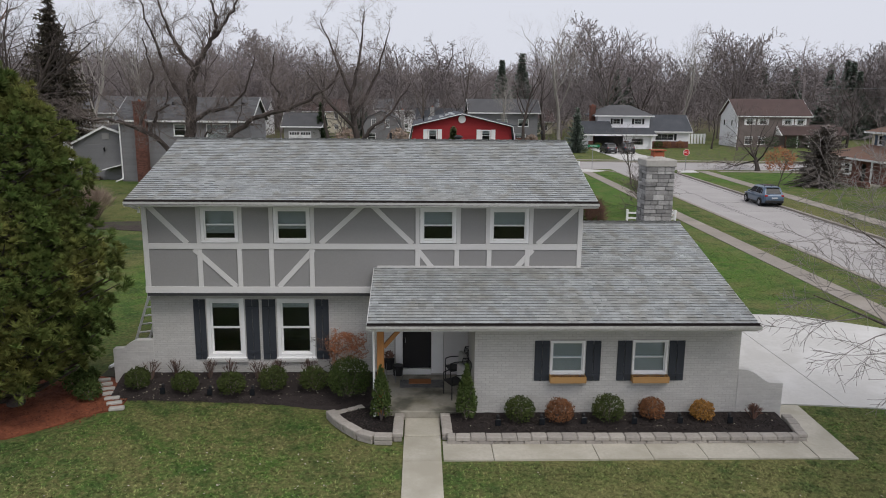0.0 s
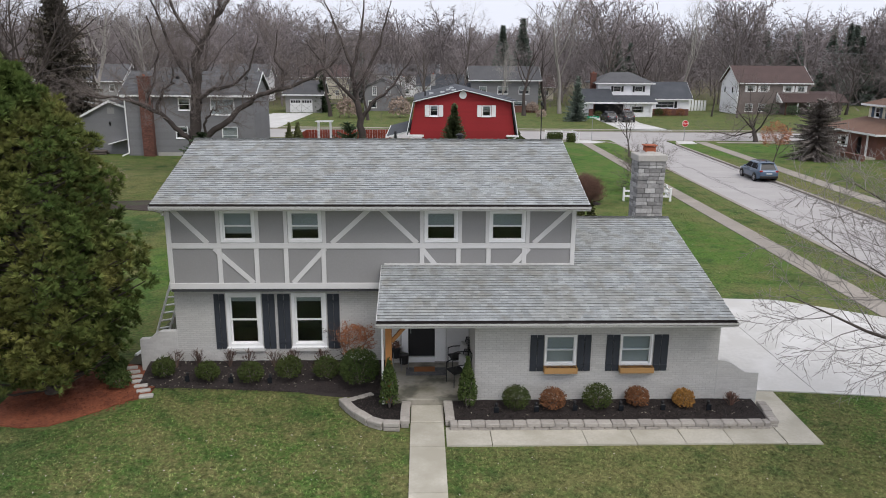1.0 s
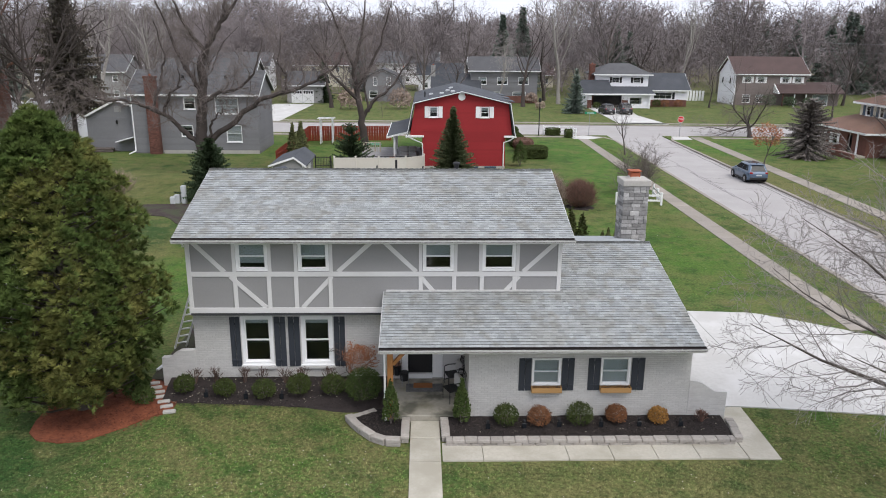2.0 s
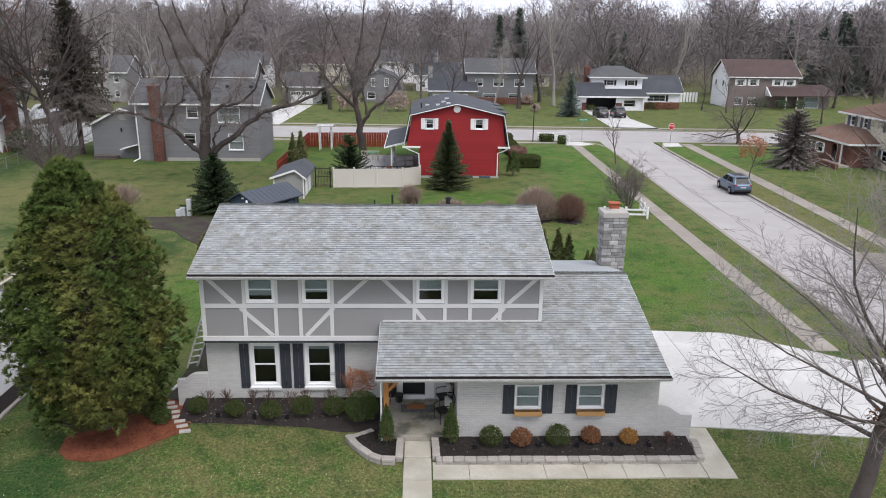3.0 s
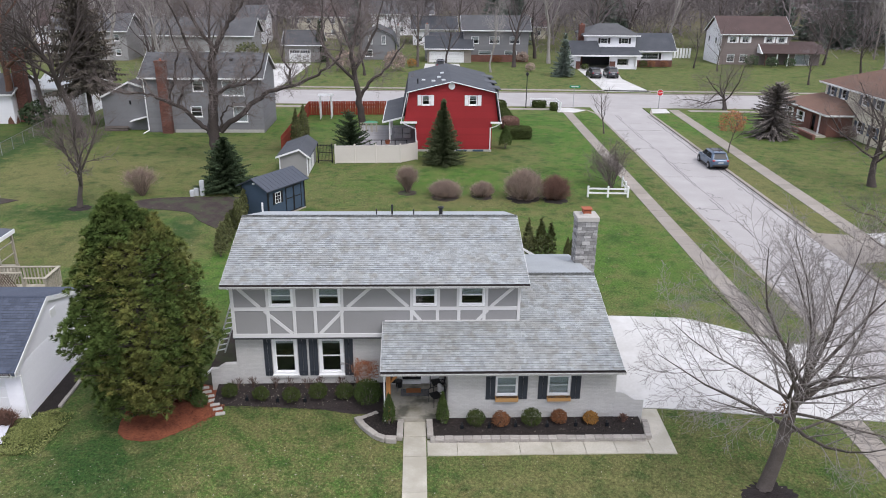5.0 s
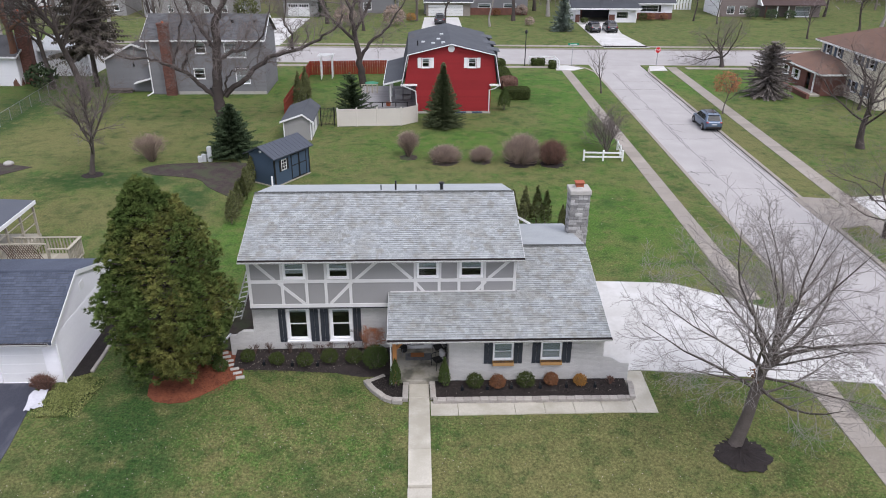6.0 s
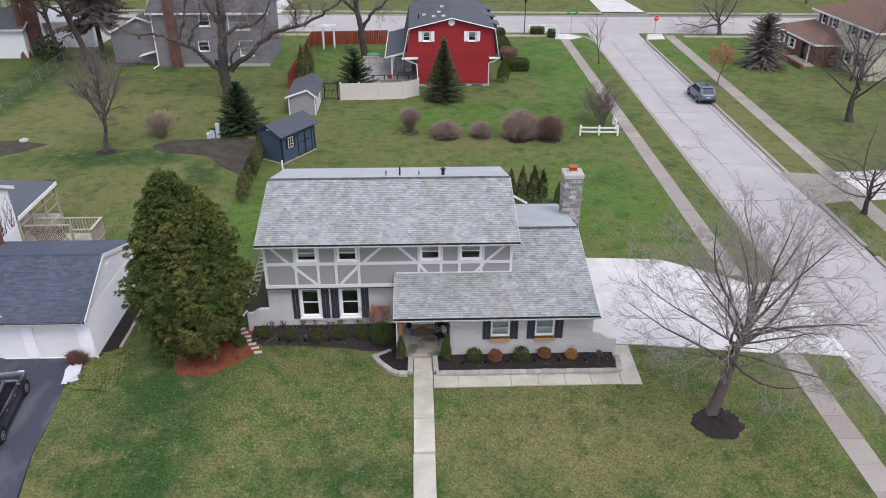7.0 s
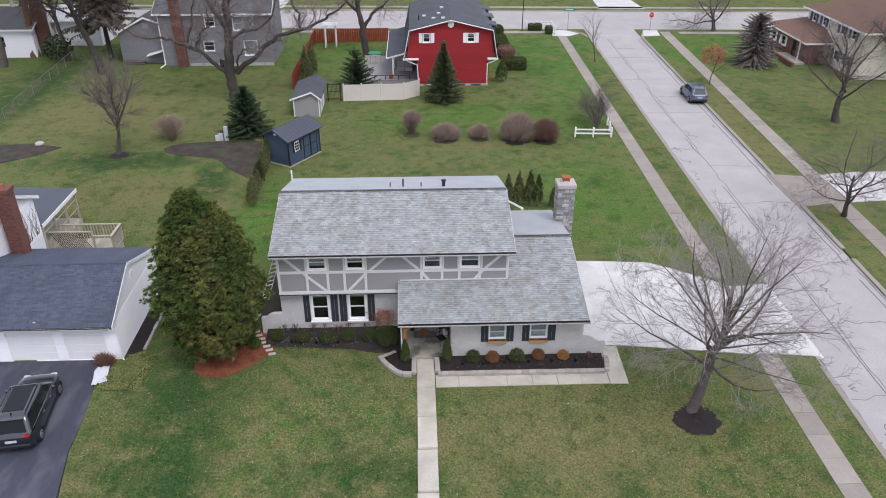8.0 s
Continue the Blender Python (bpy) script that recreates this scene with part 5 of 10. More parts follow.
part("rake_board", Geo().extrude([(-27.85, 55.26, 3.3), (-24.1, 55.26, 5.25), (-24.1, 55.26, 5.47), (-27.85, 55.26, 3.52)], (0, 0.035, 0)).extrude([(-22.1, 55.26, 4.52), (-24.1, 55.26, 5.25), (-24.1, 55.26, 5.47), (-22.1, 55.26, 4.76)], (0, 0.035, 0)), M_WHITE, wing)
part("louvre", Geo().rbox(-24.4, 55.54, 4.1, -23.7, 55.575, 4.7), M_SHEDGREY, wing)
part("wall_lamp", Geo().tube([(-24.2, 55.5, 2.9), (-24.2, 55.4, 3.2), (-24.2, 55.5, 3.3)], [0.08, 0.1, 0.03], 8), M_BLACK, wing)
part("lean_roof", Geo().extrude([(-24.2, 54.5, 1.15), (-22.0, 54.5, 1.75), (-22.0, 54.5, 1.65), (-24.2, 54.5, 1.05)], (0, 1.1, 0)).box(-22.2, 54.5, -0.1, -22.05, 54.6, 1.65), M_WHITE, wing, "small white lean-to roof")
for k in range(9):
    part("log", Geo().tube([(-27.2, 54.85 + 0.24 * (k % 5) + 0.12 * (k // 5) - 0.1, 0.1 + 0.21 * (k // 5)), (-24.6 - 0.1 * (k % 3), 54.85 + 0.24 * (k % 5) + 0.12 * (k // 5) - 0.1, 0.1 + 0.21 * (k // 5))], [0.11, 0.1], 7), M_BARK, wing)

# white house with garage
wh = thing("house", (46, 114, 0), "white two-storey house with grey hip roof and open garage", "house")
block(wh, 37.2, 48.5, 110, 117, 2.6, M_WHITESIDE, [(44.8, 47.0, 0.7, 1.9, 0.0)], 0.22, holes=[(38.0, 43.4, 0.0, 2.25)], room_wall=False)
part("garage_floor", Geo().box(37.4, 110.2, -0.1, 48.3, 116.8, 0.02), M_CONC, wh)
part("garage_back", Geo().box(37.4, 116.2, 0.0, 48.3, 116.4, 2.5), M_ROOM, wh)
part("brick_pier", Geo().box(37.2, 109.93, -0.1, 37.98, 109.99, 1.4), M_REDBRICK, wh)
part("brick_pier", Geo().box(43.42, 109.93, -0.1, 44.5, 109.99, 1.4), M_REDBRICK, wh)
part("roof", Geo().extrude([(36.2, 109.2, 2.6), (36.2, 113.6, 4.75), (36.2, 118, 2.6), (36.2, 118, 2.45), (36.2, 113.6, 4.6), (36.2, 109.2, 2.45)], (5.5, 0, 0)).extrude([(41.7, 109.2, 2.6), (41.7, 114, 3.6), (41.7, 114, 3.45), (41.7, 109.2, 2.45)], (7.5, 0, 0)), M_DARKSHINGLE, wh, "dark garage roof")
part("fascia", Geo().box(36.2, 109.15, 2.36, 49.2, 109.2, 2.6), M_WHITE, wh)
part("porch_post", Geo().rbox(48.2, 109.4, 0, 48.4, 109.6, 2.45), M_WHITE, wh)
side_gable(wh, 37.0, 110, 117.2, 2.55, 4.6, M_WHITESIDE)
part("upper_wall", wall_front(Geo(), 39.6, 49.1, 2.6, 5.65, 114.0, 114.2, [(42.4, 43.8, 4.2, 5.2), (46.3, 47.7, 4.2, 5.2)]), M_WHITESIDE, wh)
part("upper_wall", Geo().box(39.6, 114.2, 2.6, 39.8, 121, 5.65), M_WHITESIDE, wh)
part("upper_wall", Geo().box(48.9, 114.2, 2.6, 49.1, 121, 5.65), M_WHITESIDE, wh)
part("siding", lap_siding(Geo(), 39.6, 49.1, 3.3, 5.6, 114.0, 0.22, [(42.4, 43.8, 4.2, 5.2), (46.3, 47.7, 4.2, 5.2)]), M_WHITESIDE, wh, clean=False)["kind"] = "stuff"
part("inner_wall", Geo().box(39.8, 115.5, 2.6, 48.9, 115.6, 5.6), M_ROOM, wh)
for x0, x1 in ((42.4, 43.8), (46.3, 47.7)):
    window(wh, x0, x1, 4.2, 5.2, 114.0, label="", grid=(1, 0))
    for xa, xb in ((x0 - 0.42, x0 - 0.03), (x1 + 0.03, x1 + 0.42)):
        shutter(wh, xa, xb, 4.2, 5.2, 113.96, 1, M_BLACK, "black shutter")
hip_roof(wh, 38.9, 49.8, 113.3, 121.8, 5.75, 7.6, M_GREYSHINGLE, 3.6, label="grey hip roof")
brick_chimney(wh, 38.6, 39.55, 115.5, 116.5, 0, 7.5)
block(wh, 49.12, 56.4, 114, 121, 2.9, M_WHITESIDE, [(50.3, 53.7, 1.35, 2.55, 0.0, (2, 0))], 0.22)
part("brick_apron", Geo().box(49.2, 113.9, -0.1, 56.4, 113.96, 1.2), M_REDBRICK, wh)
roof_x(wh, 49.1, 56.9, 113.3, 121.7, 3.0, 5.9, M_DARKSHINGLE, label="dark roof")
for xa, xb in ((53.75, 54.2),):
    shutter(wh, xa, xb, 1.35, 2.55, 113.95, 1, M_BLACK, "black shutter")

# brown two-storey house
br = thing("house", (73, 122, 0), "brown-sided two-storey house with white gable end", "house")
BW = [(68.6, 69.9, 4.15, 5.3, 0.3, (1, 1)), (71.1, 72.4, 4.15, 5.3, 0.3, (1, 1)), (75.8, 77.1, 4.15, 5.3, 0.3, (1, 1)), (78.2, 79.5, 4.15, 5.3, 0.3, (1, 1)), (68.5, 70.0, 0.5, 2.0, 0.3, (1, 1)), (71.0, 72.5, 0.5, 2.0, 0.3, (1, 1))]
block(br, 67.1, 80.4, 118, 126, 5.75, M_BROWNSIDE, BW, 0.22)
for w in BW[:4]:
    for xa, xb in ((w[0] - 0.45, w[0] - 0.04), (w[1] + 0.04, w[1] + 0.45)):
        shutter(br, xa, xb, w[2], w[3], 117.96, 1, M_WHITE, "pale shutter")
part("end_wall", Geo().box(66.9, 118, -0.2, 67.09, 126, 5.75), M_WHITESIDE, br, "white sided end wall")
side_gable(br, 66.9, 118, 126, 5.75, 8.6, M_WHITESIDE, 0.2)
side_gable(br, 80.2, 118, 126, 5.75, 8.6, M_BROWNSIDE)
g = lap_siding(Geo(), 118, 126, 0.2, 5.7, 0.0, 0.22)
g.v = [(66.9 + yy, xx, zz) for xx, yy, zz in g.v]
part("siding", g, M_WHITESIDE, br, clean=False)["kind"] = "stuff"
for y in (120.2, 123.8):
    part("side_window", Geo().rbox(66.86, y, 3.9, 66.895, y + 0.5, 4.9), M_TINT, br, "small dark side window")
roof_x(br, 66.5, 80.9, 117.5, 126.5, 5.8, 8.9, M_BROWNSHINGLE, label="dark brown shingle roof")
block(br, 80.42, 86.5, 117, 125, 2.5, M_BROWNSIDE, [(81.5, 84.5, 0.1, 2.1, 0.9)], 0.22)
part("porch_roof", Geo().extrude([(74.5, 115.6, 2.45), (74.5, 118, 3.9), (74.5, 118, 3.75), (74.5, 115.6, 2.3)], (12.4, 0, 0)), M_BROWNSHINGLE, br, "brown porch roof")
part("porch_gable", Geo().extrude([(74.3, 115.5, 2.3), (74.3, 118, 2.3), (74.3, 118, 4.0)], (0.2, 0, 0)), M_WHITE, br)
for x in (75.2, 77.4, 79.6):
    part("porch_post", Geo().rbox(x, 115.8, 0, x + 0.2, 116.0, 2.35), M_REDBRICK if x < 76 else M_WHITE, br)
part("roof", Geo().extrude([(80.4, 116.4, 2.6), (80.4, 121, 4.2), (80.4, 125.5, 2.6), (80.4, 121, 4.05)], (6.6, 0, 0)), M_BROWNSHINGLE, br)
fence = thing("white_fence", (62.5, 128, 0), "short run of white picket fence behind the lawn", "fence")
for k in range(9):
    part("picket", Geo().rbox(59.5 + k * 0.62, 128, 0, 59.95 + k * 0.62, 128.05, 2.0), M_WHITE, fence)

# brick and cream split-level across the street
sp = thing("house", (53.6, 52, 0), "split-level house of red brick and cream siding under rust roofs", "house")
SW = [(43.4, 44.6, 0.75, 1.9, 0.3), (46.2, 47.4, 0.75, 1.9, 0.3)]
block(sp, 43.0, 53.0, 52.6, 55.4, 2.5, M_REDBRICK, SW, 0, holes=[(49.3, 50.3, 0.0, 2.05)])
for w in SW:
    shutter(sp, w[0] - 0.42, w[0] - 0.03, w[2], w[3], 52.58, 1, M_WHITE, "white shutter")
    shutter(sp, w[1] + 0.03, w[1] + 0.42, w[2], w[3], 52.58, 1, M_WHITE, "white shutter")
hip_roof(sp, 42.4, 53.6, 52.0, 60.0, 2.62, 4.1, M_RUSTSHINGLE, 3.6, label="rust-brown shingle hip roof")
part("porch_post", Geo().rbox(52.0, 52.05, 0.1, 52.16, 52.2, 2.45), M_WHITE, sp, "white porch post")
part("porch_floor", Geo().rbox(48.4, 51.0, -0.1, 53.2, 52.58, 0.2), M_CONC, sp)
part("brick_planter", Geo().rbox(47.8, 50.4, -0.1, 54.4, 50.75, 0.55), M_REDBRICK, sp)
CW = [(47.3, 48.2, 3.9, 5.0, 0.0), (49.8, 50.7, 3.9, 5.0, 0.0), (54.1, 55.1, 3.9, 5.0, 0.0), (56.6, 57.6, 3.9, 5.0, 0.0), (54.0, 55.0, 0.9, 2.1, 0.0), (56.7, 57.7, 0.9, 2.1, 0.0)]
block(sp, 46.2, 59.5, 55.42, 67.4, 5.2, M_CREAMSIDE, CW, 0.22)
for w in CW:
    shutter(sp, w[0] - 0.52, w[0] - 0.03, w[2], w[3], 55.38, 1, M_BLUESIDE, "blue shutter")
    shutter(sp, w[1] + 0.03, w[1] + 0.52, w[2], w[3], 55.38, 1, M_BLUESIDE, "blue shutter")
side_siding(sp, 59.5, 55.42, 67.4, 0.3, 5.2, M_CREAMSIDE)
hip_roof(sp, 45.6, 60.1, 54.8, 68.0, 5.32, 7.7, M_RUSTSHINGLE, 5.0, label="rust-brown shingle hip roof")
part("fascia", Geo().box(60.1, 54.8, 5.12, 60.13, 68.0, 5.32), M_WHITE, sp)
part("fascia", Geo().box(53.6, 52.0, 2.42, 53.63, 60.0, 2.62), M_WHITE, sp)
sp.rotation_euler = (0, 0, radians(-90))

# houses past the cross street
fg = thing("house", (19, 122, 0), "grey-roofed house with white garage and chimney", "house")
block(fg, 9.9, 18.4, 118, 126, 2.6, M_WALKOLD, [], 0, holes=[(10.3, 17.0, 0.0, 2.1)])
dr = sub("garage_door", fg, (13.6, 118.1, 0), "white sectional garage door")
for k in range(4):
    part("panel", Geo().rbox(10.3, 118.06, 0.02 + k * 0.52, 17.0, 118.1, 0.52 + k * 0.52, 0.02), M_WHITE, dr)
roof_x(fg, 9.4, 18.9, 117.4, 126.6, 2.7, 5.4, M_DARKSHINGLE, label="slate-grey roof")
side_gable(fg, 9.9, 118, 126, 2.6, 5.0, M_WALKOLD)
brick_chimney(fg, 9.5, 10.3, 121, 121.8, 0, 6.9, M_STONE)
block(fg, 17.0, 29.7, 120, 128, 5.9, M_GREYSIDE, [(18.5, 20, 3.4, 4.8, 0.4), (22, 24, 3.4, 4.8, 0.4), (26, 28, 3.4, 4.8, 0.4), (20, 22.5, 0.6, 2.1, 0.3), (25, 27.5, 0.6, 2.1, 0.3)], 0.22)
roof_x(fg, 16.5, 30.2, 119.3, 128.7, 6.0, 8.5, M_GREYSHINGLE, label="grey roof")
part("brick_apron", Geo().box(18.5, 119.9, -0.1, 29.7, 119.96, 1.3), M_REDBRICK, fg)

gm = thing("house", (0, 125, 0), "grey gambrel house behind the trees", "house")
block(gm, -3.2, 3.6, 122, 131, 2.8, M_GREYSIDE, [(-2.4, -0.8, 0.6, 2.0, 0.2)], 0.22)
part("gable", Geo().extrude([(-3.4, 122, 2.8), (3.8, 122, 2.8), (2.9, 122, 4.6), (0.2, 122, 5.9), (-2.5, 122, 4.6)], (0, 0.2, 0)), M_GREYSIDE, gm)
part("roof", Geo().extrude([(-4.0, 121.7, 2.5), (-2.8, 121.7, 4.8), (0.2, 121.7, 6.15), (3.2, 121.7, 4.8), (4.4, 121.7, 2.5), (4.2, 121.7, 2.5), (3.0, 121.7, 4.65), (0.2, 121.7, 5.95), (-2.6, 121.7, 4.65), (-3.8, 121.7, 2.5)], (0, 9.6, 0)), M_GREYSHINGLE, gm, "grey gambrel roof")
for x in (-1.6, 1.0):
    gw = window(gm, x, x + 0.8, 3.0, 4.6, 121.85, label="", grid=(1, 1), room=False)
brick_chimney(gm, 3.9, 4.5, 125, 125.7, 0, 6.3, M_STONE)

fw = thing("house", (-14, 120, 0), "grey garage with white panelled doors", "garage")
block(fw, -17.2, -10.6, 117, 124, 3.2, M_SHEDGREY, (), 0, holes=[(-16.4, -12.3, 0.0, 2.4)])
dr = sub("garage_door", fw, (-14.3, 117.1, 0), "white double garage door with crossed braces")
part("panel", Geo().rbox(-16.4, 117.06, 0.02, -14.37, 117.1, 2.4, 0.02), M_WHITE, dr)
part("panel", Geo().rbox(-14.33, 117.06, 0.02, -12.3, 117.1, 2.4, 0.02), M_WHITE, dr)
for xa in (-16.3, -14.25):
    part("door_brace", Geo().beam((xa, 117.04, 0.1), (xa + 1.85, 117.04, 1.5), 0.03, 0.1, (0, 1, 0)), M_SHEDGREY, dr)
    part("door_brace", Geo().beam((xa, 117.035, 1.5), (xa + 1.85, 117.035, 0.1), 0.03, 0.1, (0, 1, 0)), M_SHEDGREY, dr)
    for k in range(4):
        part("light", Geo().box(xa + 0.1 + k * 0.45, 117.04, 1.75, xa + 0.42 + k * 0.45, 117.058, 2.2), M_TINT, dr)
roof_x(fw, -17.7, -10.1, 116.3, 124.7, 3.3, 5.7, M_GREYSHINGLE, label="grey roof")


def far_house(x, y, w, d, h, side, top, storeys, label):
    o = thing("house", (x, y, 0), label, "house", "houses past the cross street")
    ws = []
    for s in range(storeys):
        n = max(2, int(w / 3))
        for k in range(n):
            xa = x - w / 2 + (k + 0.5) * w / n - 0.5
            ws.append((xa, xa + 1.0, 0.9 + 2.7 * s, 2.1 + 2.7 * s, 0.4))
    block(o, x - w / 2, x + w / 2, y, y + d, h, side, ws, 0)
    side_gable(o, x - w / 2, y, y + d, h, h + d * 0.3, side)
    side_gable(o, x + w / 2 - 0.18, y, y + d, h, h + d * 0.3, side)
    roof_x(o, x - w / 2 - 0.5, x + w / 2 + 0.5, y - 0.5, y + d + 0.5, h + 0.05, h + d * 0.3 + 0.3, top, label="roof")
    return o


far_house(-33, 116, 20, 9, 4.9, M_SHEDGREY, M_GREYSHINGLE, 1, "long pale grey house under a grey roof")
far_house(-54, 118, 14, 9, 5.4, M_SHEDGREY, M_GREYSHINGLE, 2, "pale grey two-storey house among bare trees")
far_house(-62, 128, 13, 9, 5.4, M_WHITESIDE, M_BROWNSHINGLE, 2, "white two-storey house among bare trees")
far_house(-34, 150, 14, 9, 5.4, M_WHITESIDE, M_GREYSHINGLE, 2, "white two-storey house among bare trees")
far_house(-16, 165, 15, 9, 5.2, M_CREAMSIDE, M_BROWNSHINGLE, 2, "cream house with a brown roof among trees")
far_house(4, 175, 16, 9, 5.4, M_WHITESIDE, M_GREYSHINGLE, 2, "white house with a grey roof among trees")
far_house(12, 150, 10, 8, 3.6, M_WHITESIDE, M_DARKSHINGLE, 1, "white house with a dark roof among trees")
far_house(-60, 180, 16, 9, 5.4, M_WHITESIDE, M_GREYSHINGLE, 2, "white two-storey house among bare trees")
far_house(34, 168, 14, 9, 3.0, M_CREAMSIDE, M_BROWNSHINGLE, 1, "low cream house among trees")
far_house(-88, 150, 14, 9, 5.4, M_CREAMSIDE, M_GREYSHINGLE, 2, "cream two-storey house among bare trees")

# white neighbour across the back lawn
nw = thing("house", (-42, 62, 0), "white house with brick chimney and dark roof", "house")
block(nw, -48, -38.8, 58.5, 66, 3.4, M_WHITESIDE, [(-43.4, -42.2, 1.2, 2.6, 0.0)], 0.2)
side_siding(nw, -38.8, 58.5, 66, 0.2, 3.4, M_WHITESIDE)
side_gable(nw, -38.98, 58.5, 66, 3.4, 5.0, M_WHITESIDE)
roof_x(nw, -48.4, -38.4, 58.0, 66.5, 3.5, 5.3, M_GREYSHINGLE, label="grey roof")
brick_chimney(nw, -38.75, -37.5, 59.5, 60.6, 0, 8.3)
block(nw, -38.4, -32.8, 64, 70, 3.2, M_WHITESIDE, (), 0.2)
roof_x(nw, -38.6, -32.4, 63.6, 70.4, 3.3, 4.6, M_LIGHTGREY, label="pale grey roof")

# neighbour's garage and house
nb = thing("house", (-13, 3, 0), "white neighbouring garage and house under slate-blue shingles", "house")
part("wall", wall_front(Geo(), -16.4, -8.42, -0.2, 2.45, -2.05, -1.85, [(-14.16, -11.74, 0.0, 1.95), (-11.22, -9.1, 0.0, 1.97)]), M_WHITESIDE, nb, "front wall")
part("siding", lap_siding(Geo(), -16.4, -8.42, 0.05, 2.4, -2.05, 0.12, [(-14.16, -11.74, 0.0, 1.95), (-11.22, -9.1, 0.0, 1.97)]), M_WHITESIDE, nb, clean=False)["kind"] = "stuff"
part("wall", Geo().box(-8.6, -1.85, -0.2, -8.42, 5.0, 2.45).extrude([(-8.6, -2.05, 2.45), (-8.6, 5.0, 2.45), (-8.6, 5.0, 2.72), (-8.6, 0.95, 4.06)], (0.18, 0, 0)), M_WHITESIDE, nb, "pale lavender-white end wall")
side_siding(nb, -8.42, -2.05, 5.0, 0.05, 2.45, M_WHITESIDE, 0.12)
part("wall", Geo().box(-16.3, 4.8, -0.2, -8.6, 5.0, 2.6), M_WHITESIDE, nb)
part("gable_vent", Geo().rbox(-8.42, 1.1, 3.1, -8.39, 1.55, 3.5, 0.008), M_WHITE, nb, "white gable vent")
XE = -8.36
nroof = part("roof", Geo().extrude([(-17, -2.5, 2.42), (-17, 0.95, 4.22), (-17, 5.2, 2.83), (-17, 5.2, 2.7), (-17, 0.95, 4.07), (-17, -2.5, 2.28)], (17 + XE, 0, 0)), M_BLUESHINGLE, nb, "slate-blue shingle roof with dark streaks")
shingle_field(nroof, -17, XE - 0.02, -2.5, 2.425, 0.95, 4.225, M_BLUESHINGLE, 0.143, 0.31, seed=9)
part("ridge_cap", Geo().tube([(-17, 0.95, 4.22), (XE, 0.95, 4.22)], [0.07, 0.07], 6), M_BLUESHINGLE, nb)
part("rake_board", Geo().extrude([(XE, -2.52, 2.2), (XE, 0.95, 4.02), (XE, 0.95, 4.24), (XE, -2.52, 2.44)], (0.03, 0, 0)), M_WHITE, nb)
part("rake_board", Geo().extrude([(XE, 5.22, 2.63), (XE, 0.95, 4.02), (XE, 0.95, 4.24), (XE, 5.22, 2.85)], (0.03, 0, 0)), M_WHITE, nb)
gutter_run(nb, -17, -8.5, -2.56, 2.42)
part("soffit", Geo().box(-17, -2.55, 2.2, -8.5, -2.06, 2.26), M_WHITE, nb)
part("downspout", Geo().tube([(-8.6, -2.6, 2.35), (-8.36, -2.15, 2.1), (-8.36, -2.13, 0.15), (-8.2, -2.4, 0.08)], [0.045] * 4, 6), M_WHITE, nb)
for x0, x1 in ((-14.16, -11.74), (-11.22, -9.1)):
    dr = sub("garage_door", nb, ((x0 + x1) / 2, -1.98, 0), "white sectional garage door")
    for k in range(4):
        part("panel", Geo().rbox(x0, -1.99, 0.02 + k * 0.484, x1, -1.95, 0.5 + k * 0.484, 0.015), M_WHITE, dr)
part("wall", Geo().box(-26, 0.3, -0.2, -16.3, 0.5, 4.9), M_WHITESIDE, nb)
part("wall", Geo().box(-26, 7.8, -0.2, -16.3, 8.0, 4.9), M_WHITESIDE, nb)
part("wall", Geo().box(-16.5, 0.5, -0.2, -16.3, 7.8, 4.9).extrude([(-16.5, 0.3, 4.9), (-16.5, 8.0, 4.9), (-16.5, 4.15, 6.7)], (0.2, 0, 0)), M_WHITESIDE, nb, "white end wall with bare vines")
side_siding(nb, -16.3, 0.3, 8.0, 2.4, 4.9, M_WHITESIDE, 0.12)
roof_x(nb, -26.3, -16.1, -0.1, 8.4, 4.85, 6.85, M_BLUESHINGLE, label="slate-blue shingle roof", courses=0.2)
nch = brick_chimney(nb, -16.02, -15.22, 3.8, 4.5, 0, 7.35)
rv = random.Random(61)
g = Geo()
for k in range(26):
    y, z = rv.uniform(4.8, 7.8), 2.6
    pts = [(-16.26, y, z)]
    for i in range(7):
        y, z = y + rv.uniform(-0.25, 0.25), z + rv.uniform(0.15, 0.4)
        pts.append((-16.25, max(4.6, min(7.9, y)), min(z, 5.3)))
    g.tube(pts, [0.016 - 0.0015 * i for i in range(8)], 3, False)
part("vine", g, M_TWIG, nb, "bare vines on the wall", clean=False)["kind"] = "stuff"
porch = sub("porch", nb, (-18.5, 11, 0), "dark-roofed screened porch")
part("porch_roof", Geo().extrude([(-21.2, 8.02, 3.2), (-16.2, 8.02, 2.98), (-16.2, 8.02, 2.86), (-21.2, 8.02, 3.08)], (0, 5.4, 0)), M_NAVYMETAL, porch, "dark flat porch roof")
part("fascia", Geo().box(-16.2, 8.02, 2.74, -16.15, 13.42, 2.98), M_WHITE, porch)
for y in (8.15, 9.8, 11.5, 13.2):
    part("porch_post", Geo().rbox(-16.4, y, 0.7, -16.26, y + 0.12, 2.86), M_OLDWOOD, porch)
for z in (1.5, 2.2):
    part("screen_rail", Geo().rbox(-16.36, 8.3, z, -16.3, 13.2, z + 0.07), M_OLDWOOD, porch)
part("porch_floor", Geo().box(-21, 8.05, -0.1, -16.25, 13.4, 0.7), M_OLDWOOD, porch)
ndeck = sub("deck", nb, (-14.3, 9.2, 0), "silvered timber deck with railing and lattice screen")
x = -16.2
while x < -12.4:
    part("plank", Geo().box(x, 8.3, 0.78, x + 0.2, 10.1, 0.84), M_OLDWOOD, ndeck)
    x += 0.21
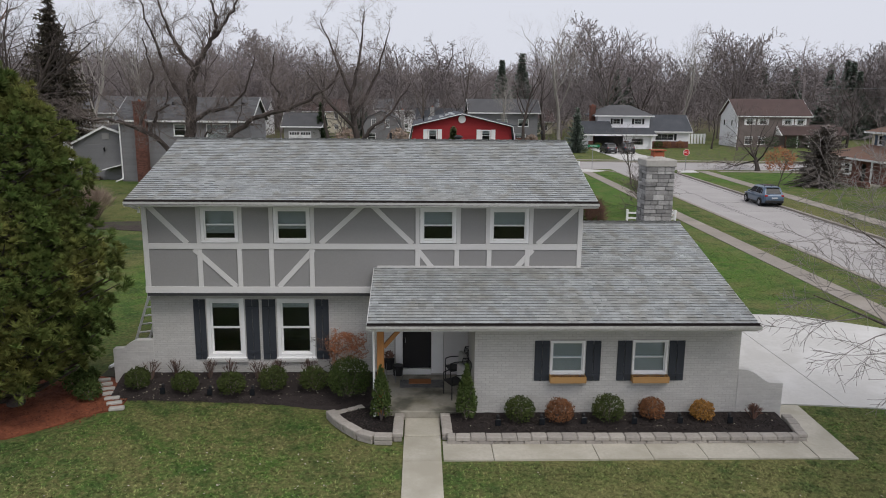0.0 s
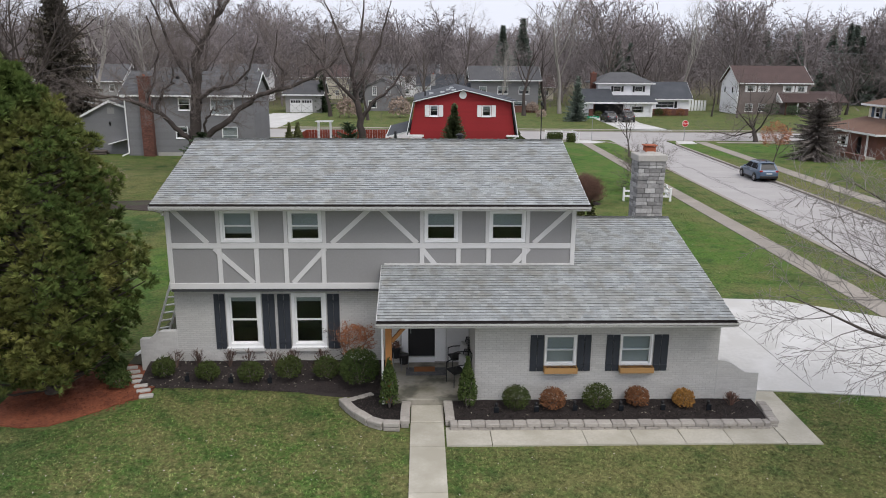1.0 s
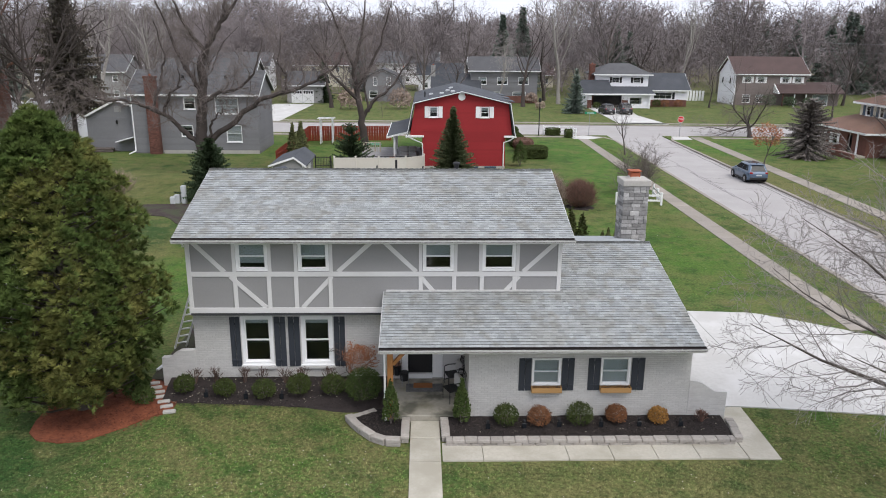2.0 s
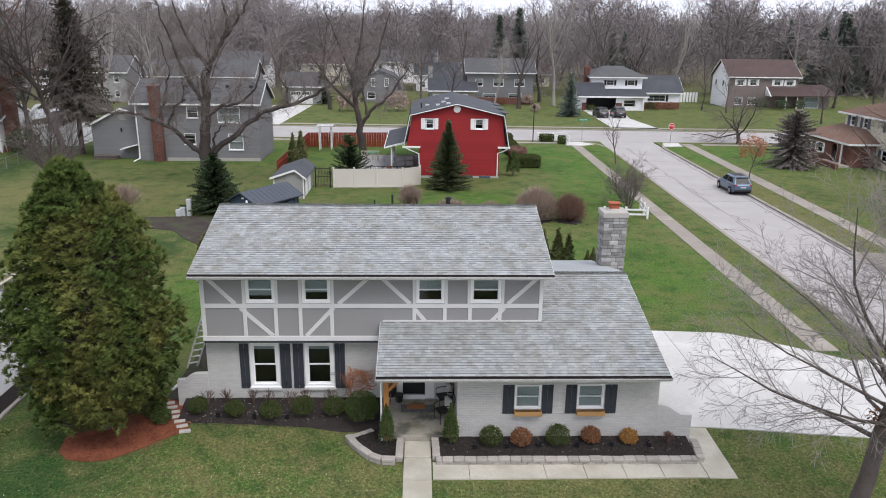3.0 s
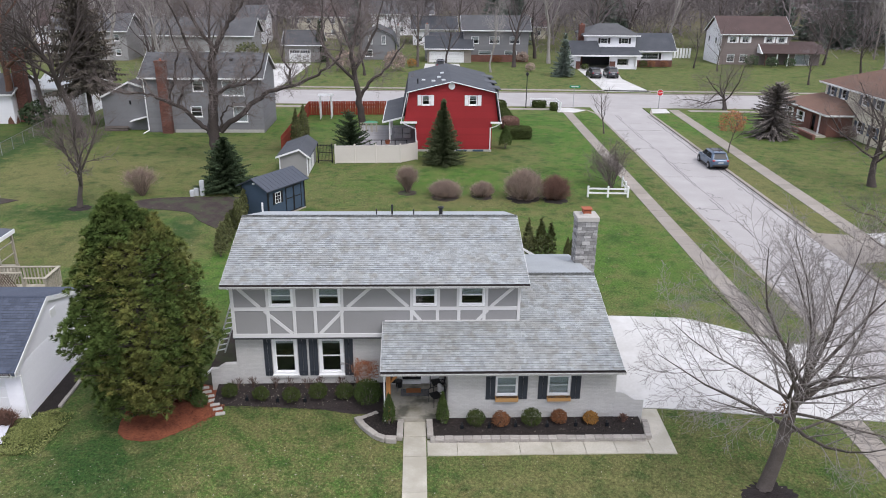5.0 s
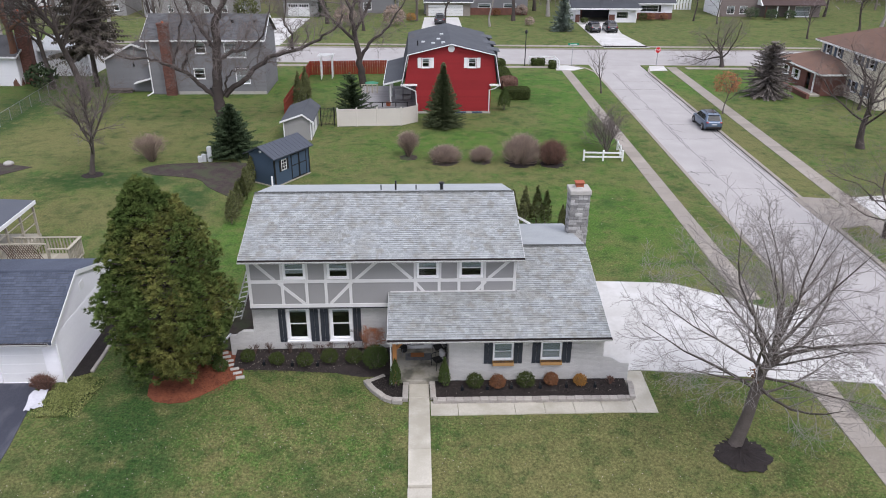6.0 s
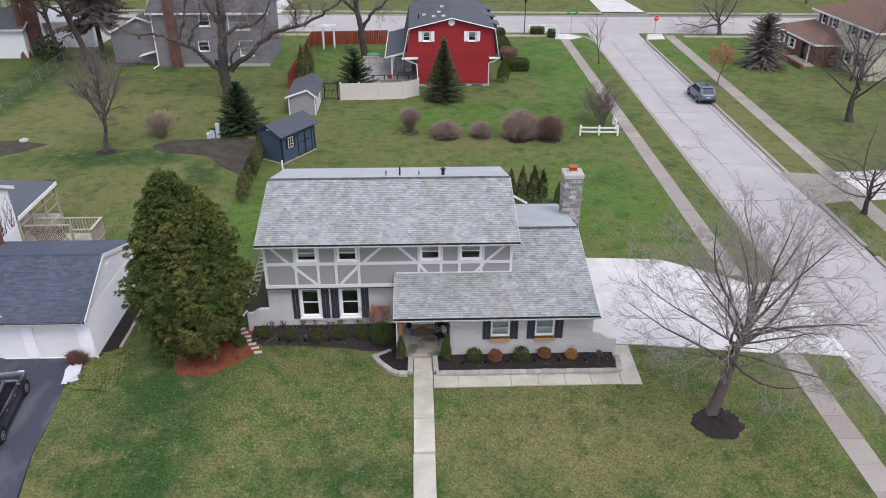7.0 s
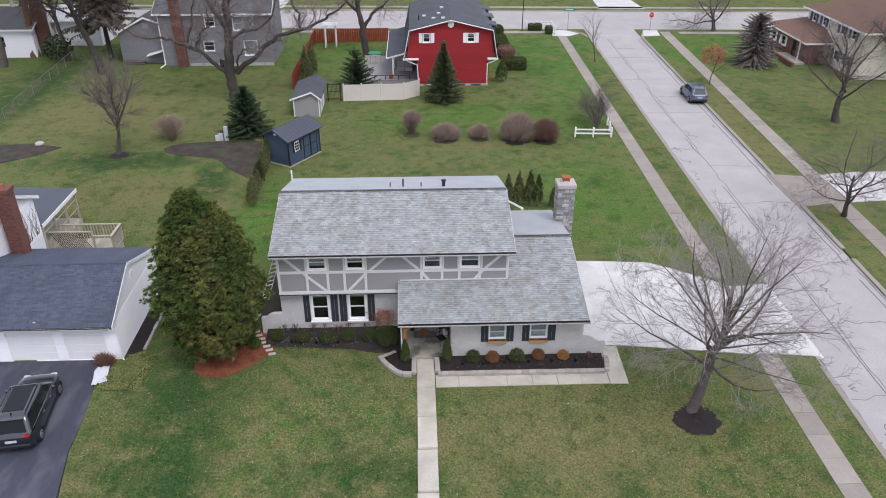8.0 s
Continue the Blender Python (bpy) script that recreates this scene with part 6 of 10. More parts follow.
part("deck_skirt", Geo().box(-16.2, 8.4, -0.1, -12.3, 10.05, 0.779), M_OLDWOOD, ndeck)
for x, y in ((-16.1, 8.4), (-13.4, 8.4), (-12.25, 8.4), (-12.25, 10.05), (-14.2, 10.05), (-16.1, 10.05)):
    part("rail_post", Geo().rbox(x - 0.05, y - 0.05, 0.84, x + 0.05, y + 0.05, 1.88), M_OLDWOOD, ndeck)
part("rail_top", Geo().rbox(-12.34, 8.3, 1.88, -12.16, 10.15, 1.94), M_OLDWOOD, ndeck)
part("rail_top", Geo().rbox(-16.15, 9.97, 1.88, -12.34, 10.13, 1.94), M_OLDWOOD, ndeck)
part("rail_top", Geo().rbox(-13.4, 8.32, 1.88, -12.34, 8.48, 1.94), M_OLDWOOD, ndeck)
for k in range(8):
    part("baluster", Geo().box(-12.29, 8.55 + k * 0.19, 0.9, -12.23, 8.61 + k * 0.19, 1.88), M_OLDWOOD, ndeck)
for k in range(19):
    part("baluster", Geo().box(-16.0 + k * 0.195, 10.02, 0.9, -15.94 + k * 0.195, 10.08, 1.88), M_OLDWOOD, ndeck)
part("lattice_frame", Geo().box(-16.15, 8.33, 2.2, -13.4, 8.4, 2.28).box(-16.15, 8.33, 0.8, -13.4, 8.4, 0.88).box(-13.48, 8.33, 0.88, -13.4, 8.4, 2.2), M_OLDWOOD, ndeck)
for k in range(14):
    part("lattice_slat", Geo().beam((-16.05 + k * 0.14, 8.37, 0.88), (-15.32 + k * 0.14, 8.37, 2.2), 0.012, 0.055, (0, 1, 0)), M_CANE, ndeck)
    part("lattice_slat", Geo().beam((-15.32 + k * 0.14, 8.352, 0.88), (-16.05 + k * 0.14, 8.352, 2.2), 0.012, 0.055, (0, 1, 0)), M_CANE, ndeck)
wr = thing("wreath", (-12.35, -2.1, 2.0), "round dried wreath with pale bow above the garage doors", "wreath")
rw = random.Random(77)
g = Geo()
for k in range(420):
    a, b = rw.uniform(0, 6.283), rw.uniform(0, 6.283)
    r = 0.24 + 0.09 * math.cos(b)
    p = Vector((-12.35 + r * math.cos(a), -2.12 + 0.06 * math.sin(b), 2.22 + r * math.sin(a)))
    q = Vector((rw.uniform(-0.07, 0.07), rw.uniform(-0.07, 0.02), rw.uniform(-0.07, 0.07)))
    g.add([p, p + Vector((0.015, 0, 0.01)), p + q], [(0, 1, 2)])
part("foliage", g, M_TANSHRUB, wr, clean=False)
part("bow", Geo().rbox(-12.42, -2.24, 2.3, -12.28, -2.2, 2.44, 0.03), M_CUSHION, wr, "pale bow")
wr.location.z = 2.22

# sheds
sh = thing("garden_shed", (-3.0, 26.1, 0), "slate-blue garden shed with dark ribbed roof", "shed")
ang = math.atan2(26.96 - 23.44, -0.79 + 3.06)


def sp_(u, v, z):
    """Shed coordinates: u along the long front from its near corner, v back from it."""
    return (-3.06 + u * math.cos(ang) - v * math.sin(ang), 23.44 + u * math.sin(ang) + v * math.cos(ang), z)


SHM = Matrix(((math.cos(ang), -math.sin(ang), 0, -3.06), (math.sin(ang), math.cos(ang), 0, 23.44), (0, 0, 1, 0), (0, 0, 0, 1)))
part("wall", Geo().box(0, 0, 0.1, 4.0, 2.62, 2.42).extrude([(0, 0, 2.42), (0, 2.62, 2.42), (0, 1.31, 3.04)], (4.0, 0, 0)).moved(SHM), M_BLUESIDE, sh, "slate-blue panel walls")
part("roof", Geo().extrude([(-0.32, -0.28, 2.36), (-0.32, 1.31, 3.14), (-0.32, 2.9, 2.36), (-0.32, 2.9, 2.29), (-0.32, 1.31, 3.06), (-0.32, -0.28, 2.29)], (4.62, 0, 0)).moved(SHM), M_NAVYMETAL, sh, "dark ribbed metal roof")
for k in range(12):
    u = -0.28 + k * 0.41
    part("roof_rib", Geo().beam((u, -0.28, 2.365), (u, 1.31, 3.145), 0.025, 0.02).moved(SHM), M_NAVYMETAL, sh)
for u, v in ((0, 0), (3.96, 0), (0, 2.58)):
    part("corner_board", Geo().box(u - 0.03, v - 0.03, 0.1, u + 0.07, v + 0.07, 2.36).moved(SHM), M_BLACK, sh)
part("skid", Geo().box(-0.05, -0.05, -0.05, 4.06, 2.67, 0.1).moved(SHM), M_OLDWOOD, sh)
dd = sub("door", sh, sp_(2.9, 0, 0.15), "double door with dark bracing")
for u0, u1 in ((1.85, 2.72), (2.74, 3.61)):
    part("door_leaf", Geo().rbox(u0, -0.035, 0.15, u1, -0.004, 2.15).moved(SHM), M_BLUESIDE, dd)
    part("door_trim", Geo().box(u0, -0.05, 0.15, u0 + 0.07, -0.036, 2.15).box(u1 - 0.07, -0.05, 0.15, u1, -0.036, 2.15).box(u0 + 0.07, -0.05, 0.15, u1 - 0.07, -0.036, 0.22).box(u0 + 0.07, -0.05, 2.07, u1 - 0.07, -0.036, 2.15).box(u0 + 0.07, -0.05, 1.2, u1 - 0.07, -0.036, 1.27).moved(SHM), M_BLACK, dd)
ww = sub("window", sh, sp_(1.05, 0, 1.0), "white-barred window between dark shutters")
part("pane", Geo().box(0.8, -0.02, 0.85, 1.35, -0.004, 1.65).moved(SHM @ Matrix.Translation((-0.05, 0, 0.33))), M_TINT, ww)
part("window_frame", Geo().box(0.78, -0.035, 0.83, 0.83, -0.021, 1.67).box(1.32, -0.035, 0.83, 1.37, -0.021, 1.67).box(0.83, -0.035, 0.83, 1.32, -0.021, 0.88).box(0.83, -0.035, 1.62, 1.32, -0.021, 1.67).box(1.06, -0.035, 0.88, 1.09, -0.021, 1.62).box(0.83, -0.036, 1.1, 1.32, -0.022, 1.13).box(0.83, -0.036, 1.36, 1.32, -0.022, 1.39).moved(SHM @ Matrix.Translation((-0.05, 0, 0.33))), M_WHITE, ww)
for u in (0.56, 1.4):
    part("shutter", Geo().rbox(u, -0.04, 0.8, u + 0.2, -0.004, 1.7).moved(SHM @ Matrix.Translation((-0.05, 0, 0.33))), M_BLACK, ww)

s2 = thing("garden_shed", (-3.1, 38.5, 0), "grey garden shed with dark shingles and white trim", "shed")
part("gable_lamp", Geo().rbox(-0.1, 1.2, 2.62, -0.004, 1.42, 2.74, 0.02).moved(SHM), M_WHITE, sh, "small white gable lamp")
part("wall", Geo().box(-4.4, 36, -0.1, -1.9, 41.6, 1.85).extrude([(-4.4, 36, 1.85), (-1.9, 36, 1.85), (-2.6, 36, 2.35)], (0, 5.6, 0)), M_SHEDGREY, s2)
part("roof", Geo().extrude([(-4.65, 35.8, 1.8), (-2.6, 35.8, 2.5), (-1.65, 35.8, 1.75), (-1.65, 35.8, 1.68), (-2.6, 35.8, 2.42), (-4.65, 35.8, 1.73)], (0, 6.1, 0)), M_DARKSHINGLE, s2, "dark shingle roof")
part("rake_board", Geo().extrude([(-4.68, 35.77, 1.66), (-2.6, 35.77, 2.36), (-2.6, 35.77, 2.52), (-4.68, 35.77, 1.82)], (0, 0.028, 0)).extrude([(-1.62, 35.77, 1.6), (-2.6, 35.77, 2.36), (-2.6, 35.77, 2.52), (-1.62, 35.77, 1.77)], (0, 0.028, 0)), M_WHITE, s2)
for x in (-4.42, -1.97):
    part("corner_board", Geo().box(x, 35.97, -0.1, x + 0.09, 36.06, 1.8), M_WHITE, s2)
for y in (36.6, 38.4):
    part("door", Geo().rbox(-1.88, y, 0.1, -1.84, y + 1.3, 1.6), M_WHITE, s2, "white side door")

# fences
vf = thing("vinyl_fence", (4, 41, 0), "cream vinyl privacy fence round the patio", "fence")
pts = [(0.1, 40.5), (1.95, 40.58), (3.95, 40.66), (6.3, 40.8), (7.9, 42.1)]
for (xa, ya), (xb, yb) in zip(pts, pts[1:]):
    part("panel", Geo().beam((xa, ya, 0.85), (xb, yb, 0.85), 0.05, 1.6), M_VINYLFENCE, vf)
    part("rail", Geo().beam((xa, ya, 1.68), (xb, yb, 1.68), 0.09, 0.09), M_VINYLFENCE, vf)
    part("rail", Geo().beam((xa, ya, 0.1), (xb, yb, 0.1), 0.09, 0.12), M_VINYLFENCE, vf)
for x, y in pts:
    p = part("post", Geo().rbox(x - 0.065, y - 0.065, -0.1, x + 0.065, y + 0.065, 1.8), M_VINYLFENCE, vf)
    part("post_cap", Geo().tube([(x, y, 1.802), (x, y, 1.84), (x, y, 1.9)], [0.1, 0.1, 0.01], 4), M_VINYLFENCE, p)
rf = thing("board_fence", (-4, 60, 0), "red-stained board fence round the back yard", "fence")
run = [(-5.7, 44.5), (-5.6, 64.6), (4.1, 65.2)]
for (xa, ya), (xb, yb) in zip(run, run[1:]):
    L = math.hypot(xb - xa, yb - ya)
    n = int(L / 0.3)
    for k in range(n):
        a, b = k / n, (k + 0.9) / n
        part("board", Geo().beam((xa + (xb - xa) * a, ya + (yb - ya) * a, 0.85), (xa + (xb - xa) * b, ya + (yb - ya) * b, 0.85), 0.03, 1.75), M_REDFENCE, rf)
    part("rail", Geo().beam((xa + 0.04, ya - 0.04, 1.3), (xb + 0.04, yb - 0.04, 1.3), 0.05, 0.09), M_REDFENCE, rf)
pg = thing("garden_arbour", (-3.2, 62.4, 0), "white slatted garden arbour", "arbour")
for x, y in ((-3.9, 61.9), (-3.9, 63.0), (-2.6, 62.3), (-2.6, 63.4)):
    part("post", Geo().rbox(x - 0.06, y - 0.06, 0, x + 0.06, y + 0.06, 2.7), M_WHITE, pg)
for x in (-3.9, -2.6):
    y = 61.9 if x < -3 else 62.3
    part("top_beam", Geo().rbox(x - 0.05, y - 0.3, 2.7, x + 0.05, y + 1.5, 2.84), M_WHITE, pg)
    for k in range(7):
        part("side_slat", Geo().box(x - 0.02, y + 0.06, 0.4 + k * 0.35, x + 0.02, y + 1.05, 0.46 + k * 0.35), M_WHITE, pg)
for k in range(7):
    part("top_slat", Geo().box(-4.2, 61.75 + k * 0.24, 2.841, -2.3, 61.83 + k * 0.24, 2.9), M_WHITE, pg)
cf = thing("rail_fence", (24, 30, 0), "white two-rail corner fence", "fence")
cp = [(22.1, 29.65), (23.75, 29.55), (25.4, 29.45), (25.6, 31.0), (25.75, 32.6)]
for x, y in cp:
    part("post", Geo().rbox(x - 0.07, y - 0.07, -0.1, x + 0.07, y + 0.07, 0.95), M_WHITE, cf)
for (xa, ya), (xb, yb) in zip(cp, cp[1:]):
    for z in (0.35, 0.72):
        part("rail", Geo().beam((xa, ya, z), (xb, yb, z), 0.05, 0.13), M_WHITE, cf)
cl = thing("chain_link_fence", (-33, 46, 0), "thin grey chain-link fence", "fence")
for k in range(9):
    x, y = -32.1 - 1.6 * k / 8, 35.6 + 20.7 * k / 8
    part("post", Geo().tube([(x, y, 0), (x, y, 1.25)], [0.03, 0.03], 6), M_STEEL, cl)
part("top_rail", Geo().tube([(-32.1, 35.6, 1.22), (-33.7, 56.3, 1.22)], [0.02, 0.02], 6), M_STEEL, cl)
g = Geo()
for k in range(150):
    a = k / 150
    x, y = -32.1 - 1.6 * a, 35.6 + 20.7 * a
    for dy in (0.9, -0.9):
        g.tube([(x, y, 0.02), (x - 0.07 * dy, y + dy, 1.2)], [0.0022, 0.0022], 3, False)
part("wire_mesh", g, M_POLE, cl, clean=False)["kind"] = "stuff"
wf = thing("corner_screen", (25.5, 68.5, 0), "white lattice corner fence with clipped hedges", "fence")
for x, y in ((23.2, 70.9), (25.2, 70.9), (26.6, 70.9), (26.7, 69.4), (26.75, 67.9)):
    part("post", Geo().rbox(x - 0.07, y - 0.07, 0, x + 0.07, y + 0.07, 1.2), M_WHITE, wf)
for a, b in (((23.2, 70.9), (26.6, 70.9)), ((26.65, 70.9), (26.75, 67.9))):
    for z in (0.4, 0.75, 1.1):
        part("rail", Geo().beam((*a, z), (*b, z), 0.05, 0.1), M_WHITE, wf)

# metal gate between the shed and the vinyl fence
gate = thing("metal_gate", (-0.9, 40.7, 0), "black metal garden gate beside the vinyl fence", "gate")
for x in (-1.55, -0.22):
    part("gate_post", Geo().rbox(x - 0.05, 40.65, -0.1, x + 0.05, 40.75, 1.9, 0.01), M_BLACK, gate)
for z in (0.2, 1.0, 1.7):
    part("gate_rail", Geo().box(-1.5, 40.68, z, -0.27, 40.72, z + 0.05), M_BLACK, gate)
for k in range(9):
    part("gate_bar", Geo().box(-1.42 + k * 0.135, 40.69, 0.15, -1.395 + k * 0.135, 40.71, 1.85), M_BLACK, gate)


# ---- trees and planting ----
def turned(d, angle, az):
    """The direction d tilted by angle towards the azimuth az round it."""
    s = d.orthogonal().normalized()
    s = Matrix.Rotation(az, 3, d) @ s
    return (Matrix.Rotation(angle, 3, s) @ d).normalized()


def limb(out, rnd, p, d, length, r, level, kids, lift, wig, ratio, spread, tip=0.25, start=0.3, slim=(0.5, 0.68)):
    n = (6, 5, 4, 3, 2, 2)[min(level, 5)]
    pts, rad = [p.copy()], [r]
    for i in range(n):
        d = (d + Vector((rnd.gauss(0, wig), rnd.gauss(0, wig), rnd.gauss(0, wig) + lift[min(level, len(lift) - 1)]))).normalized()
        pts.append(pts[-1] + d * (length / n))
        rad.append(max(r * (1 - (1 - tip) * (i + 1) / n), 0.004))
    out.append((level, pts, rad))
    if level >= len(kids):
        return
    k = kids[level]
    for j in range(k):
        t = start + (1 - start) * (j + rnd.random() * 0.8) / k if level else start + (1 - start) * (j + 0.5) / k
        t = min(t, 0.999)
        i = min(int(t * n), n - 1)
        f = t * n - i
        q = pts[i].lerp(pts[i + 1], f)
        dd = (pts[i + 1] - pts[i]).normalized()
        a = radians(rnd.uniform(*spread[min(level, len(spread) - 1)]))
        cd = turned(dd, a, j * 2.4 + rnd.uniform(-0.7, 0.7))
        limb(out, rnd, q, cd, length * ratio[min(level, len(ratio) - 1)] * rnd.uniform(0.75, 1.15) * (1.15 - 0.45 * t), max(rad[i] * rnd.uniform(*slim), 0.006), level + 1, kids, lift, wig, ratio, spread, tip, 0.2, slim)


def tree_geo(seed, h, r, kids=(8, 6, 5, 4), lift=(0.05, 0.12, 0.06, 0.03), wig=0.12, ratio=(0.75, 0.55, 0.5, 0.5), spread=((30, 60), (25, 60), (25, 65)), lean=(0, 0), start=0.35, split=2, trunk=0.55, thin=1.0, slim=(0.5, 0.68), ribbon=9):
    rnd = random.Random(seed)
    out = []
    limb(out, rnd, Vector((0, 0, -0.15)), Vector((lean[0], lean[1], 1)).normalized(), h * trunk, r, 0, kids, lift, wig, ratio, spread, 0.3, start, slim)
    body, crown = Geo(), Geo()
    top = max(p.z for _, pts, _ in out for p in pts)
    s = h / top
    for level, pts, rad in out:
        q = [Vector((p.x * s, p.y * s, p.z * s if p.z > 0 else p.z)) for p in pts]
        if level == 0:
            rad = [rad[0] * 1.35] + rad[1:]
        if level >= ribbon:
            e = (q[-1] - q[0]).orthogonal().normalized() * max(rad[0] * thin, (0.004 if h > 2 else 0.0011) * s)
            crown.add([q[0] - e, q[0] + e, q[-1]], [(0, 1, 2)])
            continue
        (body if level < split else crown).tube(q, [x * (1 if level < split else thin) for x in rad], (9, 7, 5, 3, 3, 3)[min(level, 5)], False)
    return body, crown


def plant_tree(name, loc, geos, bark, twig, label, category="tree", group="", extra=None):
    t = thing(name, loc, label, category, group)
    for nm, g, m in (("trunk", geos[0], bark), ("crown", geos[1], twig)):
        part(nm, Geo().add([(x + loc[0], y + loc[1], z + loc[2]) for x, y, z in g.v], g.f), m, t, clean=False, smooth=True)
    return t


# the young tree in the front lawn, in its mulch ring
def fan_tree(seed, fork, centre, wide, tall, r, limbs, lean, twig=(9, 6, 5)):
    """A short trunk whose limbs fan out to a broad rounded crown, low ones level and high ones upright, set with fine side twigs."""
    rnd = random.Random(seed)
    body, crown, out = Geo(), Geo(), []
    pts = [Vector((lean * z / fork, 0.0, z)) + Vector((rnd.gauss(0, 0.03), rnd.gauss(0, 0.03), 0)) for z in (-0.45, 0.0, 0.3, fork * 0.45, fork * 0.8, fork, fork * 1.3, fork * 1.75)]
    body.tube(pts, [r * 1.8, r * 1.45, r * 1.1, r * 0.95, r * 0.88, r * 0.72, r * 0.42, r * 0.15], 12, False)
    for k in range(limbs):
        f = (k + 0.5) / limbs
        z = fork * (0.66 + 0.72 * f ** 0.6)
        base = Vector((lean * z / fork, 0, z))
        el = radians(-4 + 80 * f ** 0.9 + rnd.uniform(-8, 8))
        a = k * 2.399 + rnd.uniform(-0.4, 0.4)
        d = Vector((math.cos(a) * math.cos(el), math.sin(a) * math.cos(el), math.sin(el)))
        q = (base.z - centre) / tall
        qa = (d.x * d.x + d.y * d.y) / wide ** 2 + (d.z / tall) ** 2
        qb = q * d.z / tall
        w = (-qb + math.sqrt(max(0.0, qb * qb - qa * (q * q - 1)))) / qa
        limb(out, rnd, base, d, w * rnd.uniform(0.8, 1.0), r * rnd.uniform(0.22, 0.42), 1, (0,) + twig, (0.0, 0.07 if f < 0.3 else -0.01, 0.03, 0.01, 0.0), 0.12, (0.5, 0.46, 0.46, 0.5), ((30, 60), (26, 50), (26, 55), (25, 60)), 0.14, 0.22, (0.34, 0.52))
    for level, p, q in out:
        (body if level < 2 else crown).tube(p, [max(x, 0.0046) for x in q], (9, 6, 4, 3, 3)[min(level, 4)], False)
    return body, crown


plant_tree("bare_tree", (20.78, -7.05, -0.25), fan_tree(14, 3.6, 4.9, 5.6, 5.5, 0.25, 23, 0.5, (11, 7, 5)), M_BARK, M_FINETWIG, "bare grey-barked shade tree in a dark mulch ring")


def mound(cx, cy, r, top, seed, rough=0.16, n=40, rings=7):
    """A low ragged heap, highest in its middle."""
    rnd = random.Random(seed)
    g = Geo()
    g.v.append((cx, cy, top))
    for j in range(1, rings + 1):
        for i in range(n):
            a = 2 * math.pi * i / n
            e = 1 + rough * noise.noise((math.cos(a) * 2.2 + seed, math.sin(a) * 2.2, 0)) + (rough * 0.7 * rnd.uniform(-1, 1) if j > 4 else 0)
            q = r * e * j / rings
            g.v.append((cx + q * math.cos(a), cy + q * math.sin(a), lawn_z(cx, cy) - 0.02 + (top + 0.02) * (1 - (j / rings) ** 3) + (0.02 * rnd.uniform(-1, 1) if j < rings else 0)))
    g.f += [(0, 1 + i, 1 + (i + 1) % n) for i in range(n)]
    for j in range(rings - 1):
        for i in range(n):
            a, b = 1 + j * n + i, 1 + j * n + (i + 1) % n
            g.f.append((a, a + n, b + n, b))
    return g


single("mulch_ring", mound(20.85, -7.45, 1.25, 0.06, 5, 0.09, 60), M_SOIL, "ragged ring of dark bark mulch round the tree", "mulch", loc=(20.85, -7.45, 0))
rn = random.Random(9)
nest = Geo()
for k in range(120):
    p = Vector((20.98 + rn.gauss(0, 0.12), -6.95 + rn.gauss(0, 0.12), 3.3 + rn.gauss(0, 0.16)))
    nest.add([p, p + Vector((rn.uniform(-0.09, 0.09), rn.uniform(-0.09, 0.09), rn.uniform(-0.09, 0.09))), p + Vector((rn.uniform(-0.09, 0.09), rn.uniform(-0.09, 0.09), rn.uniform(-0.05, 0.09)))], [(0, 1, 2)])
single("dead_leaves", nest, M_BARBERRY, "clump of dead leaves caught in the fork of the bare tree", "leaves", kind="stuff")

# large trees behind the house
M_RUSTBARK = mat("red_brown_bark", (0.2, 0.1, 0.065), (0.11, 0.06, 0.045), 2.0, 14.0, 0.95, 1.0, 18.0)


def shaped_tree(seed, leaders, kids=(0, 0, 7, 7), every=0.62, reach=3.3):
    """A tree whose leaders follow the given bends; side limbs and twigs grow from them."""
    rnd = random.Random(seed)
    body, out = Geo(), []
    for pts, r0, r1 in leaders:
        line = []
        for a, b in zip(pts, pts[1:]):
            for i in range(4):
                line.append(Vector(a).lerp(Vector(b), i / 4) + Vector((rnd.gauss(0, 0.08), rnd.gauss(0, 0.08), rnd.gauss(0, 0.06))))
        line.append(Vector(pts[-1]))
        n = len(line) - 1
        rad = [r0 + (r1 - r0) * i / n for i in range(n + 1)]
        body.tube(line, rad, 9, False)
        for i in range(n):
            if line[i].z < 4.2:
                continue
            for k in range(max(1, round((line[i + 1] - line[i]).length / every))):
                d = turned((line[i + 1] - line[i]).normalized(), radians(rnd.uniform(30, 75)), rnd.uniform(0, 6.28))
                limb(out, rnd, line[i].lerp(line[i + 1], rnd.random()), (d + Vector((0, 0, 0.45))).normalized(), reach * rnd.uniform(0.6, 1.2), min(rad[i] * 0.36, 0.06), 2, kids + (5,), (0.03, 0.05, 0.06, 0.03), 0.3, (0.5, 0.5, 0.55, 0.5), ((30, 65), (30, 65), (28, 65)), 0.25, 0.2)
    crown = Geo()
    for level, pts, rad in out:
        if level > 3:
            e = (pts[-1] - pts[0]).orthogonal().normalized() * 0.008
            crown.add([pts[0] - e, pts[0] + e, pts[-1]], [(0, 1, 2)])
        else:
            crown.tube(pts, rad, 4 if level == 2 else 3, False)
    return body, crown


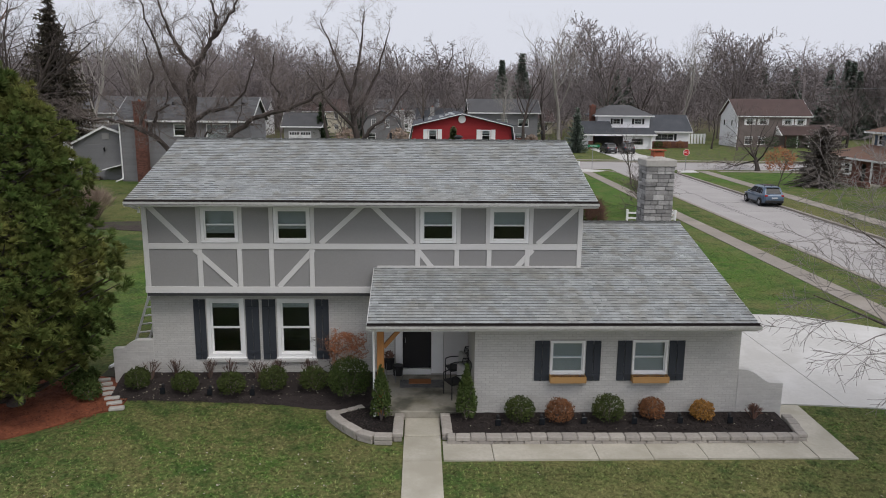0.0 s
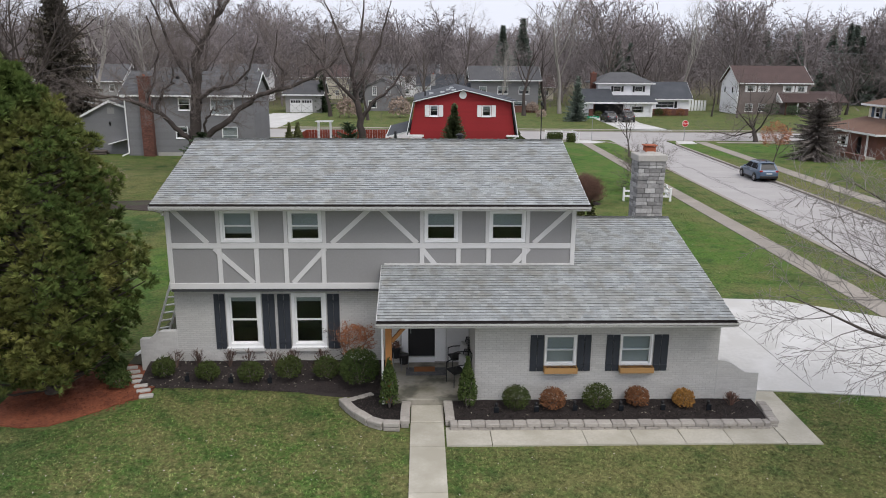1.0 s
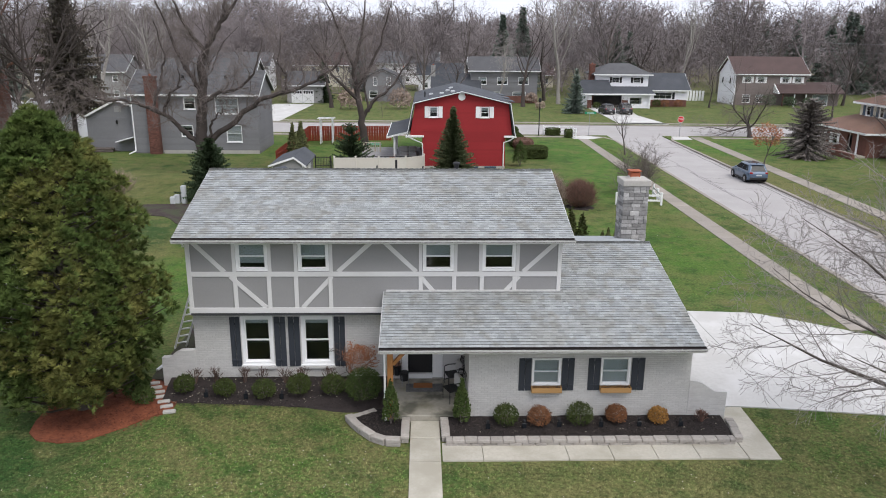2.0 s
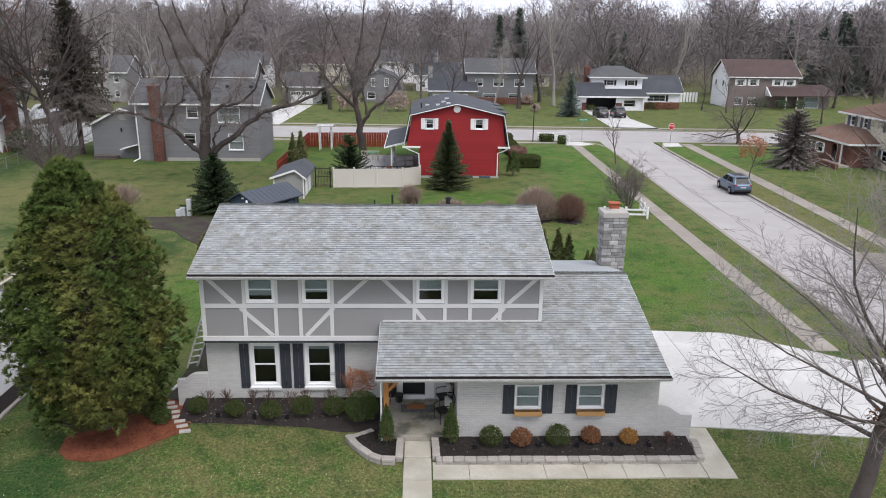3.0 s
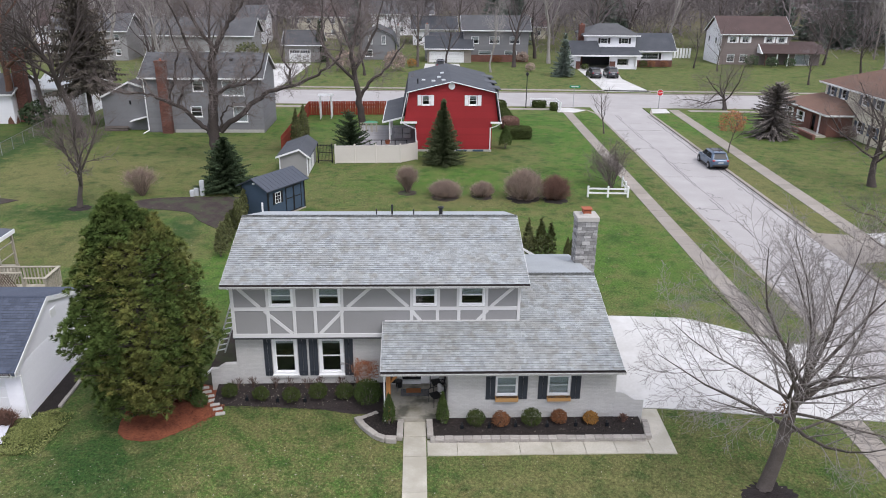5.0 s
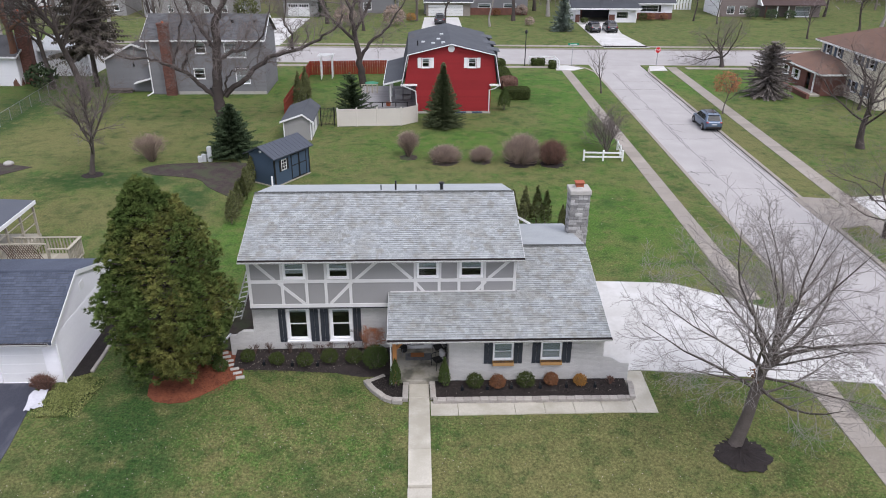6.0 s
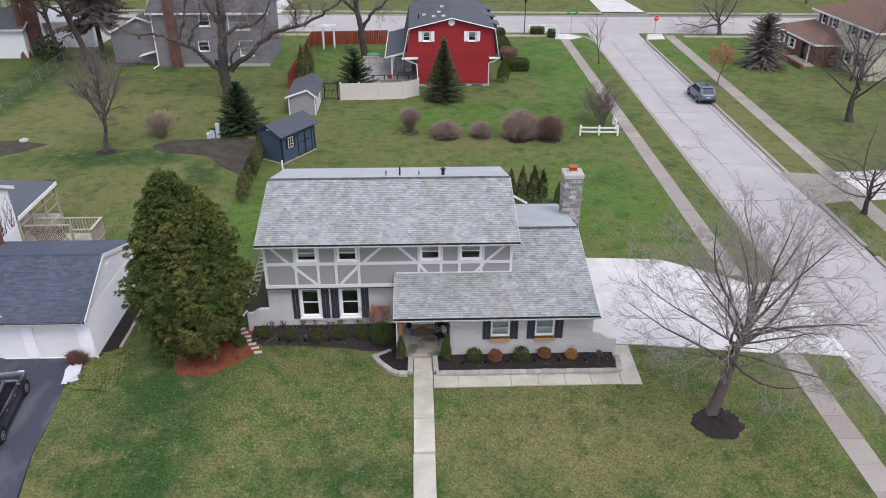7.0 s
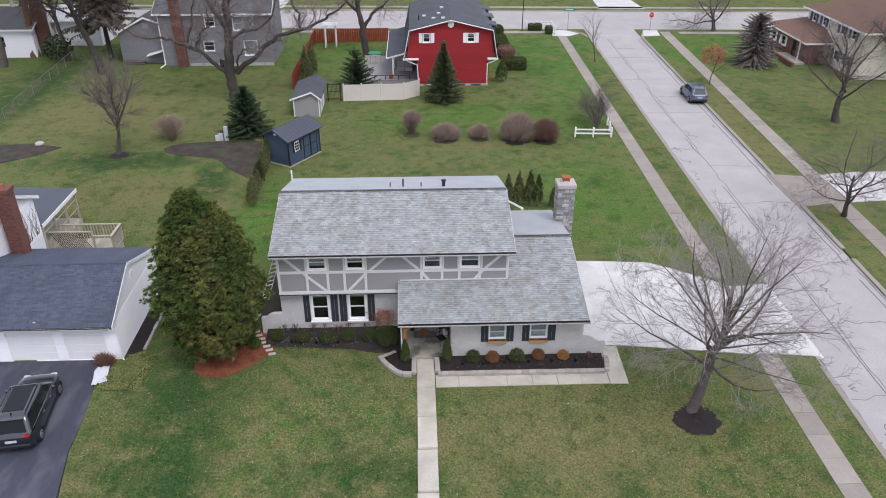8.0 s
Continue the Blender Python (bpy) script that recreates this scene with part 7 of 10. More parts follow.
plant_tree("bare_tree", (-11.0, 41.0, 0), shaped_tree(23, [
    ([(-0.1, 0, -0.1), (-0.2, 0, 1.4), (-0.25, 0, 3.2), (-0.15, 0, 5.1), (0.1, 0, 7.6), (0.3, 0, 9.6), (0.6, 0, 10.8)], 0.6, 0.3),
    ([(0.3, 0, 3.0), (2.2, -0.3, 4.5), (4.0, 0.2, 5.9), (5.3, 0, 6.8), (7.8, -0.3, 7.35), (9.9, 0.2, 8.3), (11.5, 0, 9.5), (12.1, 0, 10.6)], 0.27, 0.06),
    ([(-0.6, 0, 2.9), (-2.0, 0.3, 4.0), (-3.1, 0, 5.2), (-5.1, -0.3, 6.15), (-6.5, 0.2, 6.5), (-8.2, 0, 6.4), (-10.2, 0, 7.4)], 0.24, 0.05),
    ([(0.6, 0, 10.6), (1.7, 0.2, 12.5), (2.9, 0, 13.9), (4.1, -0.2, 15.5), (5.6, 0.2, 18.5)], 0.22, 0.04),
    ([(2.2, 0, 13.0), (2.4, 0.4, 14.6), (1.9, 0.6, 16.0), (2.3, 0.8, 19.0)], 0.15, 0.04),
    ([(0.5, 0, 10.4), (-0.3, -0.3, 11.8), (-1.2, 0, 13.2), (-2.0, 0.3, 15.2), (-2.6, 0.3, 19.0)], 0.2, 0.04),
    ([(0.0, 0, 7.2), (-1.3, 0.5, 9.2), (-2.05, 0.7, 10.9), (-2.7, 0.7, 12.6), (-4.2, 1.0, 16.5)], 0.22, 0.05),
    ([(0.1, 0, 6.2), (1.6, -0.6, 7.2), (3.5, -0.9, 7.6), (5.0, -1.2, 9.2), (5.6, -1.2, 11.5)], 0.17, 0.04),
    ([(0.5, -0.3, 3.5), (0.9, -0.8, 4.7), (1.5, -1.0, 5.5), (2.2, -1.1, 5.9)], 0.12, 0.04),
    ([(7.2, 0, 7.4), (7.2, 0.3, 8.7), (6.5, 0.3, 9.8), (6.9, 0.4, 12.0)], 0.14, 0.04),
    ([(-3.4, 0, 5.5), (-2.5, -0.4, 7.1), (-1.7, -0.6, 7.8), (-1.5, -0.6, 9.5)], 0.13, 0.04),
    ([(-4.1, 0, 6.0), (-3.5, 0.4, 8.2), (-3.0, 0.6, 10.1), (-3.8, 0.8, 13.0)], 0.13, 0.04)], every=0.7, reach=2.6), M_DARKBARK, M_TWIG, "old spreading bare tree with dark crooked limbs")
plant_tree("bare_tree", (1.5, 57.5, 0), shaped_tree(31, [
    ([(0, 0, -0.1), (-0.3, 0, 3.0), (-0.6, 0, 5.2), (-1.0, 0, 8.9), (0.1, 0, 12.6), (0.5, 0, 17.0)], 0.46, 0.04),
    ([(-1.0, 0, 8.7), (-2.4, 0.2, 12.5), (-4.0, 0.3, 16.0)], 0.2, 0.04),
    ([(-0.3, 0, 3.2), (0.9, 0, 5.1), (3.2, 0.2, 7.0), (5.2, 0.2, 10.0)], 0.24, 0.05),
    ([(-0.7, 0, 6.5), (1.9, 0.4, 11.2), (3.1, 0.5, 15.5)], 0.2, 0.04),
    ([(-0.6, 0, 5.4), (-3.2, -0.6, 8.0), (-5.6, -0.8, 11.5)], 0.2, 0.04)], every=0.8, reach=3.0), M_DARKBARK, M_TWIG, "crooked bare tree beside the patio")
plant_tree("bare_tree", (-28.4, 51.5, 0), tree_geo(38, 20, 0.4, (11, 8, 7, 6), (0.05, 0.08, 0.04, 0.02), 0.12, (0.8, 0.55, 0.5, 0.5), ((30, 60), (30, 65), (30, 70)), (-0.06, 0), 0.42, 2, 0.6), M_DARKBARK, M_DARKBARK, "tall bare tree at the lawn's edge")
plant_tree("bare_tree", (-39.3, 59.0, 0), tree_geo(41, 22, 0.52, (8, 7, 6, 5), (0.06, 0.1, 0.04, 0.02), 0.16, (0.8, 0.55, 0.5, 0.5), ((30, 60), (30, 65), (30, 70)), (0.0, 0), 0.45, 2, 0.6), M_RUSTBARK, M_TWIG, "tall bare tree with red-brown bark beside the white house")
plant_tree("bare_tree", (-18.3, 26.7, 0), tree_geo(43, 9.8, 0.2, (13, 9, 7, 5), (0.05, 0.12, 0.05, 0.02), 0.1, (0.75, 0.5, 0.5, 0.5), ((28, 52), (25, 50), (25, 60)), (0, 0), 0.28, 2, 0.6), M_BARK, M_TWIG, "small bare tree in a mulch ring")
single("mulch_ring", mound(-18.2, 26.6, 0.9, 0.07, 6), M_SOIL, "small ring of dark mulch", "mulch", loc=(-18.2, 26.6, 0))
# trees across and along the street
plant_tree("bare_tree", (48.1, 32.8, 0), tree_geo(47, 12.5, 0.33, (11, 9, 7, 6), (0.03, 0.08, 0.04, 0.02), 0.2, (1.15, 0.55, 0.5, 0.5), ((34, 68), (30, 65), (30, 70)), (0.05, 0), 0.3, 2, 0.5, 0.8, (0.36, 0.54)), M_DARKBARK, M_TWIG, "spreading bare tree on the far lawn")
plant_tree("bare_tree", (38.85, 13.2, 0), tree_geo(53, 7.8, 0.2, (11, 9, 8, 6), (0.03, 0.06, 0.03, 0.02), 0.18, (1.3, 0.55, 0.5, 0.5), ((36, 70), (30, 65), (30, 70)), (0.1, 0), 0.25, 2, 0.5, 0.8, (0.36, 0.54)), M_DARKBARK, M_TWIG, "low twiggy bare street tree")
plant_tree("bare_tree", (49.2, 69.3, 0), tree_geo(59, 8.6, 0.3, (11, 8, 7, 6), (0.02, 0.0, 0.04, 0.04), 0.2, (1.6, 0.5, 0.5, 0.5), ((45, 84), (30, 65), (30, 70)), (0, 0), 0.35, 2, 0.45, 1.0, (0.36, 0.5)), M_DARKBARK, M_TWIG, "low wide bare tree near the corner")
plant_tree("bare_tree", (29.3, 54.3, 0), tree_geo(61, 6.3, 0.09, (8, 5, 4), (0.05, 0.1, 0.05), 0.1, (0.7, 0.5, 0.5), ((30, 55), (25, 50)), (0, 0), 0.35, 2, 0.65), M_BARK, M_TWIG, "slender bare street tree")
plant_tree("bare_tree", (60.5, 44.5, 0), tree_geo(67, 11, 0.3, (9, 7, 6, 5), (0.03, 0.08, 0.04, 0.02), 0.2, (0.95, 0.55, 0.5, 0.5), ((30, 62), (30, 65), (30, 70)), (-0.1, 0), 0.35, 2, 0.5), M_DARKBARK, M_TWIG, "spreading bare tree before the split-level house")
plant_tree("bare_shrub", (24.5, 31.5, 0), tree_geo(71, 5.0, 0.1, (16, 9, 6, 5), (0.02, 0.12, 0.05, 0.02), 0.12, (2.0, 0.5, 0.5, 0.5), ((25, 66), (20, 48), (25, 60)), (0, 0), 0.05, 2, 0.35), M_BARK, M_TWIG, "bare upright shrub behind a corner fence", "shrub")

# a row of taller trees past the cross street
protos = []
for i, (seed, h, kids, bark) in enumerate(((101, 20, (9, 8, 8, 8), M_DARKBARK), (103, 24, (10, 8, 8, 7), M_BARK), (107, 17, (9, 8, 8, 8), M_DARKBARK), (109, 25, (9, 8, 8, 7), M_PALEBARK))):
    x, y = ((-24, 93), (17, 132), (26, 112), (33.5, 118))[i]
    protos.append(plant_tree("bare_tree", (x, y, 0), tree_geo(seed, h, 0.34, kids, (0.05, 0.1, 0.05, 0.02), 0.14, (0.7, 0.5, 0.5, 0.5), ((24, 55), (25, 55), (25, 65)), (0, 0), 0.35, 2, 0.62, 0.7, (0.36, 0.54), 3), bark, M_HAZYTWIG if bark is not M_PALEBARK else M_PALEBARK, "tall pale-limbed bare tree past the houses" if bark is M_PALEBARK else "tall bare tree past the cross street", group="bare trees"))
rt = random.Random(15)
for k, (x, y, s) in enumerate(((-40, 92, 1), (-52, 100, 1.1), (-70, 105, 1), (-8, 108, 0.9), (-1, 100, 0.6), (8, 112, 0.8), (13, 108, 0.7), (21, 105, 0.55), (32, 126, 0.9), (45, 128, 1.05), (52, 132, 1.0), (62, 134, 1.0), (60, 112, 0.5), (63, 108, 0.45), (88, 118, 0.7), (92, 105, 0.8), (84, 98, 0.6), (100, 112, 0.8), (72, 92, 0.5), (78, 80, 0.7), (90, 84, 0.9), (-60, 72, 0.95), (-46, 52, 0.9), (-50, 78, 1.0), (-30, 78, 0.8), (110, 100, 0.9), (-80, 90, 1.0), (-22.5, 66, 0.8), (-42, 66, 0.9), (-27, 74, 0.85), (75, 62, 0.8), (86, 70, 0.9), (80, 45, 0.8), (70, 128, 0.9), (55.5, 46.5, 0.45), (66, 47, 0.55), (-34.5, 57, 0.95), (-41, 54.5, 0.9), (-45, 69, 1.0), (-37, 83, 0.95))):
    copy_thing(protos[k % 4 if k not in (3,) else 0], Matrix.Translation((x, y, 0)) @ Matrix.Rotation(rt.uniform(0, 6.28), 4, "Z") @ Matrix.Scale(s * rt.uniform(0.9, 1.1), 4))


# ---- conifers ----
def spruce_geo(seed, h, r, whorls, per, foot=0.05, blade=0.16, droop=0.25, taper=0.9):
    """A tapered stem and whorls of drooping branches set with flat sprays."""
    rnd = random.Random(seed)
    stem, leaf = Geo().tube([(0, 0, -0.1), (0, 0, h * 0.5), (0, 0, h)], [h * 0.018, h * 0.011, 0.01], 7, False), Geo()
    for w in range(whorls):
        f = (w + rnd.random() * 0.6) / whorls
        z = h * (foot + (1 - foot) * f)
        reach = r * (1 - f) ** taper * rnd.uniform(0.85, 1.12) + 0.05
        n = max(4, int(per * (1 - 0.5 * f)))
        for k in range(n):
            a = 2 * math.pi * (k + rnd.random() * 0.7) / n + w
            zk = z + rnd.uniform(-1.6, 1.6) * h / whorls
            L = reach * rnd.uniform(0.55, 1.12)
            d = Vector((math.cos(a), math.sin(a), -droop * (1 - f) + 0.25 * f))
            side = Vector((-math.sin(a), math.cos(a), 0))
            m = max(2, int(L / (blade * 0.75)))
            for i in range(m):
                t = (i + 0.4) / m
                p = Vector((0, 0, zk)) + d * (L * t) + Vector((0, 0, 0.18 * L * t * t))
                b = blade * (1.15 - 0.5 * t) * rnd.uniform(0.8, 1.25)
                for sgn in (-1, 1):
                    q = p + side * (sgn * b * 1.2) + d * b * 0.8 + Vector((0, 0, rnd.uniform(-0.9, 0.35) * b))
                    leaf.add([p - d * b * 0.4, p + d * b * 0.5 + Vector((0, 0, 0.2 * b)), q], [(0, 1, 2)])
                leaf.add([p - side * b * 0.3, p + side * b * 0.3, p + d * b * 0.9 + Vector((0, 0, rnd.uniform(-1.2, 0.5) * b))], [(0, 1, 2)])
                leaf.add([p - d * b * 0.5, p + d * b * 0.5, p + side * rnd.uniform(-0.4, 0.4) * b + Vector((0, 0, -1.1 * b))], [(0, 1, 2)])
    return stem, leaf


def plant_conifer(loc, geos, leaf, label, group="", name="spruce_tree"):
    return plant_tree(name, loc, geos, M_DARKBARK, leaf, label, "tree", group)


plant_conifer((10.4, 40.6, 0), spruce_geo(5, 6.1, 2.15, 50, 28, 0.02, 0.17, 0.15, 0.95), M_OLIVESPRUCE, "bushy olive-green spruce before the red house")
plant_conifer((-8.0, 31.3, 0), spruce_geo(6, 4.4, 2.5, 26, 24, 0.02, 0.22, 0.25, 0.62), M_SPRUCE, "broad dark green spruce under the old tree")
plant_conifer((47.9, 52.6, 0), spruce_geo(7, 5.9, 3.5, 34, 17, 0.0, 0.2, 0.75, 0.45), M_GREYNEEDLE, "grey-brown dying spruce beside the brick house")
plant_conifer((1.2, 45.2, 0), spruce_geo(8, 4.0, 2.2, 16, 13, 0.08, 0.2, -0.1, 0.5), M_SPRUCE, "loose dark evergreen behind the vinyl fence")
plant_conifer((-10.6, 118, 0), spruce_geo(9, 7.5, 2.2, 26, 12, 0.03, 0.3), M_SPRUCE, "blue-green spruce beside a garage")
plant_conifer((33, 100, 0), spruce_geo(10, 7.0, 2.4, 26, 14, 0.03, 0.3), M_HAZYFIR, "young spruce past the cross street")
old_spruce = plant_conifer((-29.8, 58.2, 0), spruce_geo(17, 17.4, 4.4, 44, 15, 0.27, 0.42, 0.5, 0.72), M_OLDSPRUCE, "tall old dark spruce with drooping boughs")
# far conifers carry painted haze: paler needles than the near spruces
fir = plant_conifer((26, 150, 0), spruce_geo(12, 17, 4.6, 56, 20, 0.03, 0.5, 0.3, 0.95), M_HAZYFIR, "tall dark conifer among bare trees", "tall conifers")
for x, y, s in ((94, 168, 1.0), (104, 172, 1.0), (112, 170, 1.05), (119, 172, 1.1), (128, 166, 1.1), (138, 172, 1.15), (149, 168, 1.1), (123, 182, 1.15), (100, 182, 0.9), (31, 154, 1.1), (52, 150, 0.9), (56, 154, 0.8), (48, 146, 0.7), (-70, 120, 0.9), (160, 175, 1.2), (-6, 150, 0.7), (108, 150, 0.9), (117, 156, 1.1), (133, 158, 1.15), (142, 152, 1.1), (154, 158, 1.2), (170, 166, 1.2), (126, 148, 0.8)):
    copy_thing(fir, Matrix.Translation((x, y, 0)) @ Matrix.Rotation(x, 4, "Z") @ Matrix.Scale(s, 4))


# the big pine beside the house
def pine_geo(seed, h, boughs):
    """Boughs spread round a hidden stem, each ending in a pad of upright needle tufts."""
    rnd = random.Random(seed)
    prof = ((0.0, 1.1), (0.1, 2.0), (0.22, 2.6), (0.36, 2.65), (0.5, 2.45), (0.64, 2.15), (0.76, 1.75), (0.87, 1.0), (0.95, 0.5), (1.0, 0.12))

    def axis(f):
        return Vector((-0.4 * f * f, 0.0, f * h))

    def reach(f, a):
        for (f0, r0), (f1, r1) in zip(prof, prof[1:]):
            if f <= f1:
                b = r0 + (r1 - r0) * (f - f0) / (f1 - f0)
                break
        return max(0.12, b * (1 + 0.38 * noise.noise((math.cos(a) * 1.7, math.sin(a) * 1.7, f * 6.0)) + 0.28 * noise.noise((math.cos(a) * 4, math.sin(a) * 4, f * 14.0))))

    stem, leaf = Geo().tube([axis(0) - Vector((0, 0, 0.1)), axis(0.35), axis(0.94)], [0.24, 0.17, 0.03], 9, False), Geo()

    def tuft(c, ax, size):
        n = len(leaf.v)
        u = ax.orthogonal().normalized()
        w = ax.cross(u)
        leaf.v.append(tuple(c))
        for i in range(20):
            a, b = i * 2.399, rnd.uniform(0.15, 1.35)
            d = ax * math.cos(b) + (u * math.cos(a) + w * math.sin(a)) * math.sin(b)
            e = d.orthogonal().normalized() * (0.065 * size)
            p = c + d * (size * rnd.uniform(0.8, 1.15))
            leaf.v += [tuple(c + d * size * 0.45 + e), tuple(p), tuple(c + d * size * 0.45 - e)]
            leaf.f.append((n, n + 1 + 3 * i, n + 2 + 3 * i, n + 3 + 3 * i))

    for k in range(boughs):
        f = 0.06 + 0.9 * ((k + 0.5) / boughs) ** 1.08
        a = k * 2.399 + rnd.uniform(-0.25, 0.25)
        R = reach(f, a)
        o, s = Vector((math.cos(a), math.sin(a), 0)), Vector((-math.sin(a), math.cos(a), 0))
        c = axis(f)
        end = c + o * R + Vector((0, 0, 0.1 * R))
        stem.tube([c - Vector((0, 0, 0.25 * R)), c + o * (0.55 * R) - Vector((0, 0, 0.1 * R)), end - o * 0.15], [0.05, 0.035, 0.012], 5, False)
        pad = (0.3 + 0.13 * R) * rnd.uniform(0.8, 1.2)
        mid = end - o * pad * 0.9
        for q in range(int(18 + 22 * pad)):
            th, ph = rnd.uniform(0, 6.283), math.acos(rnd.uniform(-0.35, 1))
            nrm = o * (math.sin(ph) * math.cos(th)) + s * (math.sin(ph) * math.sin(th)) + Vector((0, 0, math.cos(ph)))
            p = mid + (o * (nrm.dot(o) * pad * 1.05) + s * (nrm.dot(s) * pad) + Vector((0, 0, nrm.z * pad * 0.62))) * rnd.uniform(0.8, 1.05)
            tuft(p, (nrm * 0.6 + o * 0.25 + Vector((0, 0, 0.75))).normalized(), rnd.uniform(0.14, 0.24))
    for k in range(26):
        p = axis(0.93 + 0.07 * k / 26) + Vector((rnd.gauss(0, 0.14), rnd.gauss(0, 0.14), 0))
        tuft(p, Vector((rnd.gauss(0, 0.3), rnd.gauss(0, 0.3), 1)).normalized(), 0.22)
    return stem, leaf


plant_tree("pine_tree", (-3.35, -1.6, 0), pine_geo(3, 9.75, 330), M_DARKBARK, M_PINE, "broad dense green pine standing in red mulch")


# ---- shrubs ----
def leaf_ball(seed, rx, rz, n, size, lump=0.1, shape=None):
    """A clipped shrub: leaves turned every way on an uneven round outline, over a shaded heart."""
    rnd = random.Random(seed)
    g = Geo()
    for k in range(n):
        u = rnd.uniform(-0.75, 1)
        a = rnd.uniform(0, 6.283)
        s = math.sqrt(max(0, 1 - u * u))
        r = rnd.uniform(0.8, 1.02) if rnd.random() < 0.75 else rnd.uniform(0.55, 0.8)
        r *= 1 + lump * noise.noise((math.cos(a) * s * 2 + seed, math.sin(a) * s * 2, u * 2))
        c = Vector((rx * r * s * math.cos(a), rx * r * s * math.sin(a), rz * (1 + u * r)))
        if shape:
            c = shape(c)
        d = Vector((rnd.gauss(0, 1), rnd.gauss(0, 1), rnd.gauss(0.6, 1))).normalized() * size * rnd.uniform(0.7, 1.4)
        e = d.orthogonal().normalized() * size * 0.38
        g.add([c, c + d * 0.5 + e, c + d, c + d * 0.5 - e], [(0, 1, 2, 3)])
    return g


def shrub(loc, rx, rz, n, size, material, label, category="shrub", seed=1, group="", name="shrub", lump=0.1, shape=None):
    t = thing(name, loc, label, category, group)
    g = Geo()
    for k in range(6):
        a = k * 1.05
        g.tube([(0, 0, -0.05), (rx * 0.3 * math.cos(a), rx * 0.3 * math.sin(a), rz * 0.7), (rx * 0.6 * math.cos(a), rx * 0.6 * math.sin(a), rz * 1.2)], [0.015, 0.012, 0.006], 4, False)
    part("stem_clump", g.moved(Matrix.Translation(loc)), M_TWIG, t, clean=False)
    part("foliage", leaf_ball(seed, rx, rz, n, size, lump, shape).moved(Matrix.Translation(loc)), material, t, clean=False)
    return t


def bed_z(x, y):
    """Height of the mulch before the front wall."""
    f = -1.3 - 0.09 * max(0, x) - 0.25 * smooth((x - 3.6) / 1.6)
    return 0.04 + 0.31 * smooth((y - f) / (0 - f)) + 0.02 * noise.noise((x * 3, y * 3, 1))


g = Geo()
nx, ny = 60, 12
for i in range(nx + 1):
    x = -1.0 + 7.5 * i / nx
    f = -1.3 - 0.09 * max(0, x) - 0.25 * smooth((x - 3.6) / 1.6) + 0.05 * noise.noise((x * 2.2, 0, 3))
    for j in range(ny + 1):
        y = f + (0.02 - f) * j / ny
        g.v.append((x, y, bed_z(x, y) if j else -0.03))
for i in range(nx):
    for j in range(ny):
        a = i * (ny + 1) + j
        g.f.append((a, a + ny + 1, a + ny + 2, a + 1))
tagged(part("mulch_bed", g, M_SOIL, None, "dark bark mulch bed before the brick wall", clean=False), category="mulch", kind="stuff")
g = Geo()
for i in range(61):
    x = 8.5 + 8.75 * i / 60
    for j in range(7):
        y = -3.85 + 1.2 * j / 6
        g.v.append((x, y, 0.13 + 0.07 * j / 6 + 0.02 * noise.noise((x * 3, y * 3, 1))))
for i in range(60):
    for j in range(6):
        a = i * 7 + j
        g.f.append((a, a + 7, a + 8, a + 1))
tagged(part("mulch_bed", g, M_SOIL, None, "dark bark mulch bed behind a block edging", clean=False), category="mulch", kind="stuff")
g = Geo().prism([(7.1, -3.9), (6.6, -3.9), (6.15, -3.62), (5.75, -3.1), (5.4, -2.5), (6.1, -2.0), (6.5, -2.0), (7.1, -2.6)][::-1], -0.1, 0.13)
tagged(part("mulch_bed", g, M_SOIL, None, "dark mulch in the curved planter"), category="mulch", kind="stuff")
g = Geo().prism([(-4.5, -2.5), (-4.35, -3.2), (-3.9, -3.65), (-3.2, -3.8), (-2.5, -3.7), (-1.6, -2.9), (-1.0, -2.2), (-0.45, -1.9), (-0.5, -1.0), (-1.0, 0.2), (-2.2, 0.6), (-3.8, 0.3), (-4.6, -1.0)], -0.1, 0.04)
tagged(part("red_mulch_bed", g, M_REDMULCH, None, "red-brown mulch under the pine"), category="mulch", kind="stuff")
g = Geo().prism([(-14.8, 27.9), (-14.4, 28.6), (-13.2, 29.2), (-10.7, 29.5), (-8.2, 29.6), (-6.4, 29.4), (-6.0, 27.9), (-5.5, 25.0), (-5.35, 20.5), (-5.9, 21.2), (-6.7, 21.9), (-7.5, 22.7), (-8.4, 23.7), (-9.1, 24.9), (-9.8, 25.6), (-11.4, 26.1), (-13.4, 26.5), (-14.4, 27.1)][::-1], -0.1, 0.035)
tagged(part("garden_bed", g, M_GARDEN, None, "bare brown garden bed behind the house"), category="soil", kind="stuff")
g = Geo().prism([(-34, 28.8), (-29.5, 29.3), (-26.8, 29.6), (-23.9, 28.6), (-25.5, 26.7), (-27.7, 25.2), (-34, 24.0)][::-1], -0.1, 0.035)
tagged(part("garden_bed", g, M_GARDEN, None, "mulched garden bed on the back lawn"), category="soil", kind="stuff")
g = Geo().prism([(-8.4, -2.0), (-7.5, -1.2), (-7.5, 3.8), (-7.6, 8.0), (-8.4, 8.0)][::-1], -0.1, 0.03)
tagged(part("mulch_bed", g, M_SOIL, None, "dark mulch strip beside the white garage"), category="mulch", kind="stuff")

g = Geo().prism([(-1.95, 0.5), (-0.13, 0.3), (-0.13, 8.2), (-1.5, 8.2), (-1.9, 5.0)], -0.1, 0.04)
tagged(part("mulch_bed", g, M_GARDEN, None, "brown leaf-strewn soil beside the house wall"), category="soil", kind="stuff")
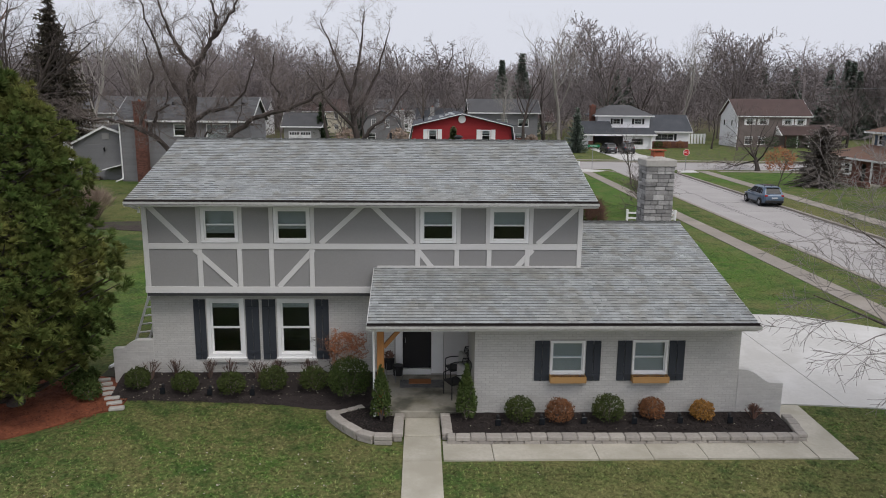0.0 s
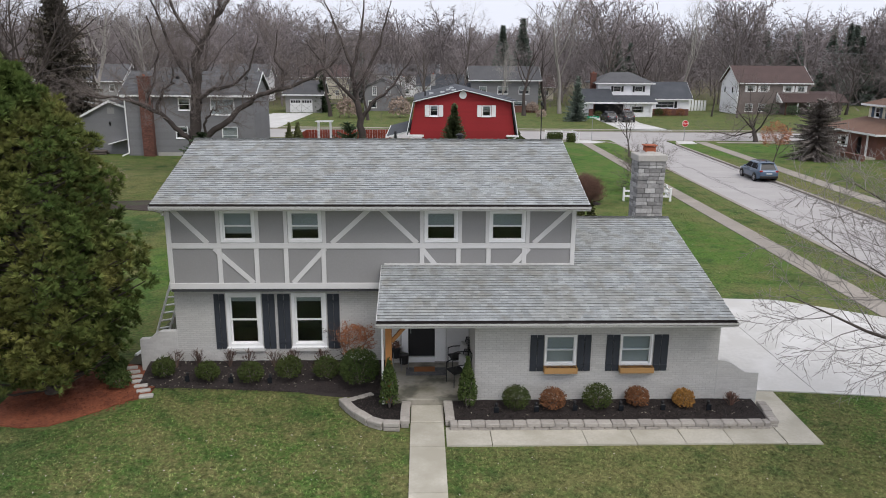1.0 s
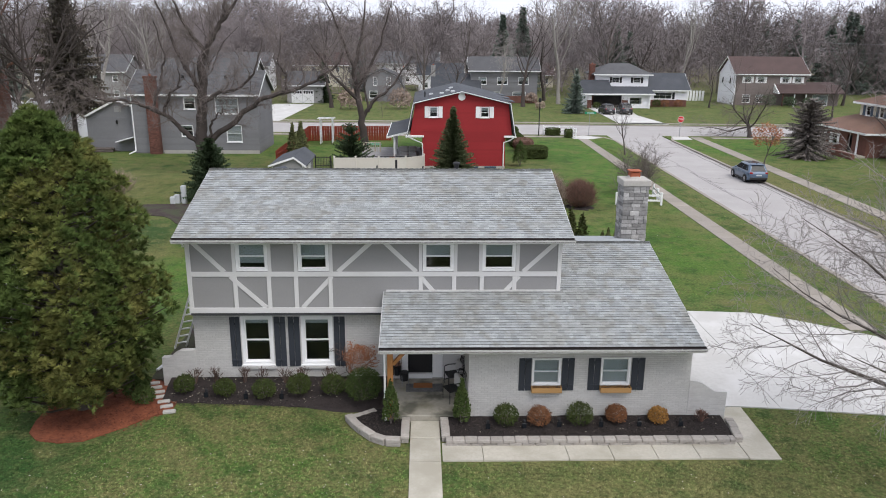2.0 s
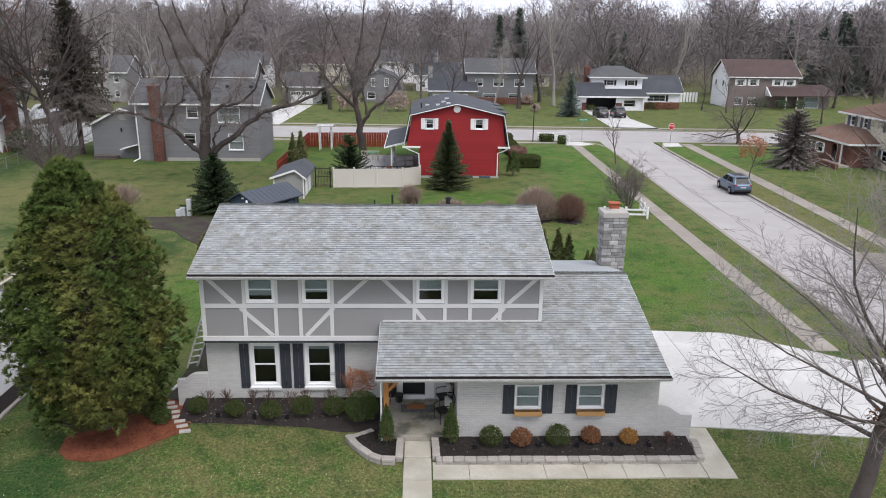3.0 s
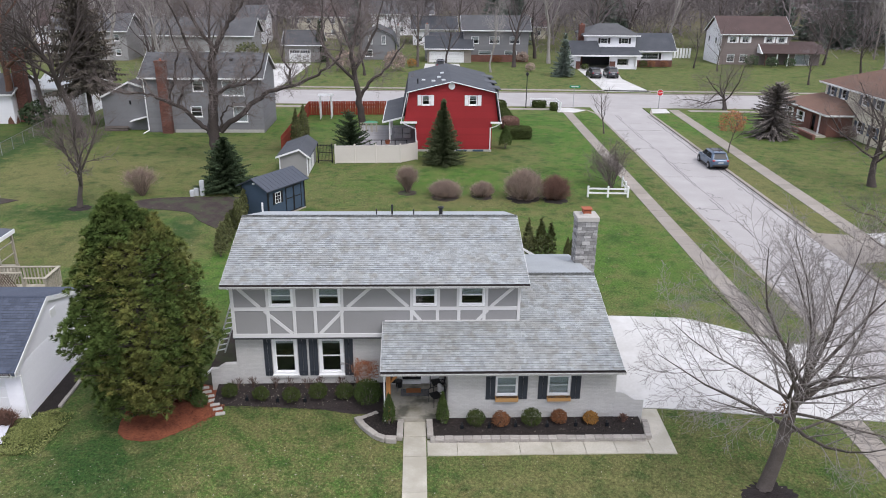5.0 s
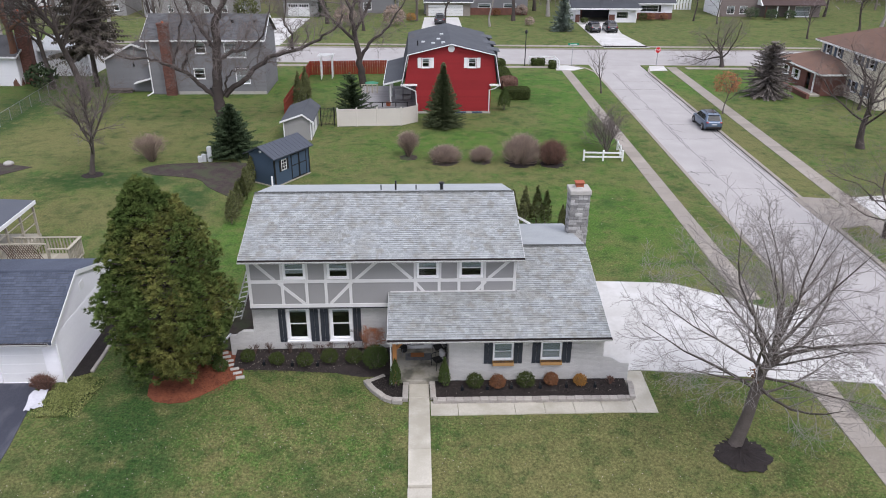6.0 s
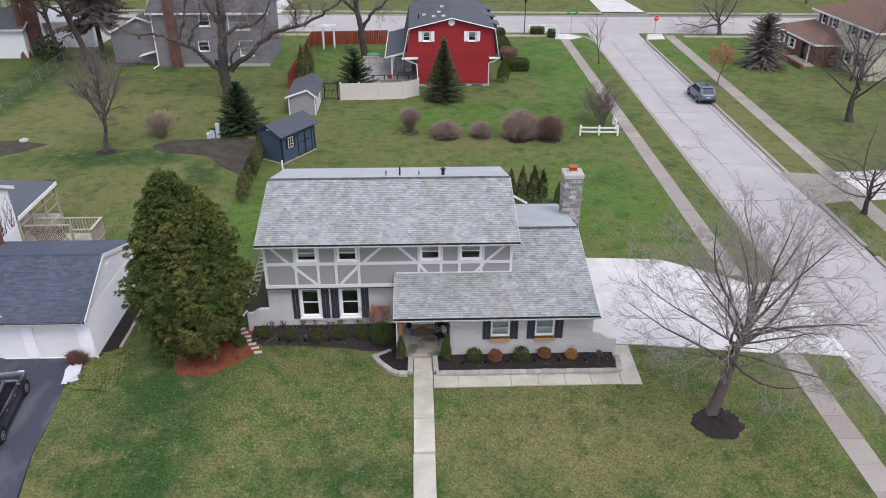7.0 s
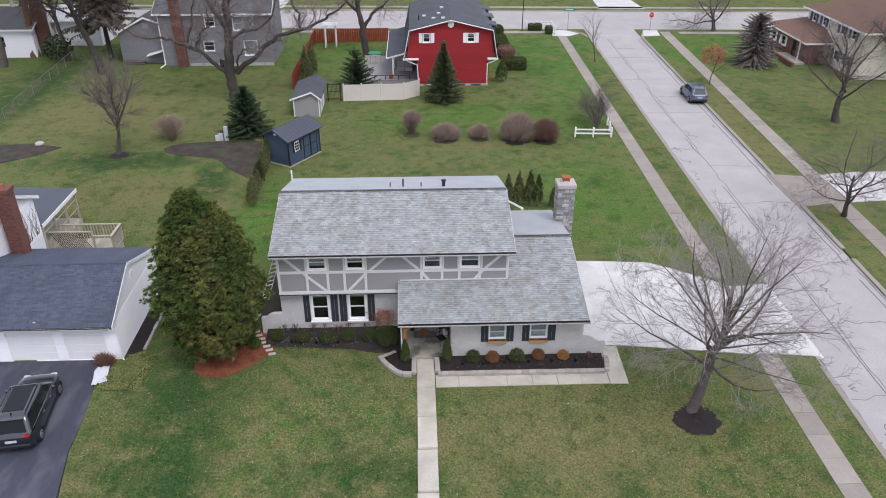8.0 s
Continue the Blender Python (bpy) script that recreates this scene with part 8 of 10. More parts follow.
# loose bark chips over the beds
rc = random.Random(21)
g = Geo()
for k in range(5700):
    if k >= 5200:
        x = rc.uniform(5.75, 7.0)
        y, z = rc.uniform(-2.4 - 1.4 * min(1.0, (x - 5.5) / 0.9), -2.2), 0.135
    elif k < 2600:
        x = rc.uniform(-0.9, 6.4)
        y = rc.uniform(-1.5 - 0.05 * max(0, x), -0.03)
        z = bed_z(x, y)
    else:
        x, y = rc.uniform(8.6, 17.1), rc.uniform(-3.7, -2.7)
        z = 0.15 + 0.05 * (y + 3.75)
    a, L = rc.uniform(0, 3.14), rc.uniform(0.02, 0.06)
    c, s = math.cos(a) * L, math.sin(a) * L
    g.add([(x - c, y - s, z), (x + s * 0.35, y - c * 0.35, z + 0.015), (x + c, y + s, z + rc.uniform(0, 0.03)), (x - s * 0.35, y + c * 0.35, z + 0.01)], [(0, 1, 2, 3)])
tagged(part("bark_chips", g, M_CHIP, None, "loose dark bark chips on the beds", clean=False), category="bark chips", kind="stuff")
g = Geo()
for k in range(-500, 1500):
    x, y = (rc.uniform(-8, 7) if k % 3 else rc.uniform(8, 24), rc.uniform(-20, -4.2) if k % 3 else rc.uniform(-20, -5.4)) if k < 700 else (rc.uniform(-0.9, 6.2), rc.uniform(-1.4, -0.1)) if k < 950 else (rc.uniform(8.7, 17), rc.uniform(-3.7, -2.7)) if k < 1000 else (rc.uniform(-20, 24), rc.uniform(10, 35))
    z = (bed_z(x, y) + 0.02 if k < 950 else 0.21 if k < 1000 else 0.03) if k >= 700 else lawn_z(x, y) + 0.03
    a, L = rc.uniform(0, 6.28), rc.uniform(0.018, 0.036)
    c, s = math.cos(a) * L, math.sin(a) * L
    g.add([(x - c, y - s, z), (x + s * 0.6, y - c * 0.6, z + 0.01), (x + c, y + s, z + 0.015), (x - s * 0.6, y + c * 0.6, z)], [(0, 1, 2, 3)])
tagged(part("fallen_leaves", g, M_OLDWOOD, None, "scattered pale dry leaves on lawn and beds", clean=False), category="leaves", kind="stuff")

g = Geo()
for k in range(1500):
    x, y = rc.uniform(-4.5, -0.5), rc.uniform(-3.75, 0.3)
    if ((x + 2.6) / 1.9) ** 2 + ((y + 1.6) / 1.95) ** 2 > 1:
        continue
    a, L = rc.uniform(0, 3.14), rc.uniform(0.03, 0.08)
    c, s = math.cos(a) * L, math.sin(a) * L
    g.add([(x - c, y - s, 0.042), (x + s * 0.35, y - c * 0.35, 0.06), (x + c, y + s, 0.05 + rc.uniform(0, 0.03)), (x - s * 0.35, y + c * 0.35, 0.055)], [(0, 1, 2, 3)])
tagged(part("red_bark_chips", g, M_REDMULCH, None, "loose red bark chips under the pine", clean=False), category="bark chips", kind="stuff")

# clipped shrubs before the main wall
for i, (x, y, r) in enumerate(((-0.35, -0.75, 0.36), (1.05, -0.95, 0.36), (2.4, -1.1, 0.4), (3.55, -0.95, 0.42), (4.7, -1.0, 0.42))):
    shrub((x, y, bed_z(x, y)), r, r * 0.82, 1500, 0.05, M_BOX, "clipped round boxwood in dark mulch", seed=30 + i, group="boxwoods before the front wall")
shrub((5.75, -1.35, bed_z(5.75, -1.35)), 0.62, 0.56, 3400, 0.05, M_CONE, "large dense dark green shrub beside the porch", seed=37)
for i, (x, y, r, m, lb) in enumerate(((10.31, -3.1, 0.4, M_BOX, "clipped round boxwood in the edged bed"), (11.35, -3.15, 0.37, M_BARBERRY, "round rust-brown dormant shrub"), (12.62, -3.12, 0.43, M_BOX, "clipped round boxwood in the edged bed"), (13.8, -2.98, 0.34, M_BARBERRY, "round rust-brown dormant shrub"), (15.12, -3.05, 0.31, M_GOLDLEAF, "round golden-brown dormant shrub"))):
    shrub((x, y, 0.15), r, r * 0.85, 1500, 0.05, m, lb, seed=50 + i, group="shrubs before the garage wall")


def coned(h, r):
    def f(c):
        k = max(0.0, min(1.0, c.z / h))
        w = (1 - k) ** 0.8 * 0.95 + 0.05
        return Vector((c.x * w, c.y * w, c.z))
    return f


for i, (x, y) in enumerate(((6.72, -2.95), (8.93, -3.0))):
    shrub((x, y, 0.13), 0.36, 0.74, 1700, 0.07, M_CONE, "upright cone-shaped evergreen beside the porch", seed=70 + i, group="cone evergreens at the porch", shape=coned(1.5, 0.36), lump=0.25)
# dormant twiggy shrubs
rs = random.Random(88)


def twig_shrub(loc, r, h, n, material, label, seed, group="", low=0.5):
    rnd = random.Random(seed)
    t = thing("twiggy_shrub", loc, label, "shrub", group)
    st, tw = Geo(), Geo()
    for k in range(n):
        a, u = rnd.uniform(0, 6.283), rnd.random() ** 0.6
        e = Vector((r * u * math.cos(a), r * u * math.sin(a), h * (low + (1 - low) * math.sqrt(1 - u * u)) * rnd.uniform(0.8, 1.05)))
        m = Vector((e.x * (0.9 - 0.9 * low), e.y * (0.9 - 0.9 * low), e.z * 0.55))
        (st if k % 8 == 0 else tw).tube([(e.x * 0.08, e.y * 0.08, -0.05), m, e], [0.02 if k % 8 == 0 else 0.01, 0.01, 0.005], 3, False)
        for q in range(3):
            w = Vector((rnd.gauss(0, 0.14), rnd.gauss(0, 0.14), rnd.uniform(0.0, 0.2)))
            tw.tube([m.lerp(e, rnd.uniform(0.3, 1)), e + w * (r + h) * 0.5], [0.008, 0.004], 3, False)
    part("stem_clump", st.moved(Matrix.Translation(loc)), M_BARK, t, clean=False)
    part("twig_mass", tw.moved(Matrix.Translation(loc)), material, t, clean=False)
    return t


for x, y, r, h, m, lb in ((7.1, 30.9, 1.0, 2.1, M_TANSHRUB, "upright dormant shrub on the back lawn"), (10.2, 29.7, 1.45, 1.25, M_TANSHRUB, "low brown dormant shrub on the back lawn"), (13.3, 29.7, 1.05, 1.15, M_TANSHRUB, "low brown dormant shrub on the back lawn"), (16.7, 29.2, 1.7, 2.3, M_TANSHRUB, "broad rounded dormant shrub on the back lawn"), (19.2, 28.9, 1.3, 1.9, M_REDTWIG, "russet rounded shrub on the back lawn")):
    twig_shrub((x, y, 0), r, h, int(520 * r), m, lb, int(x * 10), "shrubs across the back lawn", 0.5 if x < 8 else 0.12)
    single("mulch_ring", mound(x, y - 0.15, r * 0.9, 0.05, int(x)), M_SOIL if x > 15 else M_GARDEN, "brown soil round a shrub", "mulch", loc=(x, y - 0.15, 0))
twig_shrub((-14.6, 30.0, 0), 1.5, 2.2, 260, M_TANSHRUB, "loose bare shrub beside the garden bed", 5)
for k, (x, y) in enumerate(((-0.1, -0.4), (1.6, -0.35), (2.2, -0.4), (3.0, -0.4), (3.6, -0.35), (4.5, -0.4), (0.6, -0.3))):
    twig_shrub((x, y, bed_z(x, y)), 0.26, 0.55, 17, M_CANE, "thin bare rose canes before the wall", 200 + k, "rose canes")
twig_shrub((16.5, -3.05, 0.15), 0.22, 0.4, 40, M_REDTWIG, "small bare russet shrub", 12)
# weeping red-leaved maple by the porch
jm = plant_tree("japanese_maple", (5.7, -0.55, 0.3), tree_geo(81, 1.5, 0.045, (9, 6, 5), (0.0, -0.02, -0.04), 0.2, (1.3, 0.5, 0.5), ((40, 75), (30, 60)), (-0.1, 0), 0.4, 2, 0.5), M_BARK, M_CANE, "small russet dwarf maple beside the porch")
g = leaf_ball(83, 0.56, 0.44, 1500, 0.05, 0.6)
part("leaves", g.moved(Matrix.Translation((5.58, -0.6, 0.9))), M_RUSSET, jm, "thin russet leaves", clean=False)
# red-leaved street tree
rl = plant_tree("young_tree", (40.05, 45.0, 0), tree_geo(85, 4.6, 0.07, (9, 6, 5), (0.05, 0.1, 0.05), 0.1, (0.6, 0.5, 0.5), ((25, 50), (25, 50)), (0, 0), 0.4, 2, 0.7), M_BARK, M_TWIG, "young tree holding russet leaves beside the sidewalk")
part("leaves", leaf_ball(86, 1.25, 1.25, 900, 0.16, 0.35).moved(Matrix.Translation((40.05, 45.0, 1.9))), M_RUSSET, rl, "russet leaves", clean=False)

# arborvitae: a hedge behind the house and two clumps
arb = shrub((-4.9, 16.3, 0), 0.5, 1.0, 900, 0.12, M_ARBOR, "narrow olive arborvitae in a hedge", "arborvitae", 91, "arborvitae hedge", "arborvitae", 0.2, coned(2.1, 0.5))
for k in range(1, 10):
    copy_thing(arb, Matrix.Translation((-4.9 - 0.02 * k, 16.3 + 0.92 * k, 0)) @ Matrix.Rotation(k, 4, "Z") @ Matrix.Scale(1.0 + 0.08 * math.sin(k * 2.3), 4))
arb2 = shrub((15.1, 15.8, 0), 0.6, 1.35, 1100, 0.14, M_ARBOR, "pointed olive arborvitae behind the house", "arborvitae", 92, "arborvitae clump", "arborvitae", 0.2, coned(2.8, 0.6))
for x, y, s in ((14.3, 15.9, 0.9), (15.9, 15.6, 1.05), (16.5, 15.5, 0.95), (17.6, 15.3, 0.6), (17.95, 15.4, 0.65), (18.3, 15.3, 0.6)):
    copy_thing(arb2, Matrix.Translation((x, y, 0)) @ Matrix.Rotation(x, 4, "Z") @ Matrix.Scale(s, 4))
for x, y, s in ((-4.6, 47.5, 1.4), (-4.2, 49.5, 1.35), (-4.4, 51.5, 1.3)):
    copy_thing(arb2, Matrix.Translation((x, y, 0)) @ Matrix.Scale(s, 4))


# clipped hedges beside the red house
def hedge(x0, x1, y0, y1, h, material, label, seed, power=6):
    rnd = random.Random(seed)
    t = thing("hedge", ((x0 + x1) / 2, (y0 + y1) / 2, 0), label, "hedge", "clipped hedges")
    g = Geo()
    n = int(900 * ((x1 - x0) * (y1 - y0) + 2 * (x1 - x0 + y1 - y0) * h) / 6)
    for k in range(n):
        u, v, w = rnd.uniform(-1, 1), rnd.uniform(-1, 1), rnd.uniform(-1, 1)
        m = (abs(u) ** power + abs(v) ** power + abs(w) ** power) ** (1 / power)
        u, v, w = u / m, v / m, w / m
        c = Vector(((x0 + x1) / 2 + u * (x1 - x0) / 2, (y0 + y1) / 2 + v * (y1 - y0) / 2, h / 2 + w * h / 2))
        d = Vector((rnd.gauss(0, 1), rnd.gauss(0, 1), rnd.gauss(0.4, 1))).normalized() * 0.13
        e = d.orthogonal().normalized() * 0.06
        g.add([c, c + d * 0.5 + e, c + d, c + d * 0.5 - e], [(0, 1, 2, 3)])
    part("foliage", g, material, t, clean=False)
    part("heart", Geo().rbox(x0 + 0.7 / power, y0 + 0.7 / power, 0.0, x1 - 0.7 / power, y1 - 0.7 / power, h - 0.7 / power, 0.15), material, t)


hedge(17.9, 20.5, 50.9, 52.6, 1.25, M_BOX, "long clipped dark green hedge", 1)
hedge(17.7, 19.8, 55.7, 57.8, 1.4, M_REDTWIG, "clipped dark reddish hedge beside the house", 2, 3)
for k, (y, h) in enumerate(((60.0, 1.15), (61.7, 1.15), (63.4, 1.15), (67.2, 1.5))):
    hedge(17.7, 19.5, y - 0.8, y + 0.8, h, M_BOX, "clipped rounded green hedge in a row", 3 + k, 3)
hedge(23.4, 25.2, 70.0, 70.7, 0.95, M_BOX, "small clipped hedge at the street corner", 8)
hedge(25.5, 26.4, 68.0, 69.0, 1.0, M_BOX, "small clipped hedge at the street corner", 9)
shrub((17.1, 46.7, 0), 0.95, 1.25, 2200, 0.1, M_CONE, "rounded arborvitae beside the red house", "arborvitae", 95, "", "arborvitae", 0.1, coned(2.9, 0.8))
for x, y, r, m in ((38.5, 108, 0.7, M_BOX), (7.0, 111, 0.9, M_GOLDLEAF), (50.5, 112.6, 0.8, M_BOX), (52, 112.6, 0.8, M_BARBERRY), (54.5, 112.6, 0.8, M_BARBERRY), (28.2, 106, 0.9, M_TANSHRUB), (72, 114.5, 1.3, M_SPRUCE), (75.5, 113.5, 1.2, M_SPRUCE), (79, 113.5, 1.1, M_SPRUCE), (35, 109, 0.6, M_BOX), (28.5, 119, 1.2, M_TANSHRUB), (-24, 116, 2.2, M_ARBOR), (23.5, 118.5, 0.8, M_BARBERRY), (56.5, 52, 0.9, M_TANSHRUB), (60.5, 50.5, 1.0, M_BARBERRY), (-4.5, 105, 2.0, M_TANSHRUB), (4, 106, 2.0, M_TANSHRUB), (-35.5, 57, 1.7, M_SPRUCE)):
    shrub((x, y, 0), r, r * 0.85, 500, r * 0.2, m, "rounded shrub before a far house", seed=int(x * 3), group="far shrubs")
# ground cover beside the white garage
g = Geo()
rg = random.Random(19)
for k in range(5200):
    a, b = rg.gauss(0, 1), rg.gauss(0, 1)
    x, y = -7.75 + 0.8 * max(-1.2, min(1.2, a * 0.6)) + 0.25 * (b * 0.4), -3.2 + 1.2 * max(-1.2, min(1.2, b * 0.6))
    z = 0.28 + 0.16 * noise.noise((x * 2, y * 2, 0)) - 0.18 * (abs(a * 0.6) + abs(b * 0.6)) * 0.7
    d = Vector((rg.gauss(0, 1), rg.gauss(0, 1), rg.gauss(0.7, 0.6))).normalized() * 0.1
    e = d.orthogonal().normalized() * 0.03
    c = Vector((x, y, max(0.02, z)))
    g.add([c, c + d * 0.5 + e, c + d, c + d * 0.5 - e], [(0, 1, 2, 3)])
tagged(part("ground_cover", g, M_GREENMAT, None, "spreading pale green ground cover beside the asphalt drive", clean=False), category="ground cover", kind="stuff")
for x, y in ((-9.3, -2.6), (-8.9, -2.7)):
    twig_shrub((x, y, 0), 0.4, 0.7, 160, M_REDTWIG, "small russet shrub beside the garage doors", int(-x * 10), "russet shrubs")
for x, y, r in ((-1.5, -1.3, 0.36), (-1.95, -0.85, 0.42), (-2.0, -0.3, 0.36)):
    shrub((x, y, 0.03), r, r * 0.8, 1000, 0.06, M_CONE, "low dark evergreen beside the stepping stones", seed=int(-x * 40), group="low evergreens")

# far woods: one mass of bare crowns, twig colour paled for haze
wood = Geo()
rw = random.Random(33)
far = [tree_geo(300 + i, 1.0, 0.009, (8, 7, 6, 4), (0.06, 0.1, 0.05), 0.14, (0.7, 0.5, 0.5, 0.5), ((22, 55), (25, 55), (25, 65)), (0, 0), 0.25, 2, 0.62, 0.5, (0.38, 0.55), 2) for i in range(5)]
fv = [(np.array(a.v + b.v), [tuple(i for i in f) for f in a.f] + [tuple(i + len(a.v) for i in f) for f in b.f]) for a, b in far]
allv, allf, count = [], [], 0
for k in range(720):
    y = 134 + 190 * (k / 720) ** 0.9 + rw.uniform(-6, 6)
    x = rw.uniform(-0.75, 0.85) * (y + 40)
    if 90 < x < 165 and y > 160 and y < 190:
        continue
    h = rw.uniform(21, 28) if k % 5 == 0 else rw.uniform(14, 21)
    v, f = fv[k % 5]
    a = rw.uniform(0, 6.28)
    c, s = math.cos(a), math.sin(a)
    w = v.copy()
    w[:, 0], w[:, 1] = (v[:, 0] * c - v[:, 1] * s) * h + x, (v[:, 0] * s + v[:, 1] * c) * h + y
    w[:, 2] = v[:, 2] * h
    allv.append(w)
    allf += [tuple(i + count for i in q) for q in f]
    count += len(v)
wood.v, wood.f = [tuple(p) for p in np.concatenate(allv)], allf
tagged(part("far_woods", wood, M_HAZYTWIG, None, "far grey-brown winter woods of bare trees", clean=False), category="woods", kind="stuff")
# distant woods closing the horizon, with haze painted into their grey
n = 46000
rd = np.random.default_rng(8)
y = 300 + 420 * rd.random(n) ** 1.3
x = rd.uniform(-0.85, 0.95, n) * (y + 40)
top = (15 + 7 * rd.random(n) + 3 * np.sin(x * 0.05 + y * 0.02)) * (1 + 0.0004 * (y - 300))
z0 = top * rd.uniform(0.0, 0.75, n)
hw = 0.12 + 0.3 * rd.random(n)
lean = rd.normal(0, 0.16, n) * (top - z0)
v = np.empty((n, 3, 3))
v[:, 0] = np.stack([x - hw, y, z0 - 0.5], 1)
v[:, 1] = np.stack([x + hw, y + 0.3, z0 - 0.5], 1)
v[:, 2] = np.stack([x + lean, y, z0 + (top - z0) * rd.uniform(0.5, 1.0, n)], 1)
g = Geo()
g.v = [tuple(p) for p in v.reshape(-1, 3)]
g.f = [(3 * i, 3 * i + 1, 3 * i + 2) for i in range(n)]
tagged(part("distant_woods", g, M_HAZYWOOD, None, "distant winter woods along the horizon, haze painted into their grey", clean=False), category="woods", kind="stuff")
# low scrub under the far woods
g = Geo()
for k in range(16000):
    y = rw.uniform(128, 330)
    x = rw.uniform(-0.8, 0.9) * (y + 40)
    if abs(x - 75) < 14 and y < 132:
        continue
    z = rw.uniform(0, 1) ** 2 * 8
    L = rw.uniform(0.6, 2.2)
    d = Vector((rw.gauss(0, 0.6), rw.gauss(0, 0.6), rw.uniform(0.4, 1))) * L
    e = d.orthogonal().normalized() * 0.1
    p = Vector((x, y, z))
    g.add([p - e, p + e, p + d], [(0, 1, 2)])
tagged(part("woodland_scrub", g, M_HAZYTWIG, None, "brown scrub under the far woods", clean=False), category="scrub", kind="stuff")


# standing grass blades over the lawns
def blades(name, count, x0, x1, y0, y1, h, seed, keep):
    r = np.random.default_rng(seed)
    x, y = r.uniform(x0, x1, count), r.uniform(y0, y1, count)
    ok = np.array([keep(a, b) for a, b in zip(x, y)])
    x, y = x[ok], y[ok]
    z = np.array([lawn_z(a, b) for a, b in zip(x, y)])
    n = len(x)
    a, t = r.uniform(0, 6.283, n), r.uniform(0.8, 1.7, n) * h
    hh = r.uniform(0.3, 0.6, n) * h
    w = 0.018 + 0.012 * r.random(n)
    v = np.empty((n, 3, 3))
    v[:, 0] = np.stack([x - w * np.sin(a), y + w * np.cos(a), z - 0.01], 1)
    v[:, 1] = np.stack([x + w * np.sin(a), y - w * np.cos(a), z - 0.01], 1)
    v[:, 2] = np.stack([x + t * np.cos(a), y + t * np.sin(a), z + hh], 1)
    g = Geo()
    g.v = [tuple(p) for p in v.reshape(-1, 3)]
    g.f = [(3 * i, 3 * i + 1, 3 * i + 2) for i in range(n)]
    return tagged(part(name, g, M_BLADE, None, "short standing blades of winter lawn grass", clean=False), category="grass", kind="stuff")


def front_lawn(x, y):
    if 7.2 < x < 8.35 or (x - 20.85) ** 2 + (y + 7.45) ** 2 < 1.9 or x < -6.5 - 0.12 * (-4 - y) and y > -14 and x < -8:
        return False
    if x > 8 and y > -5.1 and x < 18.3 or x > 18.2 and y > -2.0:
        return False
    if x < -0.3 and ((x + 2.6) / 2.1) ** 2 + ((y + 1.6) / 2.25) ** 2 < 1:
        return False
    if -0.6 < x < 5.3:
        return y < -1.48 - 0.09 * max(0, x) - 0.25 * smooth((x - 3.6) / 1.6)
    return not (5.3 <= x < 7.5 and y > -4.25 + 1.5 * max(0.0, 6.4 - x))


blades("grass_blades", 185000, -8, 25.2, -20, -1.4, 0.065, 1, front_lawn)
blades("grass_blades", 110000, -22, 25.3, 9.3, 40, 0.085, 2, lambda x, y: not (-15 < x < -4.4 and 21 < y < 29.5) and not (-5.5 < x < 0 and y > 23) and not any((x - cx) ** 2 + (y - cy) ** 2 < r * r for cx, cy, r in ((-18.2, 26.6, 0.85), (7.1, 30.75, 0.85), (10.2, 29.55, 1.2), (13.3, 29.55, 0.9), (16.7, 29.05, 1.4), (19.2, 28.75, 1.1))))
blades("grass_blades", 12000, 27.3, 29.0, -30, 66, 0.075, 3, lambda x, y: (y < -4.5 or y > 5) and x < curb_l(y) - 0.2 and x > 27.1 + 0.018 * y)


# ---- chimney of the house ----
ch = thing("chimney", (16.47, 6.25, 0), "rough grey stone chimney with concrete cap and clay flue", "chimney")
part("core", Geo().box(15.98, 5.8, -0.2, 16.97, 6.7, 6.02), M_GROUT, ch)
rk = random.Random(14)
z = -0.1
while z < 5.95:
    h = min(rk.choice((0.11, 0.14, 0.17, 0.2)), 6.0 - z)
    if h < 0.06:
        break
    for side in range(4):
        a0, a1 = (15.95, 17.0) if side in (0, 2) else (5.8, 6.7)
        x = a0
        while x < a1 - 0.02:
            w = min(rk.uniform(0.2, 0.48), a1 - x)
            if a1 - x - w < 0.1:
                w = a1 - x
            d = rk.uniform(0.015, 0.06)
            if side == 0:
                g = Geo().rbox(x + 0.008, 5.8 - d, z + 0.008, x + w - 0.008, 5.8, z + h - 0.006, 0.02)
            elif side == 2:
                g = Geo().rbox(x + 0.008, 6.7, z + 0.008, x + w - 0.008, 6.7 + d, z + h - 0.006, 0.02)
            elif side == 1:
                g = Geo().rbox(16.97, x + 0.008, z + 0.008, 16.97 + d, x + w - 0.008, z + h - 0.006, 0.02)
            else:
                g = Geo().rbox(15.98 - d, x + 0.008, z + 0.008, 15.98, x + w - 0.008, z + h - 0.006, 0.02)
            if z > 2.0 or side == 1:
                part("stone", g, M_STONE, ch)
            x += w
    z += h
part("cap", Geo().rbox(15.9, 5.72, 6.0, 17.05, 6.78, 6.26, 0.03), M_CAP, ch, "weathered concrete cap")
part("mortar_crown", Geo().tube([(16.47, 6.25, 6.24), (16.47, 6.25, 6.36)], [0.4, 0.24], 12), M_CAP, ch)
fl = part("flue", Geo().rbox(16.27, 6.05, 6.3, 16.67, 6.45, 6.52, 0.02), M_TERRA, ch, "clay flue")
part("flue_lid", Geo().rbox(16.22, 6.0, 6.56, 16.72, 6.5, 6.6, 0.01).box(16.28, 6.06, 6.5, 16.32, 6.1, 6.57).box(16.62, 6.4, 6.5, 16.66, 6.44, 6.57).box(16.28, 6.4, 6.5, 16.32, 6.44, 6.57).box(16.62, 6.06, 6.5, 16.66, 6.1, 6.57), M_TERRA, fl)


